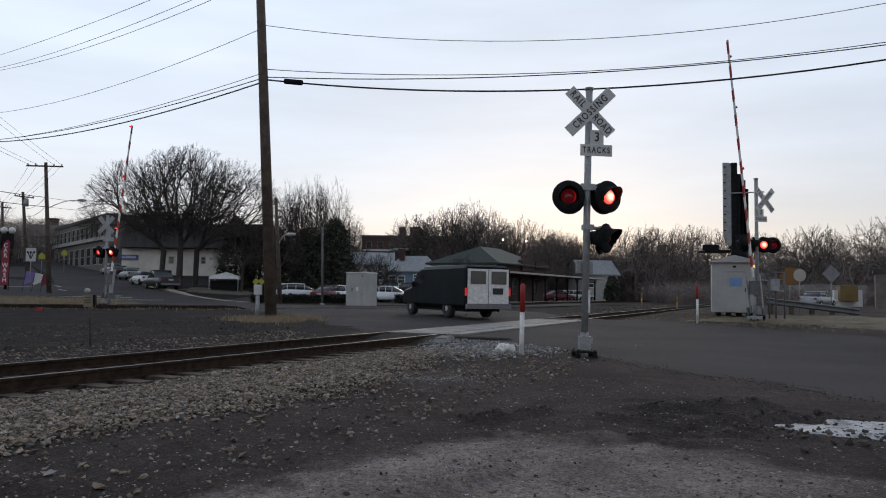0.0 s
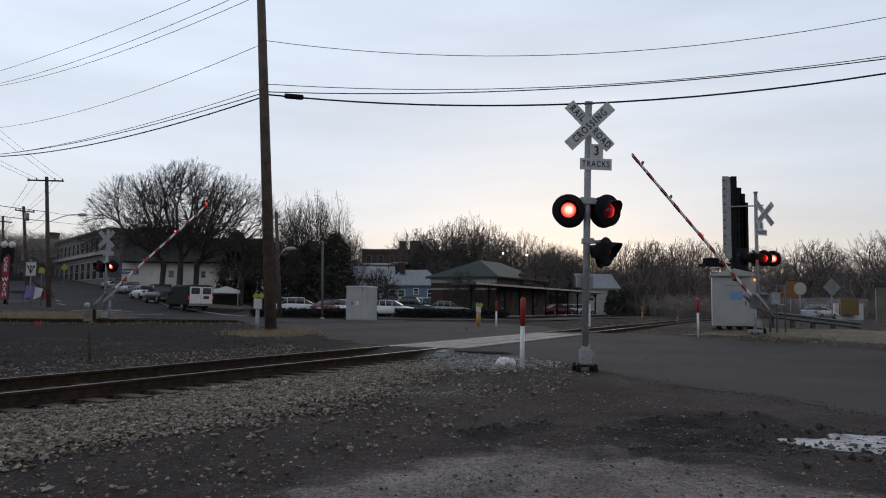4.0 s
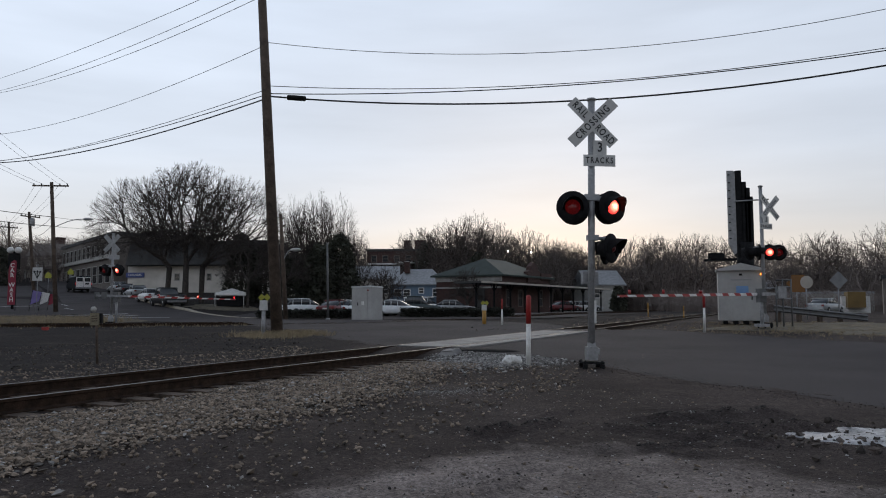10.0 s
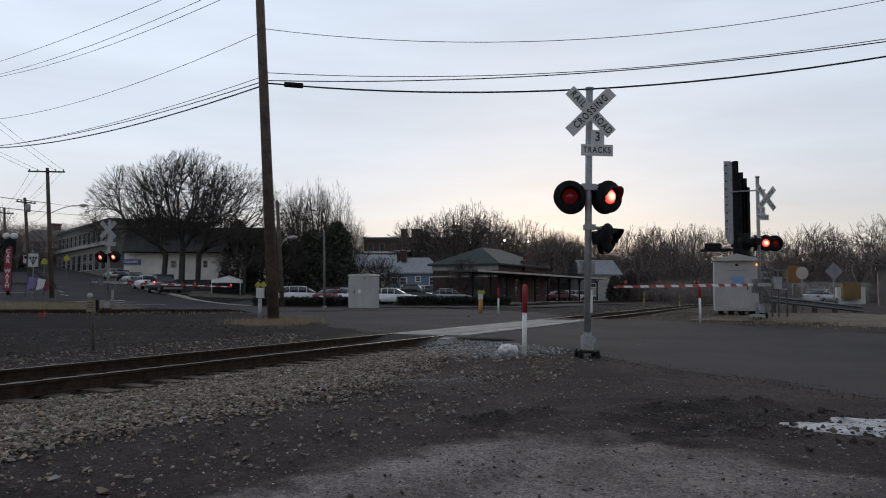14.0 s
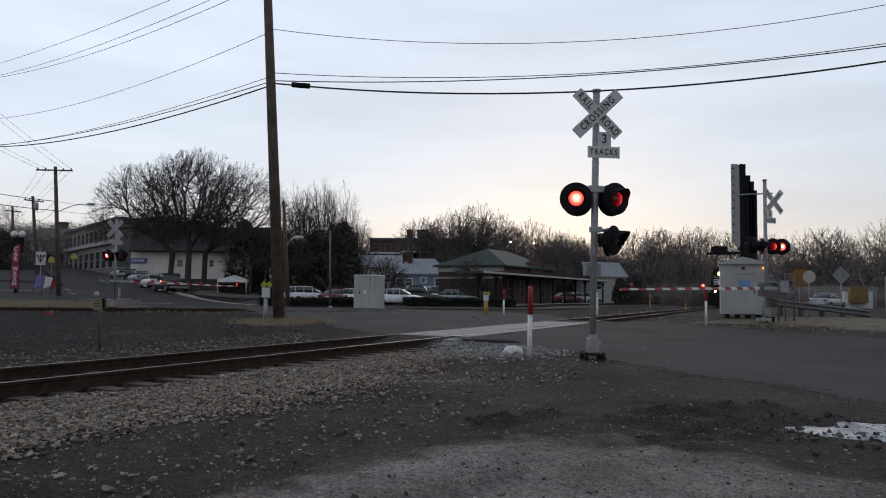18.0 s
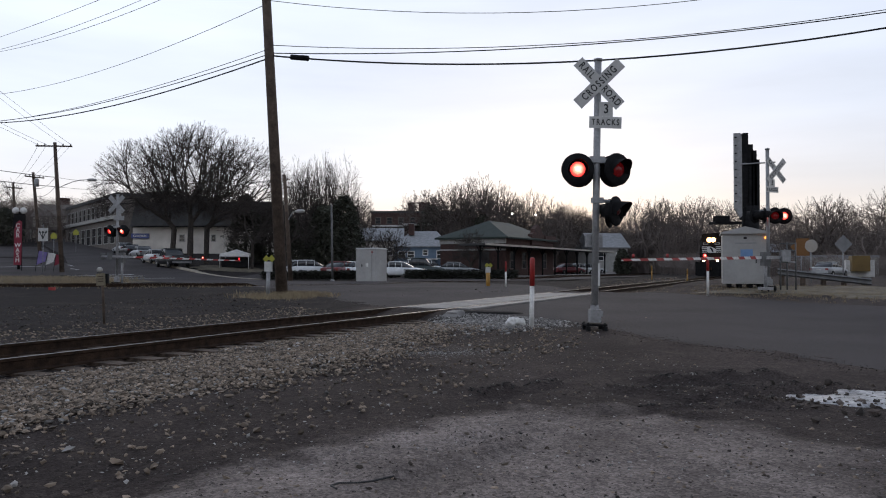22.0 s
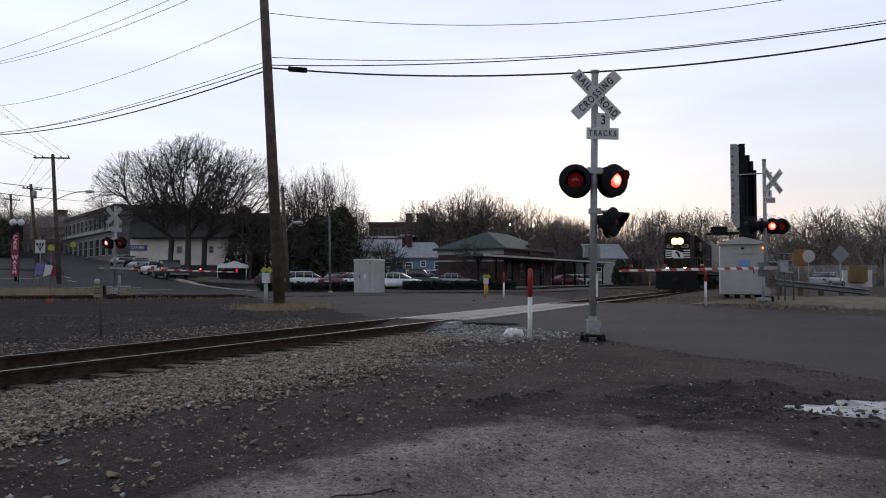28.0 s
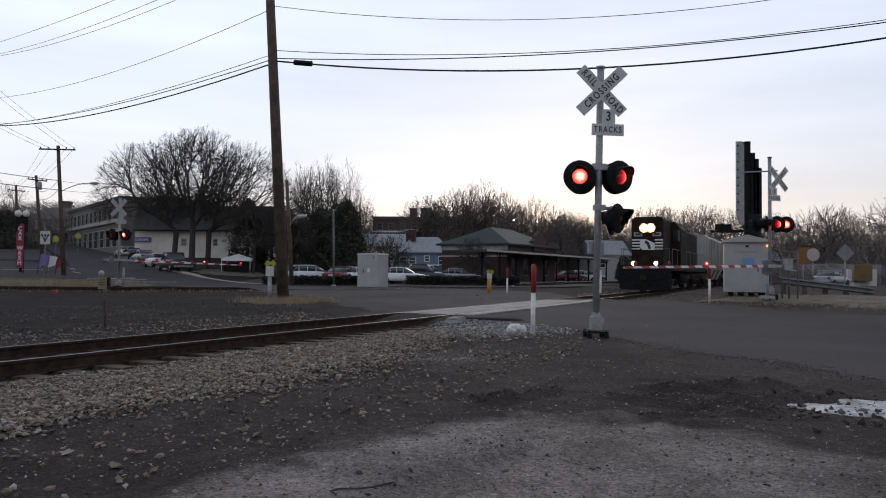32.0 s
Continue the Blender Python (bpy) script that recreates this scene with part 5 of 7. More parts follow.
# the station with its long platform canopy
station = building("station", pose(8.7, 77.7, 0, 0, 0, 60), 12.5, 7.5, 3.9, M_brick, M_greenroof, "dark brick railway station with green hipped roof", "station", gable=1.85, hip=3.75, over=0.45,
                   windows=())
for wx in (-4.8, -1.9, 3.6):
    window(station, wx, 1.7, 1.0, 1.7, 0.0, M_brown)
bm = bmesh.new()
box(bm, (-6.31, 3.75, 3.62), (0.12, 7.6, 0.5))
part("fascia", bm, M_trim, station, "pale cornice band")
bm = bmesh.new()
box(bm, (-6.30, 3.75, 2.75), (0.10, 7.6, 0.16))
part("band_course", bm, M_trim, station, "pale stone band")
bm = bmesh.new()
prism(bm, [(-1.7, 3.4), (1.7, 3.4), (1.7, 4.5), (1.05, 4.7), (0.9, 5.1), (0, 5.6), (-0.9, 5.1), (-1.05, 4.7), (-1.7, 4.5)], 0.5, Matrix.Translation((1.4, 0.0, 0)))
part("gable_parapet", bm, M_brick, station, "stepped brick gable")
bm = bmesh.new()
box(bm, (4.6, -0.1, 4.1), (3.0, 0.5, 0.7))
part("parapet", bm, M_brick, station)
bm = bmesh.new()
box(bm, (-6.30, 2.4, 1.35), (0.12, 1.1, 2.4))
part("side_door", bm, M_darkroof, station)


def canopy():
    a, b = Vector((2.6, 63.0, 0)), Vector((21.3, 97.0, 0))
    d = (b - a)
    L = d.length
    ang = math.atan2(d.y, d.x)
    ob = thing("platform_canopy", Matrix.Translation(a) @ Matrix.Rotation(ang, 4, "Z"), "long dark platform canopy on slim posts", "platform canopy")
    bm = bmesh.new()
    box(bm, (L / 2, 0.75, 2.98), (L, 2.6, 0.18))
    part("roof", bm, M_darkroof, ob)
    bm = bmesh.new()
    box(bm, (L / 2, -0.58, 3.0), (L, 0.06, 0.17))
    part("fascia", bm, M_cream, ob, "pale grey canopy edge")
    for i in range(11):
        bm = bmesh.new()
        x = 1 + i * (L - 2) / 10
        rod(bm, (x, 0.4, -0.2), (x, 0.4, 2.92), 0.10, seg=8)
        rod(bm, (x, 0.4, 2.2), (x + 0.8, 0.4, 2.9), 0.05, seg=6)
        rod(bm, (x, 0.4, 2.2), (x - 0.8, 0.4, 2.9), 0.05, seg=6)
        part("post", bm, M_black, ob)
    plat = new("platform")
    plat.matrix_basis = ob.matrix_basis
    tagged(plat, "low grey station platform edge", "platform", kind="structure")
    bm = bmesh.new()
    box(bm, (L / 2 + 1, 0.4, 0.05), (L + 4, 2.2, 0.24))
    part("slab", bm, M_panel, plat)


canopy()
wb = [(-2.3, 2.5, 0.9, 0.85), (-1.1, 2.5, 0.9, 0.85), (0.8, 2.75, 0.65, 0.7), (2.6, 2.5, 0.6, 1.0)]
blue = house(pose(-3.9, 95, 0.1, 0, 0, -6), 6.6, 9, 3.5, M_bluewall, M_greyroof, "blue-grey sided house with grey shingle roof", gable=2.1, hip=1.6, over=0.3, windows=wb)
bm = bmesh.new()
box(bm, (-1.5, 3.0, 5.9), (0.7, 0.7, 1.5))
part("chimney", bm, M_brick, blue)
bm = bmesh.new()
box(bm, (0.6, -1.2, 1.9), (3.6, 2.4, 0.14))
part("porch_roof", bm, M_white, blue, "white porch roof")
house(pose(-9.2, 99, 0.2, 0, 0, 4), 5.5, 8, 4.3, M_cream, M_greyroof, "pale house with grey roof behind trees", gable=1.8, windows=((-1, 2.9, 0.9, 1.1), (1, 2.9, 0.9, 1.1)))
apt = building("apartment_house", pose(-5.3, 125, 0, 0, 0, -4), 16.4, 12, 10.2, M_brick, M_darkroof, "large dark flat-roofed house on the rise with porches", "house", flat=0.4, frame_mat=M_brown, windows=tuple((-7 + 2.0 * i, 8.9, 0.9, 1.1) for i in range(8)))
for x0, x1, z in ((-7.8, -2.7, 7.9), (-2.5, 2.6, 8.15)):
    bm = bmesh.new()
    box(bm, ((x0 + x1) / 2, -1.2, z), (x1 - x0, 2.4, 0.26))
    part("porch_roof", bm, M_white, apt, "white porch roof")
    for k in range(4):
        bm = bmesh.new()
        box(bm, (x0 + 0.2 + (x1 - x0 - 0.4) * k / 3, -2.2, z - 1.2), (0.22, 0.22, 2.2))
        part("porch_post", bm, M_trim, apt)
for x, w in ((-1.6, 1.0), (0.7, 1.7)):
    bm = bmesh.new()
    box(bm, (x, 3, 11.3), (w, 1.2, 1.7))
    box(bm, (x, 3, 12.2), (w + 0.2, 1.4, 0.16))
    part("chimney", bm, M_brick, apt)
house(pose(24.2, 110, 0, 0, 0, 12), 5.6, 6, 3.9, M_trim, M_greyroof, "small pale house among the trees", gable=2.2, windows=((-1.5, 2.6, 0.9, 1.2), (1.5, 2.6, 0.9, 1.2)))
house(pose(76, 140, 0, 0, 0, 10), 10, 8, 4.2, M_white, M_greyroof, "distant pale house beyond the road", gable=2.2, windows=((-2, 2.4, 1, 1.3), (2, 2.4, 1, 1.3)))
house(pose(60, 128, 0, 0, 0, -6), 12, 8, 3.6, M_cream, M_greyroof, "distant low building among trees", gable=1.5)

M_shopwall = surface("cream_shop_render", (0.50, 0.46, 0.41), (0.62, 0.575, 0.52), 0.85, 0.7, fine=0.08)
# the long cream shop building and the brick corner block on the hill
shop = building("shop_building", pose(-30.5, 97.8, 1.6, 0, 0, -4), 25, 14, 4.7, M_shopwall, M_darkroof, "long cream rendered shop building", "shop",
                windows=((-5.6, 3.2, 0.7, 0.9), (-1.2, 3.2, 0.6, 0.9), (4.5, 3.2, 1.2, 0.8)), frame_mat=M_trim)
bm = bmesh.new()
box(bm, (-11.4, -0.12, 3.5), (2.5, 0.16, 0.66))
sg = part("sign_board", bm, M_bluesign, shop, "blue shop sign with white capitals")
lettering("CLEANERS", 0.40, Matrix.Translation((-11.4, -0.205, 3.5)) @ Matrix.Rotation(radians(90), 4, "X"), sg, M_white)
bm = bmesh.new()
box(bm, (-2.2, 3.2, 6.4), (20, 9, 3.2), taper=0.94)
part("upper_block", bm, M_darkroof, shop)
block = building("corner_block", pose(-58.2, 117.2, 3.4, 0, 0, -52), 36, 14, 7.6, M_brown, M_darkroof, "brown brick corner block with shop fronts", "shop", flat=0.5, frame_mat=M_trim,
                 windows=tuple((-15.5 + 3.1 * i, 5.9, 1.9, 1.9) for i in range(11)) + tuple((-15.6 + 3.9 * i, 2.2, 2.7, 2.6) for i in range(9)))
bm = bmesh.new()
box(bm, (0, -0.2, 4.6), (36.2, 0.4, 0.5))
part("cornice", bm, M_trim, block)
hill_home = house(pose(-74.5, 140, 5.6, 0, 0, 8), 11, 9, 4.8, M_cream, M_brown, "cream house with a brown roof up the hill", gable=2.6, windows=((-3.2, 3.0, 1.2, 1.5), (0, 3.0, 1.2, 1.5), (3.2, 3.0, 1.2, 1.5)))
bm = bmesh.new()
prism(bm, [(-5.2, 2.2), (5.2, 2.2), (4.6, 2.75), (-4.6, 2.75)], 2.6, Matrix.Translation((0, -1.3, 0)))
part("porch_roof", bm, M_brown, hill_home, "low brown porch roof")
for k in range(4):
    bm = bmesh.new()
    box(bm, (-4.8 + 3.2 * k, -2.4, 1.0), (0.2, 0.2, 2.6))
    part("porch_post", bm, M_trim, hill_home)
house(pose(-92, 146, 6.2, 0, 0, 14), 9, 8, 3.6, M_cream, M_darkroof, "low pale house up the side street", gable=1.6, windows=((-2, 2.0, 1.2, 1.3), (2, 2.0, 1.2, 1.3)))
bm = bmesh.new()
for x, y, z, r, h in ((0, 0, 0, 1.3, 6.6), (0, 0, 6.3, 1.45, 0.5)):
    rod(bm, (x, y, z), (x, y, z + h), r, seg=16)
tank = part("chimney_stack", bm, M_brick)
tank.matrix_basis = pose(-93, 175, 10.5)
tagged(tank, "stout dark brick stack behind the roofs", "chimney")


def billboard():
    ob = thing("billboard", pose(14.52, 36.5, 0.1, 0, 0, 0), "tall black billboard seen edge-on on a thick post", "billboard")
    bm = bmesh.new()
    rod(bm, (0.5, 0, 0), (0.5, 0, 4.0), 0.42, seg=14)
    part("column", bm, M_black, ob, "thick black column")
    bm = bmesh.new()
    prism(bm, [(-0.36, 3.9), (-0.1, 3.4), (0.02, 3.5), (0.02, 7.45), (-0.06, 7.62), (-0.36, 7.62)], 0.12, Matrix.Translation((0, -0.15, 0)))
    part("face_panel", bm, M_galv, ob, "grey-white panel face at a grazing angle")
    for x, z1 in ((0.19, 7.62), (0.42, 7.05), (0.60, 6.75), (0.74, 6.3)):
        bm = bmesh.new()
        box(bm, (x, 0.0, (z1 + 3.3) / 2), (0.26, 0.5, z1 - 3.3))
        soften(bm, 0.01)
        part("stringer", bm, M_black, ob)
    for i in range(9):
        bm = bmesh.new()
        box(bm, (-0.30, -0.23, 4.2 + 0.4 * i), (0.09, 0.05, 0.05))
        part("clip", bm, M_black, ob)
    bm = bmesh.new()
    box(bm, (-0.75, 0, 3.15), (1.3, 0.9, 0.12))
    box(bm, (-0.95, 0, 3.35), (0.8, 0.06, 0.3))
    part("catwalk", bm, M_black, ob)
    bm = bmesh.new()
    rod(bm, (-0.1, -0.35, 6.05), (1.6, -0.35, 6.15), 0.035, seg=8)
    part("stay_bar", bm, M_galv, ob)


billboard()


# ---------------- roadside things ----------------
def canopy_tent(x, y, w, h):
    z = ground_z(x, y) + 0.08
    ob = thing("canopy_tent", pose(x, y, z, 0, 0, 6), "small white pop-up canopy with a dark space beneath", "canopy tent")
    bm = bmesh.new()
    rim = [(-w / 2, -w / 2), (w / 2, -w / 2), (w / 2, w / 2), (-w / 2, w / 2)]
    low = [bm.verts.new((a, b, h * 0.60)) for a, b in rim]
    mid_ = [bm.verts.new((a * 0.98, b * 0.98, h * 0.74)) for a, b in rim]
    bend = [bm.verts.new((a * 0.45, b * 0.45, h * 0.87)) for a, b in rim]
    tip_ = bm.verts.new((0, 0, h))
    for k in range(4):
        j = (k + 1) % 4
        bm.faces.new((low[k], low[j], mid_[j], mid_[k]))
        bm.faces.new((mid_[k], mid_[j], bend[j], bend[k]))
        bm.faces.new((bend[k], bend[j], tip_))
    part("roof", bm, M_white, ob, "white fabric roof with a valance")
    for a, b in rim:
        bm = bmesh.new()
        rod(bm, (a * 0.97, b * 0.97, -0.1), (a * 0.97, b * 0.97, h * 0.7), 0.03, seg=8)
        part("leg", bm, M_white, ob)
    # added black block that makes the space under the roof dark
    bm = bmesh.new()
    box(bm, (-0.1, 0.2, h * 0.26), (w * 0.85, w * 0.7, h * 0.5))
    soften(bm, 0.06)
    part("dark_fill", bm, M_black, ob, "black block filling the dark space under the roof")


canopy_tent(-21.0, 72, 2.8, 1.8)

M_orange = paint("orange_sign", (0.21, 0.09, 0.018), 0.5)
M_greysign = surface("bare_aluminium_sign_back", (0.16, 0.163, 0.168), (0.21, 0.212, 0.216), 0.6, 3, metal=0.2)
M_lime = paint("lime_sign", (0.34, 0.33, 0.03), 0.5)
M_magenta = paint("crimson_flag", (0.24, 0.018, 0.04), 0.7)
M_violet = paint("violet_flag", (0.20, 0.16, 0.38), 0.7)


def guard_rail(a, b, n, label):
    a, b = Vector(a), Vector(b)
    d = b - a
    L = math.hypot(d.x, d.y)
    ob = thing("guard_rail", Matrix.Translation(a) @ Matrix.Rotation(math.atan2(d.y, d.x), 4, "Z"), label, "guard rail", "guard rails")
    slope = d.z / L
    prof = [(-0.02, -0.16), (-0.09, -0.10), (-0.02, -0.03), (-0.02, 0.03), (-0.09, 0.10), (-0.02, 0.16)]
    bm = bmesh.new()
    for off in (0.0, 0.012):
        ends = [[bm.verts.new((x, y + off, 0.60 + z + slope * x)) for y, z in prof] for x in (-0.3, L + 0.3)]
        for k in range(len(prof) - 1):
            bm.faces.new((ends[0][k], ends[1][k], ends[1][k + 1], ends[0][k + 1]))
    part("beam", bm, M_greypost, ob, "dull corrugated steel beam")
    for i in range(n):
        x = L * i / (n - 1)
        bm = bmesh.new()
        box(bm, (x, 0.09, 0.35 + slope * x), (0.16, 0.17, 0.85))
        soften(bm, 0.01)
        part("post", bm, M_pole, ob)
    return ob


guard_rail((15.2, 33.4, 0.22), (19.5, 34.4, -0.20), 5, "galvanised guard rail on timber posts")


def post_sign(m, h, outline, mat, z, label, category="road sign", thick=0.006, post=None, name="road_sign"):
    ob = thing(name, m, label, category)
    bm = bmesh.new()
    rod(bm, (0, 0.03, -0.2), (0, 0.03, h), 0.03, seg=8)
    part("post", bm, post or M_galv, ob)
    bm = bmesh.new()
    prism(bm, outline, thick, Matrix.Translation((0, -0.02, z)))
    part("plate", bm, mat, ob)
    return ob


def ngon(r, n, a0=0.0):
    return [(r * math.cos(radians(a0) + 2 * math.pi * i / n), r * math.sin(radians(a0) + 2 * math.pi * i / n)) for i in range(n)]


post_sign(pose(19.5, 40.6, 0.12), 2.2, [(-0.62, 0), (-0.3, 0.3), (-0.28, 0.48), (0.44, 0.48), (0.44, -0.48), (-0.28, -0.48), (-0.3, -0.3)], M_orange, 2.05, "faded orange arrow-shaped road sign")
post_sign(pose(19.35, 39.2, 0.12), 2.4, ngon(0.34, 20), M_cream, 2.08, "round pale road sign on a post")
post_sign(pose(20.2, 37.6, 0.1), 2.4, ngon(0.47, 4), M_greysign, 2.15, "grey back of a diamond road sign")


def container():
    ob = thing("skip_container", pose(41.5, 74, 0, 0, 0, -20), "ochre storage box beside the far road", "container")
    bm = bmesh.new()
    box(bm, (0, 0.8, 1.45), (1.6, 2.2, 1.6))
    soften(bm, 0.04)
    part("box", bm, paint("ochre_box", (0.16, 0.10, 0.028), 0.7), ob)
    bm = bmesh.new()
    box(bm, (0.1, 1.4, 0.95), (2.6, 0.9, 1.7))
    part("end_frame", bm, M_white, ob)


container()
building("warehouse", pose(53.5, 100, 0, 0, 0, -6), 9.5, 10, 2.4, M_trim, M_greyroof, "long low pale building beyond the road", "building", windows=tuple((-3 + 2.2 * i, 1.4, 1.0, 0.8) for i in range(4)))
building("roadside_building", pose(38.2, 59, 0, 0, 0, -30), 5, 6, 3.1, M_brown, M_darkroof, "dark roadside building at the field's edge", "building", windows=((-1.2, 1.6, 1.0, 1.4),))


def street_light(x, y, z, h):
    ob = thing("flood_light", pose(x, y, 0), "lit lamp on a tall pole beyond the station", "flood light", "flood lights")
    bm = bmesh.new()
    rod(bm, (0, 0, 0), (0, 0, z), 0.08, 0.05, seg=8)
    part("shaft", bm, M_pole, ob)
    bm = bmesh.new()
    bmesh.ops.create_uvsphere(bm, u_segments=10, v_segments=6, radius=0.12, matrix=Matrix.Translation((0, -0.15, z)))
    part("lamp_head", bm, M_lampwhite, ob, "glowing white lamp head")


street_light(8.6, 100, 8.3, 1)
street_light(11.8, 100, 8.15, 1)


def marker_post(m, h, mat, cap, label, r=0.07):
    ob = thing("marker_post", m, label, "marker post", "marker posts")
    bm = bmesh.new()
    rod(bm, (0, 0, -0.1), (0, 0, h * 0.62), r, seg=10)
    part("post", bm, mat, ob)
    bm = bmesh.new()
    box(bm, (0, 0, h * 0.75), (0.26, 0.18, h * 0.26))
    soften(bm, 0.02)
    part("head_box", bm, M_whitesign, ob, "pale head box")
    bm = bmesh.new()
    prism(bm, [(-0.22, 0.0), (-0.12, -0.12), (0.0, -0.02), (0.12, -0.12), (0.22, 0.0), (0.1, 0.14), (0.0, 0.05), (-0.1, 0.14)], 0.02, Matrix.Translation((0.03, -0.06, h * 0.95)))
    part("target", bm, cap, ob, "lime-yellow target blades")
    bm = bmesh.new()
    box(bm, (0.15, 0.02, h * 0.93), (0.1, 0.1, 0.14))
    part("lock", bm, M_black, ob)
    return ob


marker_post(pose(-6.55, 26.4, 0.0), 1.38, M_galv, M_lime, "pale post with lime marker blades beside the pole")
marker_post(pose(2.05, 38.6, 0.02), 1.15, M_yellow, M_lime, "yellow post with a pale head beside the track", 0.11)


M_kraft = surface("weathered_tan_board", (0.13, 0.11, 0.075), (0.22, 0.19, 0.13), 0.9, 6, fine=0.2)


def small_sign():
    ob = thing("track_sign", pose(-7.1, 15.0, -0.15, 0, -3, 0), "weathered small sign on a thin leaning post", "track sign")
    bm = bmesh.new()
    rod(bm, (0, 0, -0.1), (0, 0, 1.02), 0.028, seg=8)
    part("post", bm, M_pole, ob)
    bm = bmesh.new()
    box(bm, (-0.02, -0.035, 0.92), (0.19, 0.012, 0.25))
    pl = part("plate", bm, M_kraft, ob, "weathered pale plate with faint marks")
    for k in range(3):
        bm = bmesh.new()
        box(bm, (-0.02, -0.043, 0.98 - 0.05 * k), (0.12, 0.004, 0.018))
        part("mark", bm, M_tie, pl)
    bm = bmesh.new()
    box(bm, (0.10, 0.0, 0.93), (0.05, 0.06, 0.20))
    part("side_block", bm, M_black, ob)
    bm = bmesh.new()
    bmesh.ops.create_uvsphere(bm, u_segments=10, v_segments=8, radius=0.06, matrix=Matrix.Translation((-0.05, 0, 1.12)))
    part("finial", bm, M_trim, ob, "grey-white ball finial")


small_sign()


def crumpled_bag(m, label):
    bm = bmesh.new()
    for c, s in (((-0.1, 0, 0.09), 0.16), ((0.12, 0.03, 0.08), 0.13), ((0.02, -0.05, 0.14), 0.12)):
        bmesh.ops.create_icosphere(bm, subdivisions=3, radius=s, matrix=Matrix.Translation(c))
    for v in bm.verts:
        v.co += v.co.normalized() * 0.05 * noise.noise(v.co * 11) + Vector((0, 0, 0.03 * noise.noise(v.co * 23)))
        v.co.z = max(v.co.z * 0.85, 0.0)
    ob = part("plastic_bag", bm, M_white)
    ob.matrix_basis = m
    tagged(ob, label, "plastic bag")


crumpled_bag(pose(1.34, 14.6, -0.13) @ Matrix.Scale(0.78, 4), "crumpled white plastic bag at the bollard's foot")


def patch_sheet(name, cx, cy, rx, ry, dz, mat, label, category, seed, zf, n=44, kind="structure"):
    """A thin irregular patch lying on the ground."""
    verts, faces = [(cx, cy, zf(cx, cy) + dz)], []
    rings = 6
    for k in range(1, rings + 1):
        for i in range(n):
            a = 2 * math.pi * i / n
            q = 1 + 0.45 * noise.noise((math.cos(a) * 1.7 + seed, math.sin(a) * 1.7, seed)) + 0.2 * noise.noise((math.cos(a) * 5 + seed, math.sin(a) * 5, 0))
            x, y = cx + rx * q * k / rings * math.cos(a), cy + ry * q * k / rings * math.sin(a)
            verts.append((x, y, zf(x, y) + dz * (1 - (k / rings) ** 6) - 0.01 * (k == rings)))
    for i in range(n):
        faces.append((0, 1 + i, 1 + (i + 1) % n))
        for k in range(rings - 1):
            a, b = 1 + k * n + i, 1 + k * n + (i + 1) % n
            faces.append((a, a + n, b + n, b))
    ob = raw(name, verts, faces, mat, smooth=True)
    tagged(ob, label, category, kind=kind)
    return ob


M_newtar = surface("fresh_dark_asphalt", (0.014, 0.013, 0.013), (0.024, 0.022, 0.022), 0.9, 1.5, bump=0.4, bscale=60, fine=0.25, vary=-1, spec=0.1)
patch_sheet("road_patch", 0.85, 17.5, 0.95, 0.36, 0.05, M_newtar, "dark fresh asphalt patch beside the crossing panels", "road patch", 12, lambda x, y: max(sheet_z(x, y), road_z(x, y) if road_side(x, y)[0] < 0 else -9))
M_ice = surface("dirty_ice", (0.08, 0.08, 0.084), (0.30, 0.30, 0.31), 0.4, 5, bump=0.6, bscale=26, fine=0.45, vary=-1, c=(0.27, 0.27, 0.28))
patch_sheet("ice_patch", 4.15, 6.65, 0.95, 0.52, 0.03, M_ice, "thin dirty patch of melting ice on the dirt", "ice patch", 3, rough_ground)
patch_sheet("ice_patch", 3.35, 6.95, 0.22, 0.09, 0.02, M_ice, "small broken piece of dirty ice", "ice patch", 8, rough_ground)
MUD = [((0.2, 6.75), (1.05, 7.5), 3), ((1.6, 6.15), (2.7, 6.55), 2), ((2.2, 7.85), (3.6, 8.2), 3), ((1.5, 7.2), (2.5, 7.5), 2), ((2.6, 7.3), (3.9, 7.25), 2), ((1.77, 7.1), (2.9, 6.5), 1), ((-1.2, 7.6), (0.1, 8.3), 1)]


def muddy(rnd):
    (ax, ay), (bx, by), _ = rnd.choice([m for m in MUD for _k in range(m[2])])
    t = rnd.random()
    x, y = ax + (bx - ax) * t + rnd.gauss(0, 0.045), ay + (by - ay) * t + rnd.gauss(0, 0.05)
    return x, y, rough_ground(x, y) - 0.003


# dark clods that make the lines of the ruts darker
scatter("mud_clods", 1200, muddy, (0.005, 0.016), M_mud, "dark clods along the wheel ruts", 21, 0.6)
scatter("ice_debris", 280, lambda r: (lambda x, y: (x, y, rough_ground(x, y) + 0.02))(r.gauss(4.0, 0.6), r.gauss(6.6, 0.3)), (0.01, 0.035), M_cinder, "dark grit strewn over the ice", 22)


def twig_on_ground():
    pts = [(-0.60, 3.93), (-0.64, 3.99), (-0.60, 4.04), (-0.50, 4.03), (-0.42, 4.06), (-0.36, 4.11), (-0.31, 4.14)]
    bm = bmesh.new()
    for a, b in zip(pts, pts[1:]):
        rod(bm, (*a, rough_ground(*a) + 0.012), (*b, rough_ground(*b) + 0.012), 0.006, seg=6)
    ob = part("bent_wire", bm, M_wire)
    tagged(ob, "bent black wire lying on the gravel", "wire")


twig_on_ground()


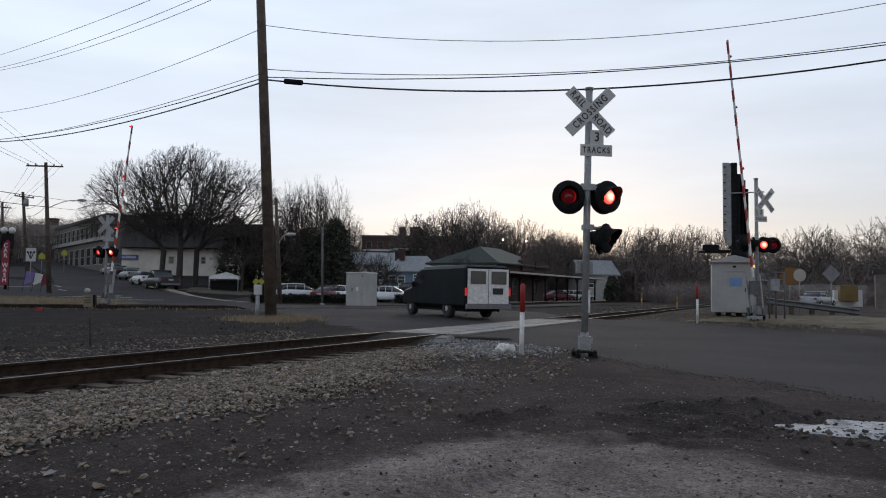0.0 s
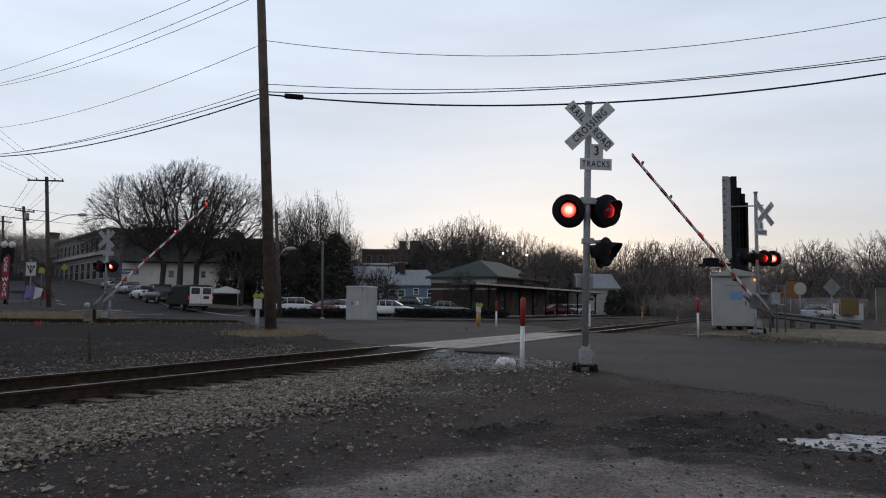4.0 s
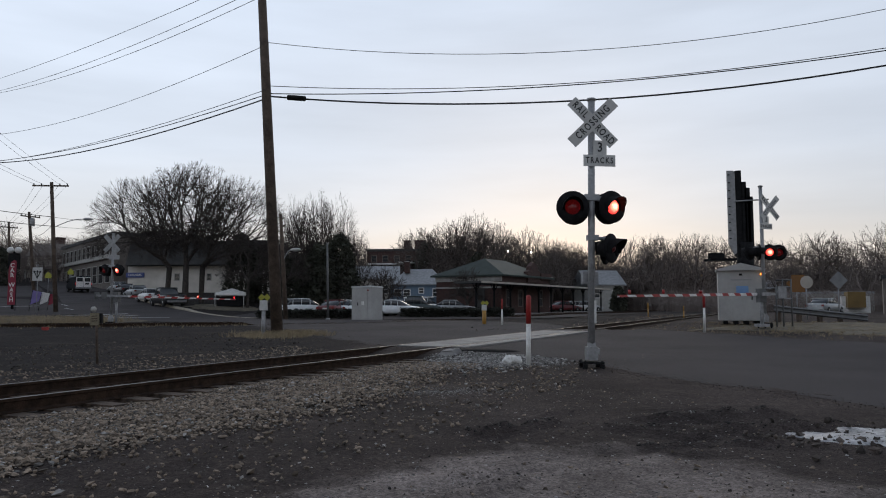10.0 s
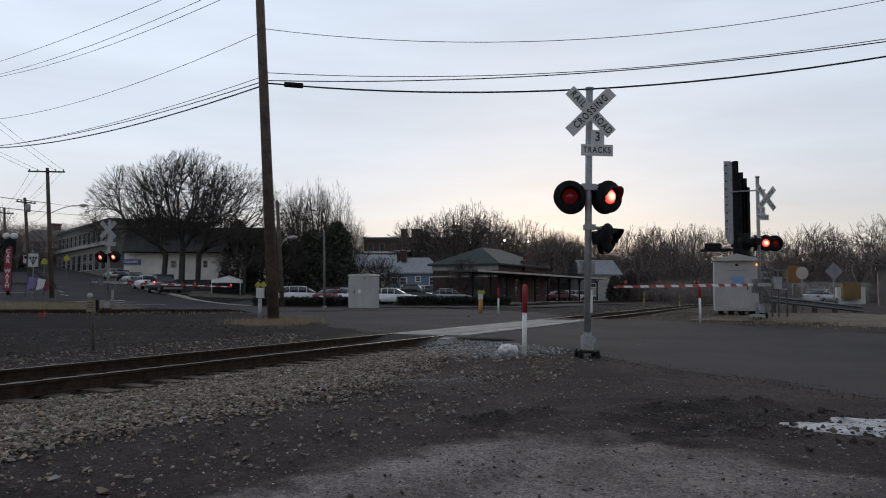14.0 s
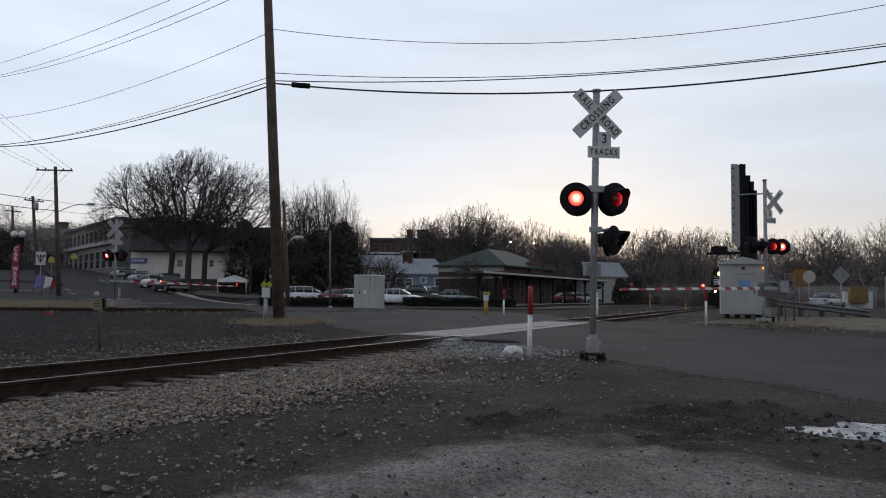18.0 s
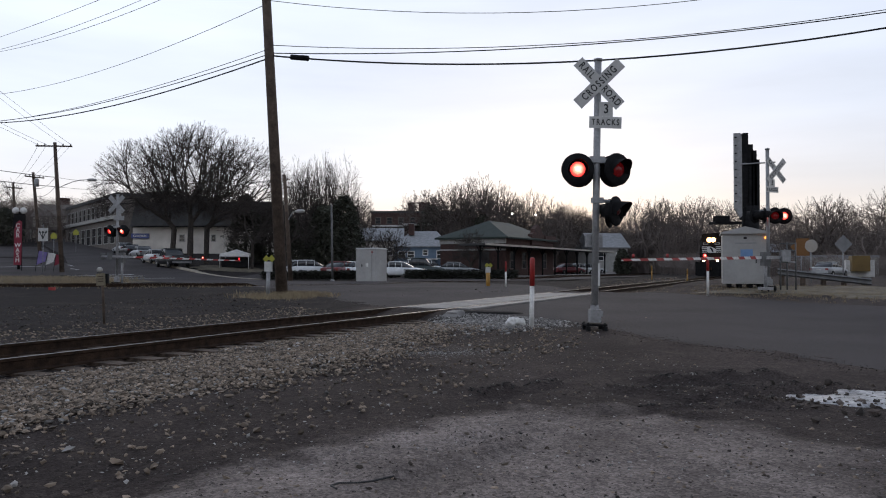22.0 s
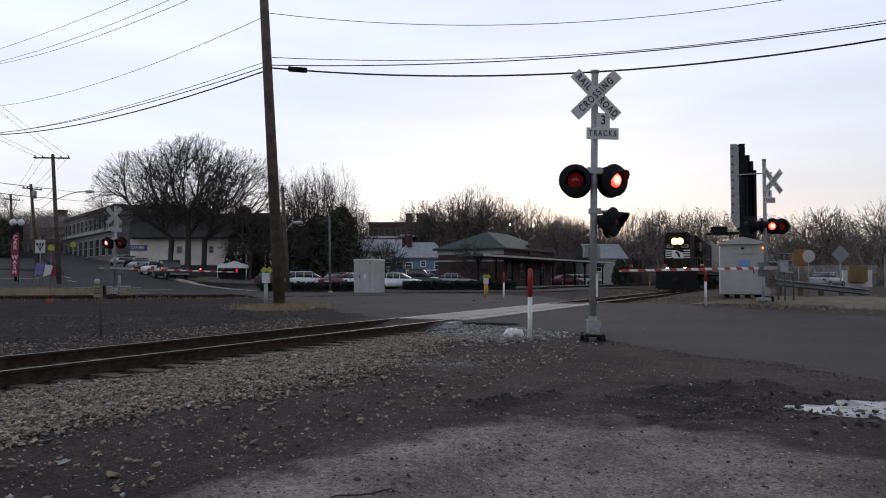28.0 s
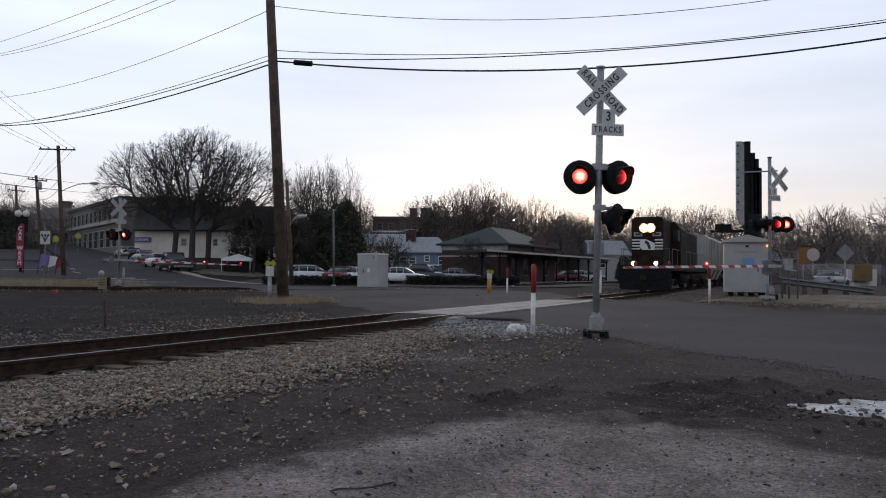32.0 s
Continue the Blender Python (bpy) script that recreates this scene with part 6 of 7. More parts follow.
def tufts(name, n, place, h, label, seed, mat=None):
    rnd = random.Random(seed)
    v, f = [], []
    for _ in range(n):
        x, y = place(rnd)
        z = sheet_z(x, y)
        for _k in range(3):
            w, hh = rnd.uniform(0.006, 0.014), h * rnd.uniform(0.4, 1.1)
            ox, oy = rnd.gauss(0, 0.05), rnd.gauss(0, 0.05)
            lx, ly = rnd.gauss(0, 0.45) * hh, rnd.gauss(0, 0.45) * hh
            k = len(v)
            v += [(x + ox - w, y + oy, z - 0.01), (x + ox + w, y + oy, z - 0.01), (x + ox + lx, y + oy + ly, z + hh)]
            f.append((k, k + 1, k + 2))
    tagged(raw(name, v, f, mat or M_drygrass), label, "dry grass", kind="stuff")


verge = patch_sheet("verge", 15.5, 27.5, 5.2, 5.0, 0.035, M_grass, "dry winter grass verge beside the road", "verge", 5, lambda x, y: max(sheet_z(x, y), ground_z(x, y)))
bank = patch_sheet("verge", -27.5, 44.5, 9, 3.6, 0.30, M_grass, "dry grassy bank beyond the branch track", "verge", 6, ground_z)
patch_sheet("verge", -21, 71, 4.2, 3.8, 0.10, M_grass, "grass island under the trees", "verge", 7, ground_z)


def verge_at(r):
    while True:
        x, y = r.gauss(14.8, 2.4), r.gauss(27.3, 2.6)
        if road_side(x, y)[0] > 0.25:
            return x, y


tufts("dry_grass_verge", 5200, verge_at, 0.07, "tan winter grass along the verge", 31)
tufts("dry_grass_pole", 900, lambda r: (r.gauss(-5.9, 0.75), r.gauss(26.6, 0.7)), 0.20, "tan grass tufts round the pole's foot", 32)
tufts("dry_grass_bank", 5200, lambda r: (r.uniform(-38, -19.5), r.gauss(42.5, 1.6)), 0.5, "tall tan grass on the bank", 33)
tufts("dry_grass_rails", 260, lambda r: (lambda p: (p[0] + r.gauss(0, 0.9), p[1] - 1.0 + r.gauss(0, 0.6)))(branch_xy(r.uniform(0.12, 0.4))), 0.14, "straggling grass along the branch rails", 34)


gg = thing("gate_guard", pose(12.35, 26.9, 0.22, 0, 0, 10), "grey tubular guard frame beside the gate motor", "guard frame")
for x in (-0.22, 0.05, 0.40):
    bm = bmesh.new()
    rod(bm, (x, 0, 0), (x, 0, 1.75 if x > 0 else 1.45), 0.03, seg=8)
    part("upright", bm, M_greypost, gg)
for z in (1.02, 1.45, 1.7):
    bm = bmesh.new()
    rod(bm, (-0.22, 0, z), (0.42, 0, z), 0.025, seg=8)
    part("cross_bar", bm, M_greypost if z > 1.1 else M_galv, gg)
bm = bmesh.new()
box(bm, (-0.05, -0.06, 1.25), (0.34, 0.14, 0.42))
soften(bm, 0.02)
part("relay_box", bm, M_galv, gg, "grey relay box")

# left-hand street furniture
def lantern():
    ob = thing("street_lantern", pose(-39.1, 66, 0.7), "dark post with twin pale globe lamps", "street lantern")
    bm = bmesh.new()
    rod(bm, (0, 0, 0), (0, 0, 5.2), 0.13, 0.10, seg=10)
    rod(bm, (-0.5, 0, 5.0), (0.5, 0, 5.0), 0.05, seg=8)
    part("post", bm, M_black, ob)
    bm = bmesh.new()
    box(bm, (0, 0, 4.3), (0.9, 0.4, 1.3))
    soften(bm, 0.06)
    part("signal_head", bm, M_black, ob)
    for s in (-1, 1):
        bm = bmesh.new()
        bmesh.ops.create_uvsphere(bm, u_segments=12, v_segments=8, radius=0.3, matrix=Matrix.Translation((s * 0.36, 0, 5.35)))
        part("globe", bm, M_white, ob, "unlit white globe")


lantern()


def feather_flag():
    ob = thing("feather_flag", pose(-38.0, 64.0, 0.6), "crimson feather banner with white letters", "banner")
    bm = bmesh.new()
    rod(bm, (0.32, 0.02, 0), (0.32, 0.02, 4.3), 0.03, seg=8)
    part("pole", bm, M_black, ob)
    bm = bmesh.new()
    prism(bm, [(-0.38, 0.5), (0.30, 0.5), (0.32, 4.3), (0.1, 4.45), (-0.2, 4.2), (-0.36, 3.6)], 0.02, Matrix.Translation((0, 0, 0)))
    cloth = part("cloth", bm, M_magenta, ob)
    for k, ch in enumerate("CAR WASH"):
        if ch != " ":
            lettering(ch, 0.52, Matrix.Translation((-0.04, -0.014, 3.95 - 0.43 * k)) @ Matrix.Rotation(radians(90), 4, "X"), cloth, M_white)


feather_flag()
for x, y, z, s, mt in ((-36.0, 63.2, 0.5, 1.0, M_violet), (-35.4, 63.6, 0.55, 0.9, M_white), (-34.2, 62.8, 0.55, 0.8, M_magenta)):
    ob = thing("pennant", pose(x, y, z, 0, 0, 20), "small coloured pennant on a short stick", "flag", "pennants")
    bm = bmesh.new()
    rod(bm, (0, 0, 0), (0.25 * s, 0, 1.9 * s), 0.02, seg=6)
    part("stick", bm, M_black, ob)
    bm = bmesh.new()
    prism(bm, [(0.05, 0.6), (0.75, 0.9), (0.95, 1.7), (0.24, 1.85)], 0.015, Matrix.Diagonal((s, 1, s, 1)))
    part("cloth", bm, mt, ob)

arrow = post_sign(pose(-34.3, 61.3, 0.62), 3.9, [(-0.42, -0.56), (0.42, -0.56), (0.42, 0.56), (-0.42, 0.56)], M_whitesign, 3.05, "white lane arrow sign on a post")
for s in (-1, 0, 1):
    bm = bmesh.new()
    rod(bm, (0, -0.035, 2.68), (s * 0.23, -0.035, 3.22), 0.033, seg=6)
    lathe(bm, [(0.11, 0), (0.005, 0.2)], 3, Matrix.Translation((s * 0.23, -0.035, 3.2)) @ Matrix.Rotation(radians(25 * s), 4, "Y"))
    part("arrow", bm, M_ink, arrow)
for x, y, z in ((-50.1, 92, 1.9), (-51.4, 100, 2.7)):
    post_sign(pose(x, y, z), 3.4, [(-0.4, -0.34), (0.4, -0.34), (0.42, 0.12), (0, 0.5), (-0.42, 0.12)], M_lime, 2.9, "bright lime pentagonal crossing sign")
ob = thing("signal_flag", pose(-16.7, 30.6, -0.02), "small red marker lying by the branch rail", "marker")
bm = bmesh.new()
box(bm, (0, 0, 0.10), (0.26, 0.1, 0.13))
soften(bm, 0.03)
part("plate", bm, M_red, ob)
# kerb and stop line on the hill street
M_kerb = surface("tan_concrete", (0.24, 0.21, 0.165), (0.36, 0.315, 0.25), 0.85, 1.5, fine=0.15)
kerb = ribbon("kerb", [((-14.3, 54.7), (-14.0, 55.0)), ((-17, 57.2), (-16.7, 57.5)), ((-25, 67.2), (-24.7, 67.5)), ((-34, 81.2), (-33.7, 81.5)), ((-43, 98.2), (-42.7, 98.5))], M_kerb, lambda x, y: ground_z(x, y) + 0.045 + 0.125 * sm(y, 62.5, 64.5), 2, 8)
sol = kerb.modifiers.new("solid", "SOLIDIFY")
sol.thickness, sol.offset = 0.25, -1
tagged(kerb, "tan concrete kerb, dropped at the driveway", "kerb", kind="structure")
M_line = surface("worn_white_line", (0.16, 0.16, 0.16), (0.38, 0.38, 0.37), 0.8, 2.5, fine=0.3, vary=-1)
for x, y, w, l, a in ((-27.5, 57.5, 0.5, 4.8, 60), (-24.8, 55.4, 0.45, 3.6, 30), (-22.3, 53.6, 0.4, 4.0, 80), (-34, 66, 0.2, 3.0, -40), (-37.5, 72, 0.2, 3.0, -38), (-41, 70, 0.5, 4.0, 70)):
    verts = []
    for u, v in ((-w / 2, -l / 2), (w / 2, -l / 2), (w / 2, l / 2), (-w / 2, l / 2)):
        c, s = math.cos(radians(-a)), math.sin(radians(-a))
        px_, py_ = x + u * c - v * s, y + u * s + v * c
        verts.append((px_, py_, road_z(px_, py_) + 0.012))
    tagged(raw("road_marking", verts, [(0, 1, 2, 3)], M_line), "worn white painted road marking", "road marking", kind="structure")


# ---------------- vehicles ----------------
def wheel(parent, x, y, r=0.34, w=0.23):
    bm = bmesh.new()
    turn = Matrix.Translation((x, y, r)) @ Matrix.Rotation(radians(90), 4, "Y")
    lathe(bm, [(r * 0.62, -w / 2), (r * 0.93, -w / 2), (r, -w * 0.3), (r, w * 0.3), (r * 0.93, w / 2), (r * 0.62, w / 2)], 20, turn)
    t = part("wheel", bm, M_tyre, parent)
    bm = bmesh.new()
    lathe(bm, [(0.05, -w * 0.52), (r * 0.6, -w * 0.46), (r * 0.6, w * 0.46), (0.05, w * 0.52)], 14, turn)
    part("rim", bm, M_rim, t)


def loft(bm, sections):
    """Joins closed cross-sections (lists of points with equal counts) along the body."""
    last = None
    for s in sections:
        ring = [bm.verts.new(p) for p in s]
        if last:
            for i in range(len(ring)):
                j = (i + 1) % len(ring)
                bm.faces.new((last[i], last[j], ring[j], ring[i])).smooth = True
        else:
            bm.faces.new(ring[::-1])
        last = ring
    bm.faces.new(last)


def section(y, w, z0, z1, r=0.12):
    h = w / 2
    return [(-h + r, y, z0), (h - r, y, z0), (h, y, z0 + r), (h, y, z1 - r), (h - r * 1.2, y, z1), (-h + r * 1.2, y, z1), (-h, y, z1 - r), (-h, y, z0 + r)]


def car(m, colour, label, style="sedan", group="parked cars", lit=False):
    """Front is local +Y."""
    ob = thing("car" if style != "pickup" else "pickup_truck", m, label, "car" if style != "pickup" else "truck", group)
    pm = colour
    L, W, H = {"sedan": (4.7, 1.8, 1.43), "suv": (4.7, 1.86, 1.72), "pickup": (5.4, 1.95, 1.80), "hatch": (4.3, 1.78, 1.5)}[style]
    belt = 0.92 if style in ("sedan", "hatch") else 1.08
    h = L / 2
    bm = bmesh.new()
    loft(bm, [section(-h, W * 0.86, 0.42, belt - 0.10), section(-h + 0.18, W * 0.96, 0.30, belt + 0.02), section(-h + 1.0, W, 0.26, belt + 0.03), section(h - 1.5, W, 0.26, belt), section(h - 0.7, W * 0.98, 0.28, belt - 0.12), section(h - 0.12, W * 0.92, 0.32, belt - 0.24), section(h, W * 0.8, 0.42, belt - 0.36)])
    part("body", bm, pm, ob)
    spans = {"sedan": (-h + 0.65, -h + 1.3, h - 2.25, h - 1.45), "suv": (-h + 0.12, -h + 0.35, h - 2.1, h - 1.3), "hatch": (-h + 0.15, -h + 0.7, h - 2.0, h - 1.1), "pickup": (-0.55, -0.35, 0.9, 1.5)}[style]
    bm = bmesh.new()
    loft(bm, [section(spans[0], W * 0.88, belt - 0.05, belt + 0.04, 0.03), section(spans[1], W * 0.78, belt - 0.05, H - 0.04, 0.1), section((spans[1] + spans[2]) / 2, W * 0.80, belt - 0.05, H - 0.02, 0.1), section(spans[2], W * 0.78, belt - 0.05, H - 0.05, 0.1), section(spans[3], W * 0.88, belt - 0.05, belt + 0.03, 0.03)])
    part("glazing", bm, M_glass, ob, "dark glazing")
    bm = bmesh.new()
    loft(bm, [section(spans[1] - 0.03, W * 0.76, H - 0.10, H - 0.01, 0.03), section((spans[1] + spans[2]) / 2, W * 0.79, H - 0.08, H + 0.01, 0.03), section(spans[2] + 0.03, W * 0.76, H - 0.11, H - 0.02, 0.03)])
    for sx in (-1, 1):
        for yy_ in (spans[1], (spans[1] + spans[2]) / 2, spans[2]):
            box(bm, (sx * W * 0.392, yy_, (belt + H) / 2 - 0.03), (0.05, 0.05, H - belt))
    part("roof", bm, pm, ob)
    for sx in (-1, 1):
        for yy_ in (-h + 0.95, h - 0.95):
            wheel(ob, sx * (W / 2 - 0.10), yy_, 0.32 if style != "pickup" else 0.38)
        bm = bmesh.new()
        box(bm, (sx * W * 0.40, -h + 0.01, belt - 0.17), (0.22, 0.10, 0.17))
        part("tail_light", bm, M_tail if lit else M_taildark, ob)
        bm = bmesh.new()
        box(bm, (sx * W * 0.36, h - 0.06, belt - 0.36), (0.32, 0.14, 0.13))
        part("headlight", bm, M_whitesign, ob)
    for yy_ in (-h - 0.02, h + 0.0):
        bm = bmesh.new()
        box(bm, (0, yy_, 0.46), (W * 0.9, 0.14, 0.18))
        soften(bm, 0.03)
        part("bumper", bm, M_chrome if style == "pickup" else pm, ob)
    bm = bmesh.new()
    box(bm, (0, -h - 0.035, belt - 0.22), (0.42, 0.02, 0.13))
    part("number_plate", bm, M_whitesign, ob)
    if style == "pickup":
        bm = bmesh.new()
        box(bm, (0, -h + 1.05, belt + 0.0), (W * 0.82, 1.7, 0.08))
        part("load_bed", bm, M_black, ob)
    return ob


C_white, C_silver, C_dark, C_green, C_red = (paint("white_car_paint", (0.70, 0.71, 0.72)), paint("silver_car_paint", (0.36, 0.37, 0.38)), paint("charcoal_car_paint", (0.012, 0.013, 0.015)),
                                             paint("dark_green_car_paint", (0.03, 0.045, 0.045)), paint("maroon_car_paint", (0.14, 0.02, 0.025)))


def park(x, y, az, colour, label, style="sedan"):
    return car(pose(x, y, ground_z(x, y) + 0.04, 0, 0, -az), colour, label, style)


park(-26.4, 69.5, -38, C_dark, "dark pickup truck parked at the kerb", "pickup")
park(-30.9, 76.5, -38, C_white, "white sedan parked at the kerb")
park(-36.4, 86, -38, C_silver, "silver sedan parked at the kerb")
park(-40, 91, -38, C_dark, "dark sedan parked up the hill")
park(-43.5, 97, -38, C_silver, "grey sedan parked up the hill")
park(-12.6, 66, 58, C_white, "white hatchback in the car park", "hatch")
park(-9.2, 63, 20, C_red, "maroon car behind the hedge")
park(-8.4, 64, 20, C_white, "white car behind the cabinet")
park(-3.9, 62, 105, C_white, "white sedan beside the cabinet")
park(-3.0, 66, 95, C_green, "dark green pickup in the car park", "pickup")
park(-2.0, 71, 85, C_white, "white sport utility car in the car park", "suv")
park(0.9, 66.3, 95, C_silver, "silver sedan outside the station")
park(15.5, 95, 60, C_red, "maroon car beyond the canopy")
park(17.0, 96, 60, C_white, "white car beyond the canopy")
park(18.8, 98, 60, C_silver, "silver car beyond the canopy")
park(36.3, 70, 50, C_silver, "silver car parked by the guard rail")
park(-70, 108, -30, C_silver, "silver car far up the hill street")

dark_car = car(pose(-120, 78, 0), C_dark, "dark sedan driving out of the side street", group="")
M_tailvan = glow("braking_tail_light", (0.8, 0.02, 0.02), 0.35)
M_van = surface("dark_van_paint", (0.004, 0.0065, 0.009), (0.008, 0.0115, 0.0145), 0.45, 1.5, fine=0.08, spec=0.08)


def cargo_van():
    """Front is local +Y."""
    ob = thing("cargo_van", pose(0.5, 31, 0), "dark cargo van with white rear doors driving away", "van")
    h = 2.95
    bm = bmesh.new()
    loft(bm, [section(-h, 1.98, 0.52, 2.02, 0.10), section(-h + 0.12, 2.02, 0.42, 2.08, 0.12), section(0.95, 2.02, 0.42, 2.10, 0.14), section(1.30, 2.0, 0.42, 2.02, 0.14), section(1.98, 2.0, 0.42, 1.30, 0.12), section(2.05, 2.0, 0.42, 1.27, 0.12), section(2.80, 1.96, 0.44, 1.16, 0.12), section(h, 1.86, 0.5, 1.02, 0.10)])
    for f in bm.faces:
        f.smooth = False
    soften(bm, 0.025, 2)
    body = part("body", bm, M_van, ob, "dark blue-black panelled body")
    bm = bmesh.new()
    loft(bm, [section(-h + 0.25, 1.7, 2.02, 2.10, 0.03), section(0.8, 1.7, 2.05, 2.125, 0.03)])
    part("roof", bm, M_chrome, ob, "grey roof, paler than the body")
    for s in (-1, 1):
        bm = bmesh.new()
        box(bm, (s * 0.465, -h - 0.015, 1.26), (0.90, 0.06, 1.36))
        soften(bm, 0.03)
        d = part("rear_door", bm, M_white, ob, "white rear door")
        bm = bmesh.new()
        box(bm, (s * 0.465, -h - 0.05, 1.60), (0.68, 0.02, 0.50))
        soften(bm, 0.008)
        part("window", bm, M_glass, d, "dark rear window")
        bm = bmesh.new()
        box(bm, (s * 0.962, -h + 0.0, 1.05), (0.09, 0.08, 0.30))
        part("tail_light", bm, M_tailvan, ob)
        bm = bmesh.new()
        box(bm, (s * 0.985, 1.05, 1.60), (0.05, 0.78, 0.46))
        part("side_window", bm, M_glass, ob)
        bm = bmesh.new()
        box(bm, (s * 1.10, 1.55, 1.35), (0.14, 0.07, 0.22))
        part("mirror", bm, M_black, ob)
        for yy_ in (-1.35, 2.1):
            wheel(ob, s * 0.86, yy_, 0.37, 0.24)
    bm = bmesh.new()
    box(bm, (0.42, -h - 0.055, 1.08), (0.46, 0.03, 0.24))
    part("number_plate", bm, M_ink, ob, "dark recessed number plate")
    bm = bmesh.new()
    box(bm, (0, -h - 0.06, 0.50), (1.95, 0.2, 0.2))
    soften(bm, 0.04)
    part("bumper", bm, M_chrome, ob, "grey step bumper")
    bm = bmesh.new()
    box(bm, (0, 1.68, 1.66), (1.66, 0.12, 0.6), Matrix.Translation((0, 1.68, 1.66)) @ Matrix.Rotation(radians(38), 4, "X") @ Matrix.Translation((0, -1.68, -1.66)))
    part("windscreen", bm, M_glass, ob)
    bm = bmesh.new()
    box(bm, (0, -0.2, 0.36), (1.5, 4.8, 0.16))
    part("chassis", bm, M_black, ob)
    return ob


van = cargo_van()

# ---------------- the train ----------------
# black paint; the warm cast of the headlights is mixed into it
M_loco = surface("black_paint_headlight_warmed", (0.014, 0.0100, 0.0080), (0.034, 0.0245, 0.0195), 0.78, 1.2, fine=0.2, bscale=12, spec=0.08)
M_hopper = surface("dusty_grey_hopper", (0.21, 0.195, 0.18), (0.31, 0.29, 0.265), 0.8, 0.8, fine=0.12)


def truck(parent, y0, axles):
    """A bogie under a rail vehicle."""
    span = 1.35 * (axles - 1)
    bm = bmesh.new()
    for s in (-1, 1):
        box(bm, (s * 1.02, y0, 0.62), (0.16, span + 0.9, 0.34))
        for k in range(axles):
            box(bm, (s * 1.10, y0 - span / 2 + 1.35 * k, 0.52), (0.16, 0.34, 0.34))
    t = part("truck", bm, M_black, parent, "black truck frame")
    for k in range(axles):
        bm = bmesh.new()
        for s in (-1, 1):
            lathe(bm, [(0.1, -0.07), (0.50, -0.06), (0.50, 0.04), (0.53, 0.07), (0.1, 0.07)], 20, Matrix.Translation((s * 0.755, y0 - span / 2 + 1.35 * k, 0.505)) @ Matrix.Rotation(radians(90), 4, "Y"))
        rod(bm, (-0.75, y0 - span / 2 + 1.35 * k, 0.505), (0.75, y0 - span / 2 + 1.35 * k, 0.505), 0.09, seg=8)
        part("wheelset", bm, M_rail, t)


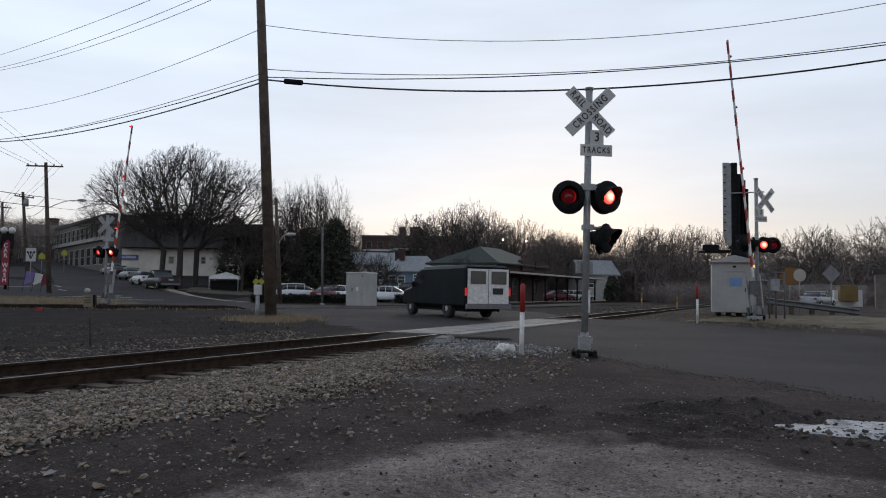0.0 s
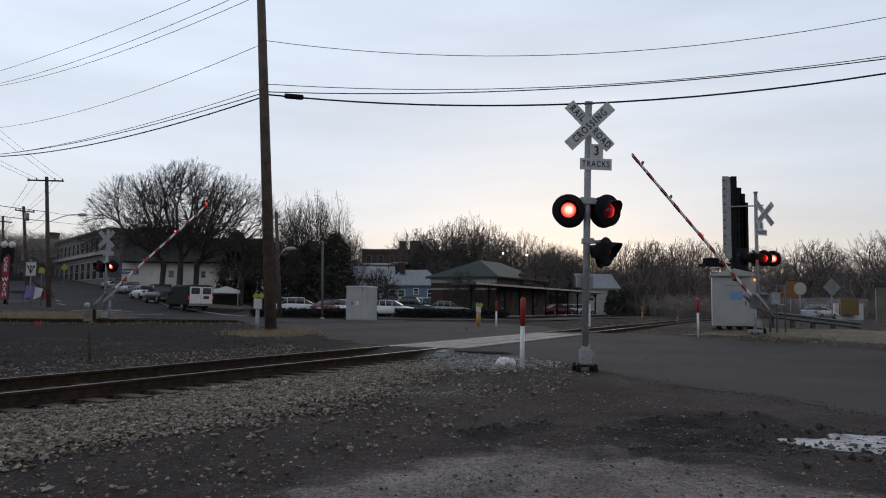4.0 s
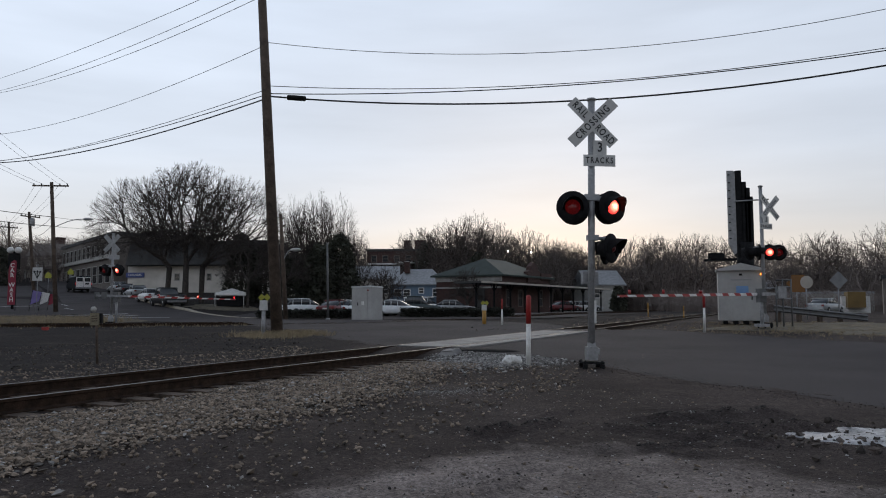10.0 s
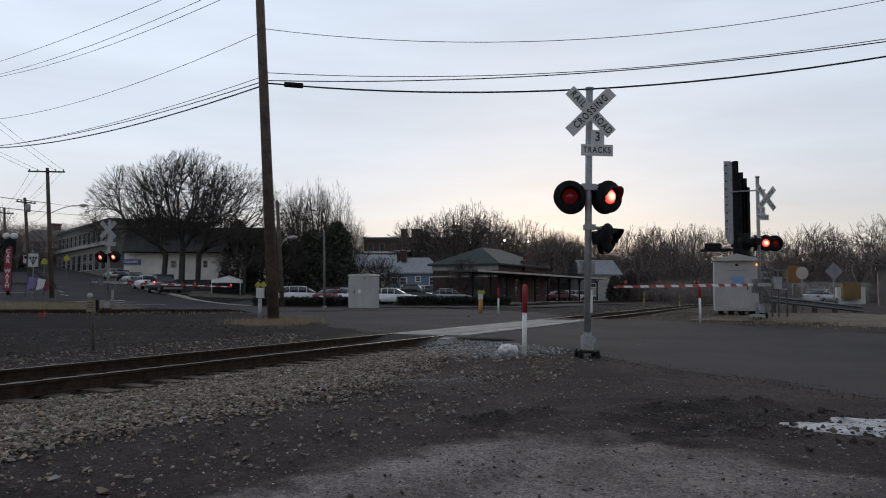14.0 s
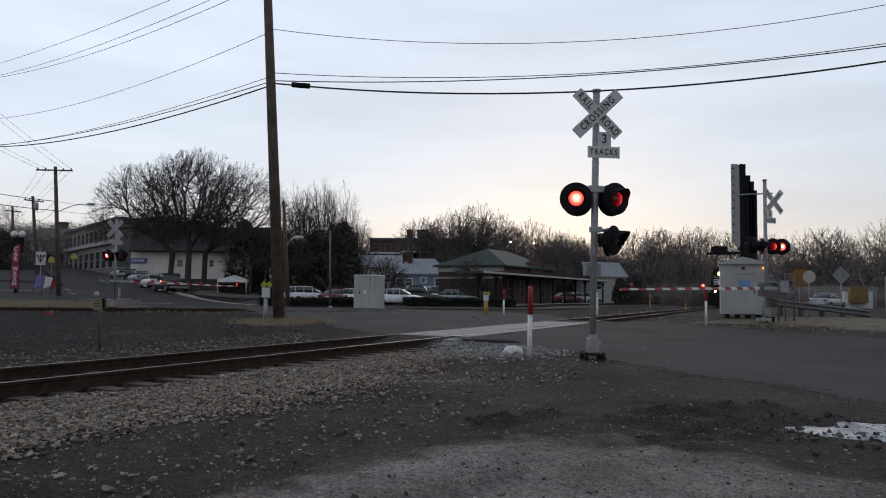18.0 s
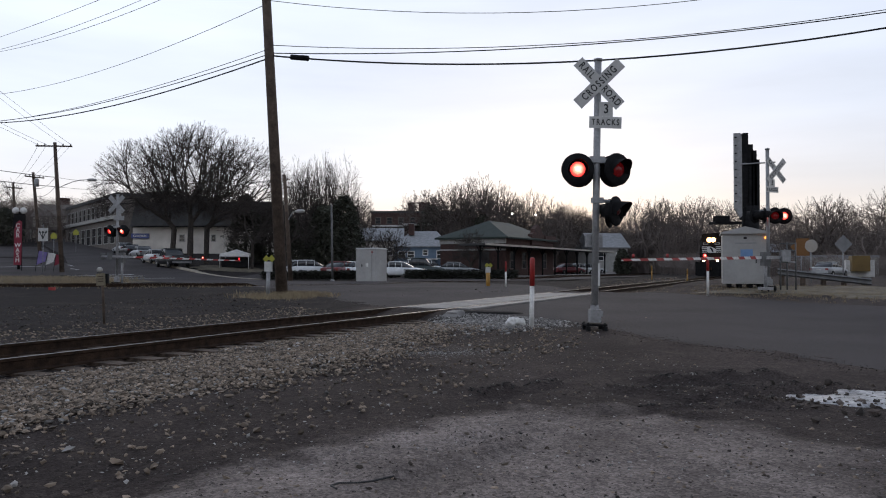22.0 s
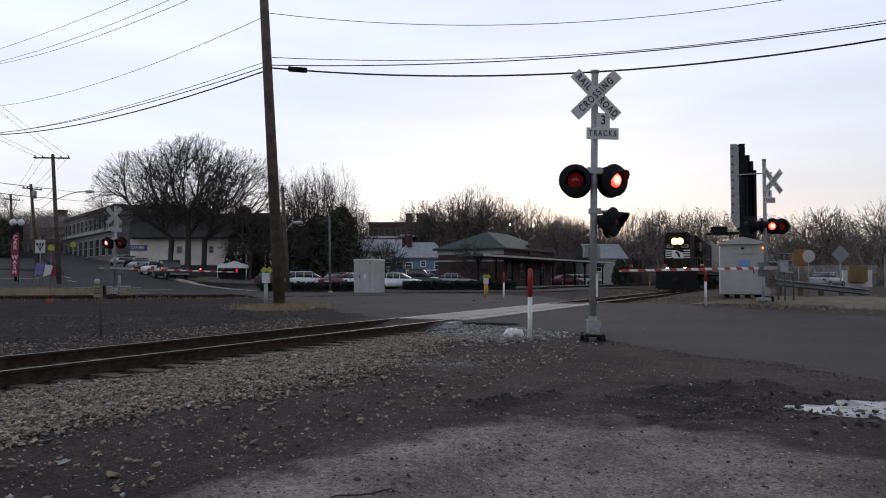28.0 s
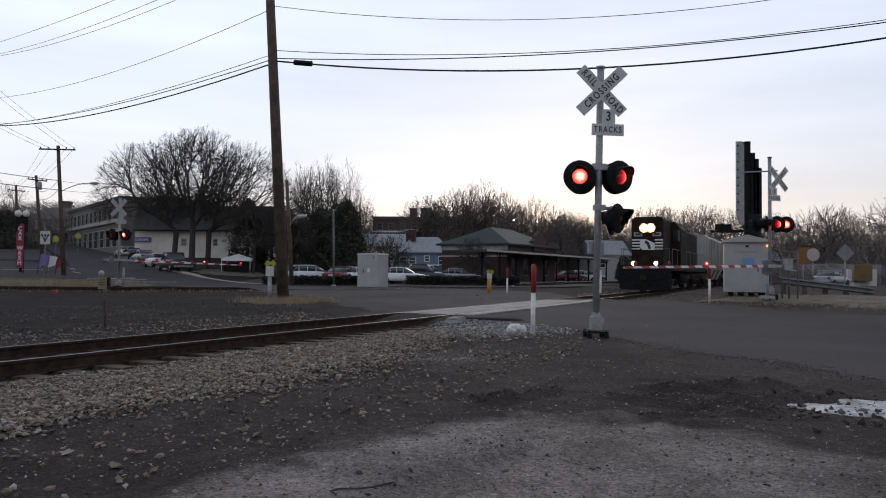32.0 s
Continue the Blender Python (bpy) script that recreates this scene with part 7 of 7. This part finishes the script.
def locomotive():
    """Front is local +Y; origin midway, on the rail head."""
    ob = thing("locomotive", pose(track_x(104), 104, 0), "black diesel locomotive with white striped high nose", "locomotive")
    bm = bmesh.new()
    box(bm, (0, 0, 1.45), (3.0, 16.6, 0.30))
    soften(bm, 0.03)
    part("frame", bm, M_loco, ob)
    bm = bmesh.new()
    prism(bm, [(-1.5, 0.22), (1.5, 0.22), (1.5, 1.6), (-1.5, 1.6)], 0.22, Matrix.Translation((0, 8.35, 0)))
    prism(bm, [(-1.35, 0.14), (1.35, 0.14), (1.2, 0.55), (-1.2, 0.55)], 0.5, Matrix.Translation((0, 8.5, 0)))
    part("pilot", bm, M_black, ob, "black pilot and plough")
    bm = bmesh.new()
    box(bm, (0, 8.75, 0.88), (0.28, 0.7, 0.28))
    part("coupler", bm, M_rail, ob)
    bm = bmesh.new()
    prism(bm, [(-0.95, 1.6), (0.95, 1.6), (0.95, 4.36), (0.78, 4.56), (-0.78, 4.56), (-0.95, 4.36)], 2.9, Matrix.Translation((0, 6.15, 0)))
    soften(bm, 0.05, 2)
    nose = part("short_hood", bm, M_loco, ob, "black high nose")
    for z in (2.62, 2.80, 2.98, 3.16):
        for s in (-1, 1):
            bm = bmesh.new()
            box(bm, (s * 0.68, 7.61, z), (0.48, 0.012, 0.085))
            part("stripe", bm, M_white, nose, "white nose stripe")
    bm = bmesh.new()
    prism(bm, [(-0.45, 2.55), (0.3, 2.55), (0.45, 2.7), (0.42, 3.2), (0.1, 3.2), (-0.42, 2.95)], 0.012, Matrix.Translation((0, 7.61, 0)))
    part("emblem_field", bm, M_white, nose, "plain white emblem shape")
    bm = bmesh.new()
    prism(bm, [(-0.20, 2.58), (-0.06, 2.62), (0.02, 2.85), (0.18, 3.02), (0.10, 3.14), (-0.08, 3.02), (-0.18, 2.82)], 0.012, Matrix.Translation((0, 7.622, 0)))
    part("emblem", bm, M_ink, nose, "plain dark emblem shape")
    bm = bmesh.new()
    box(bm, (0, 7.62, 3.88), (1.04, 0.10, 0.62))
    part("headlight_housing", bm, M_loco, nose)
    for s in (-1, 1):
        # emissive ring, oversized to stand for the glare round each lamp
        bm = bmesh.new()
        lathe(bm, [(0.165, -0.005), (0.27, -0.005), (0.27, 0.02), (0.165, 0.01)], 16, Matrix.Translation((s * 0.20, 7.67, 3.88)) @ Matrix.Rotation(radians(-90), 4, "X"))
        part("reflector", bm, M_glare, nose, "glowing ring in place of the headlight's glare")
        bm = bmesh.new()
        lathe(bm, [(0.0, 0), (0.165, 0), (0.165, 0.03), (0.0, 0.04)], 16, Matrix.Translation((s * 0.20, 7.67, 3.88)) @ Matrix.Rotation(radians(-90), 4, "X"))
        part("headlight", bm, M_headlamp, nose, "burning headlight")
        bm = bmesh.new()
        box(bm, (s * 0.56, 7.60, 3.50), (0.50, 0.05, 0.24))
        part("number_board", bm, M_trim, nose, "white number board with dark bars")
        bm = bmesh.new()
        box(bm, (s * 0.56, 7.63, 3.50), (0.34, 0.012, 0.12))
        part("number_bar", bm, M_ink, nose)
        bm = bmesh.new()
        lathe(bm, [(0.0, 0), (0.12, 0), (0.12, 0.03), (0.0, 0.05)], 14, Matrix.Translation((s * 0.66, 8.48, 1.72)) @ Matrix.Rotation(radians(-90), 4, "X"))
        part("ditch_light", bm, M_ditch, ob, "burning ditch light")
        bm = bmesh.new()
        box(bm, (s * 0.66, 8.40, 1.74), (0.3, 0.12, 0.3))
        part("ditch_light_housing", bm, M_loco, ob)
    bm = bmesh.new()
    prism(bm, [(-1.52, 1.6), (1.52, 1.6), (1.52, 3.95), (1.15, 4.42), (0, 4.62), (-1.15, 4.42), (-1.52, 3.95)], 2.3, Matrix.Translation((0, 3.55, 0)))
    soften(bm, 0.04)
    cab = part("cab", bm, M_loco, ob, "black cab")
    for s in (-1, 1):
        for yy_, w in ((4.0, 0.75), (3.1, 0.75)):
            bm = bmesh.new()
            box(bm, (s * 1.525, yy_, 3.3), (0.02, w, 0.8))
            part("side_window", bm, M_glass, cab)
        bm = bmesh.new()
        box(bm, (s * 1.25, 4.71, 3.55), (0.42, 0.02, 0.7))
        part("front_window", bm, M_glass, cab)
    bm = bmesh.new()
    prism(bm, [(-0.9, 1.6), (0.9, 1.6), (0.9, 4.1), (0.7, 4.3), (-0.7, 4.3), (-0.9, 4.1)], 10.2, Matrix.Translation((0, -2.7, 0)))
    soften(bm, 0.04)
    hood = part("long_hood", bm, M_loco, ob, "black long hood")
    for k in range(3):
        bm = bmesh.new()
        lathe(bm, [(0.6, 4.25), (0.62, 4.42), (0.5, 4.5)], 18, Matrix.Translation((0, -5.8 + 1.4 * k, 0)))
        part("fan", bm, M_black, hood)
    for k in range(8):
        for s in (-1, 1):
            bm = bmesh.new()
            box(bm, (s * 0.905, -7.0 + 1.2 * k, 2.7), (0.02, 0.95, 1.8))
            soften(bm, 0.006)
            part("hood_door", bm, M_loco, hood)
    bm = bmesh.new()
    lathe(bm, [(0.55, -2.0), (0.62, -1.9), (0.62, 1.9), (0.55, 2.0)], 14, Matrix.Translation((0, -0.3, 0.85)) @ Matrix.Rotation(radians(90), 4, "X") @ Matrix.Diagonal((1.9, 0.9, 1, 1)))
    part("fuel_tank", bm, M_black, ob)
    truck(ob, 5.0, 2)
    truck(ob, -5.0, 2)
    for s in (-1, 1):
        bm = bmesh.new()
        for k in range(9):
            y = -7.6 + 1.9 * k
            rod(bm, (s * 1.46, y, 1.6), (s * 1.46, y, 2.6), 0.018, seg=6)
        rod(bm, (s * 1.46, -7.6, 2.6), (s * 1.46, 7.6, 2.6), 0.02, seg=6)
        part("handrail", bm, M_greypost, ob, "dull grey handrail")
        bm = bmesh.new()
        rod(bm, (s * 1.42, 8.3, 0.5), (s * 1.42, 8.3, 2.65), 0.014, seg=6)
        rod(bm, (s * 1.42, 8.3, 2.6), (s * 0.5, 8.3, 2.6), 0.012, seg=6)
        part("grab_iron", bm, M_greypost, ob)
        bm = bmesh.new()
        for k in range(4):
            box(bm, (s * 1.36, 8.0, 0.40 + 0.33 * k), (0.34, 0.5, 0.05))
        part("steps", bm, M_loco, ob)
    bm = bmesh.new()
    box(bm, (0, 3.5, 4.66), (0.5, 0.3, 0.1))
    rod(bm, (-0.3, 3.9, 4.72), (0.3, 3.9, 4.72), 0.06, seg=8)
    part("horn", bm, M_black, ob)
    bm = bmesh.new()
    box(bm, (0, 8.43, 1.45), (2.7, 0.02, 0.10))
    part("front_sill_stripe", bm, M_white, ob)
    return ob


def hopper(label):
    ob = thing("hopper_wagon", pose(track_x(120), 120, 0), label, "freight wagon", "freight wagons")
    bm = bmesh.new()
    prism(bm, [(-1.55, 1.5), (1.55, 1.5), (1.58, 4.0), (1.2, 4.35), (-1.2, 4.35), (-1.58, 4.0)], 13.2, Matrix())
    soften(bm, 0.05)
    body = part("body", bm, M_hopper, ob, "dusty grey hopper body")
    for k in range(12):
        for s in (-1, 1):
            bm = bmesh.new()
            box(bm, (s * 1.60, -6.3 + 1.145 * k, 2.75), (0.10, 0.09, 2.5))
            part("rib", bm, M_hopper, body)
    bm = bmesh.new()
    box(bm, (0, 0, 4.5), (1.0, 12.8, 0.06))
    part("roof_walk", bm, M_galv, ob)
    bm = bmesh.new()
    for k in range(3):
        box(bm, (0, -3.4 + 3.4 * k, 1.1), (2.2, 1.6, 0.9), taper=1.4)
    part("outlet", bm, M_hopper, ob)
    bm = bmesh.new()
    box(bm, (0, 0, 1.3), (0.5, 15.0, 0.3))
    for e in (-1, 1):
        box(bm, (0, e * 6.9, 1.35), (2.9, 0.25, 0.3))
    part("sill", bm, M_black, ob)
    truck(ob, 5.4, 2)
    truck(ob, -5.4, 2)
    return ob


loco = locomotive()
wagons = [hopper("dusty grey covered hopper wagon behind the locomotive")]
for k in range(3):
    wagons.append(copy_thing(wagons[0], pose(0, 0, 0)))


# ---------------- movement ----------------
def along_track(y0, back):
    """The pose on the main track at a distance back (metres along the rails) behind the point at depth y0."""
    y, d = y0, 0.0
    while d < back:
        s = track_slope(y)
        y += 0.25 / math.sqrt(1 + s * s)
        d += 0.25
    return pose(track_x(y), y, 0.0, 0, 0, 180 - math.degrees(math.atan(track_slope(y))))


TRAIN = [(0, 142), (8, 117), (14, 99), (17, 90), (18, 87), (19, 84.2), (20, 81.3), (21, 78.2), (22, 75.4), (23, 72.6), (24, 69.7), (25, 66.6), (26, 63.2), (27.5, 57.5), (28.5, 54.6), (29.5, 51.5), (30.5, 48.8), (31.5, 45.4), (32, 43.7)]
VAN = [(0, 0.54, 31, -27), (0.5, -1.8, 35.2, -33), (1, -4.5, 40.2, -38), (1.5, -7.5, 43.8, -38), (2, -10.2, 47.2, -37), (2.5, -13.2, 51.4, -37), (3, -16.2, 55.5, -38), (3.5, -19, 59, -38), (4.5, -22.6, 62.8, -38),
       (6, -27.6, 68.2, -40), (7, -32.0, 74.8, -37), (8, -38.2, 83.8, -36), (9, -43.6, 91.2, -37), (10, -49.5, 98.5, -38), (11, -54.8, 105, -40), (12, -61, 112.5, -39), (13, -67, 120, -38), (16, -86, 150, -33), (20, -105, 190, -30), (32, -150, 290, -28)]
RIGHT_ARM = [(0, 77.6), (1, 66.8), (2, 52.5), (2.5, 45.6), (3, 39.4), (3.5, 33), (4.5, 24), (5.5, 15), (6, 11), (6.5, 7.5), (7, 5.0), (8, 2.0), (9, 0.2), (10, -0.8), (12, -1.0), (32, -1.0)]
GATE_FLASH = (0.6095, 0.43)
DARK_CAR = [(0, -130, 90, 98), (21, -84, 78, 98), (22.6, -58, 72.6, 100), (23.4, -46.5, 70.4, 102), (24, -37.9, 68.3, 105), (24.4, -35.2, 67.4, 107), (24.8, -32, 66.5, 107), (25.2, -29.1, 65.8, 108), (25.5, -27, 65.1, 112), (26.3, -21, 61.6, 112), (26.9, -17.8, 60.9, 78), (27.5, -15.9, 62.3, 35), (27.9, -15.4, 64, 8), (28.8, -15.6, 67, -6), (29.4, -15.8, 68.5, -6), (32, -15.8, 68.5, -6)]
LEFT_ARM = [(0, 83.5), (1, 75.5), (2, 63), (3, 51), (4.5, 36), (6, 21.5), (7, 14), (8, 6.5), (9, 1), (10, -1), (32, -1)]


def flash_rows(phase, place=(0, 0.075, 0), front=180):
    """Rows for a flashing lens: 0 degrees turned to the front is lit, 150 is dark."""
    half, t0 = {"A": (0.637, 5.80), "B": (0.637, 5.80), "LA": (0.611, 1.15), "LB": (0.611, 1.15), "GA": GATE_FLASH, "GB": GATE_FLASH}[phase]
    rows = []
    k0 = int(math.floor((0 - t0) / half)) - 1
    lit_after = {"A": 1, "B": 0, "LA": 1, "LB": 0, "GA": 0, "GB": 1}[phase]
    k = k0
    seq = []
    while t0 + k * half < 33:
        on = (k % 2) == lit_after
        t = t0 + k * half
        a, b = (150, 0) if on else (0, 150)
        seq += [(t - 0.08, a), (t - 0.01, 68), (t + 0.07, b)] if on else [(t - 0.05, a), (t + 0.07, 62), (t + 0.22, b)]
        k += 1
    inside = [s for s in seq if 0 < s[0] < 32]
    before = [s for s in seq if s[0] <= 0][-1]
    after = [s for s in seq if s[0] >= 32][0]
    lerp = lambda p, q, t: p[1] + (q[1] - p[1]) * (t - p[0]) / (q[0] - p[0])
    out = [(0, lerp(before, inside[0], 0))] + inside + [(32, lerp(inside[-1], after, 32))]
    return [(t, pose(*place, 0, 0, front + a)) for t, a in out]


def motions():
    walk(loco, [(t, along_track(y, 8.4)) for t, y in TRAIN])
    for i, w in enumerate(wagons):
        walk(w, [(t, along_track(y, 8.4 + 16.6 + 15.6 * i)) for t, y in TRAIN])
    walk(van, [(t, pose(x, y, road_z(x, y) if y < 190 else ground_z(x, y), 0, 0, -az)) for t, x, y, az in VAN])
    walk(dark_car, [(t, pose(x, y, ground_z(x, y) + 0.04, 0, 0, -az)) for t, x, y, az in DARK_CAR])
    for key, rows in (("right", RIGHT_ARM), ("left", LEFT_ARM)):
        arm, yaw, zp = ARMS[key]
        walk(arm, [(t, Matrix.Translation((0, 0, zp)) @ Matrix.Rotation(radians(yaw), 4, "Z") @ Matrix.Rotation(radians(-a), 4, "Y")) for t, a in rows])
    for lens, phase in FLASHERS:
        walk(lens, flash_rows(phase))
    for lens, phase, place, front in GATE_LAMPS:
        walk(lens, flash_rows(phase, place, front))


motions()
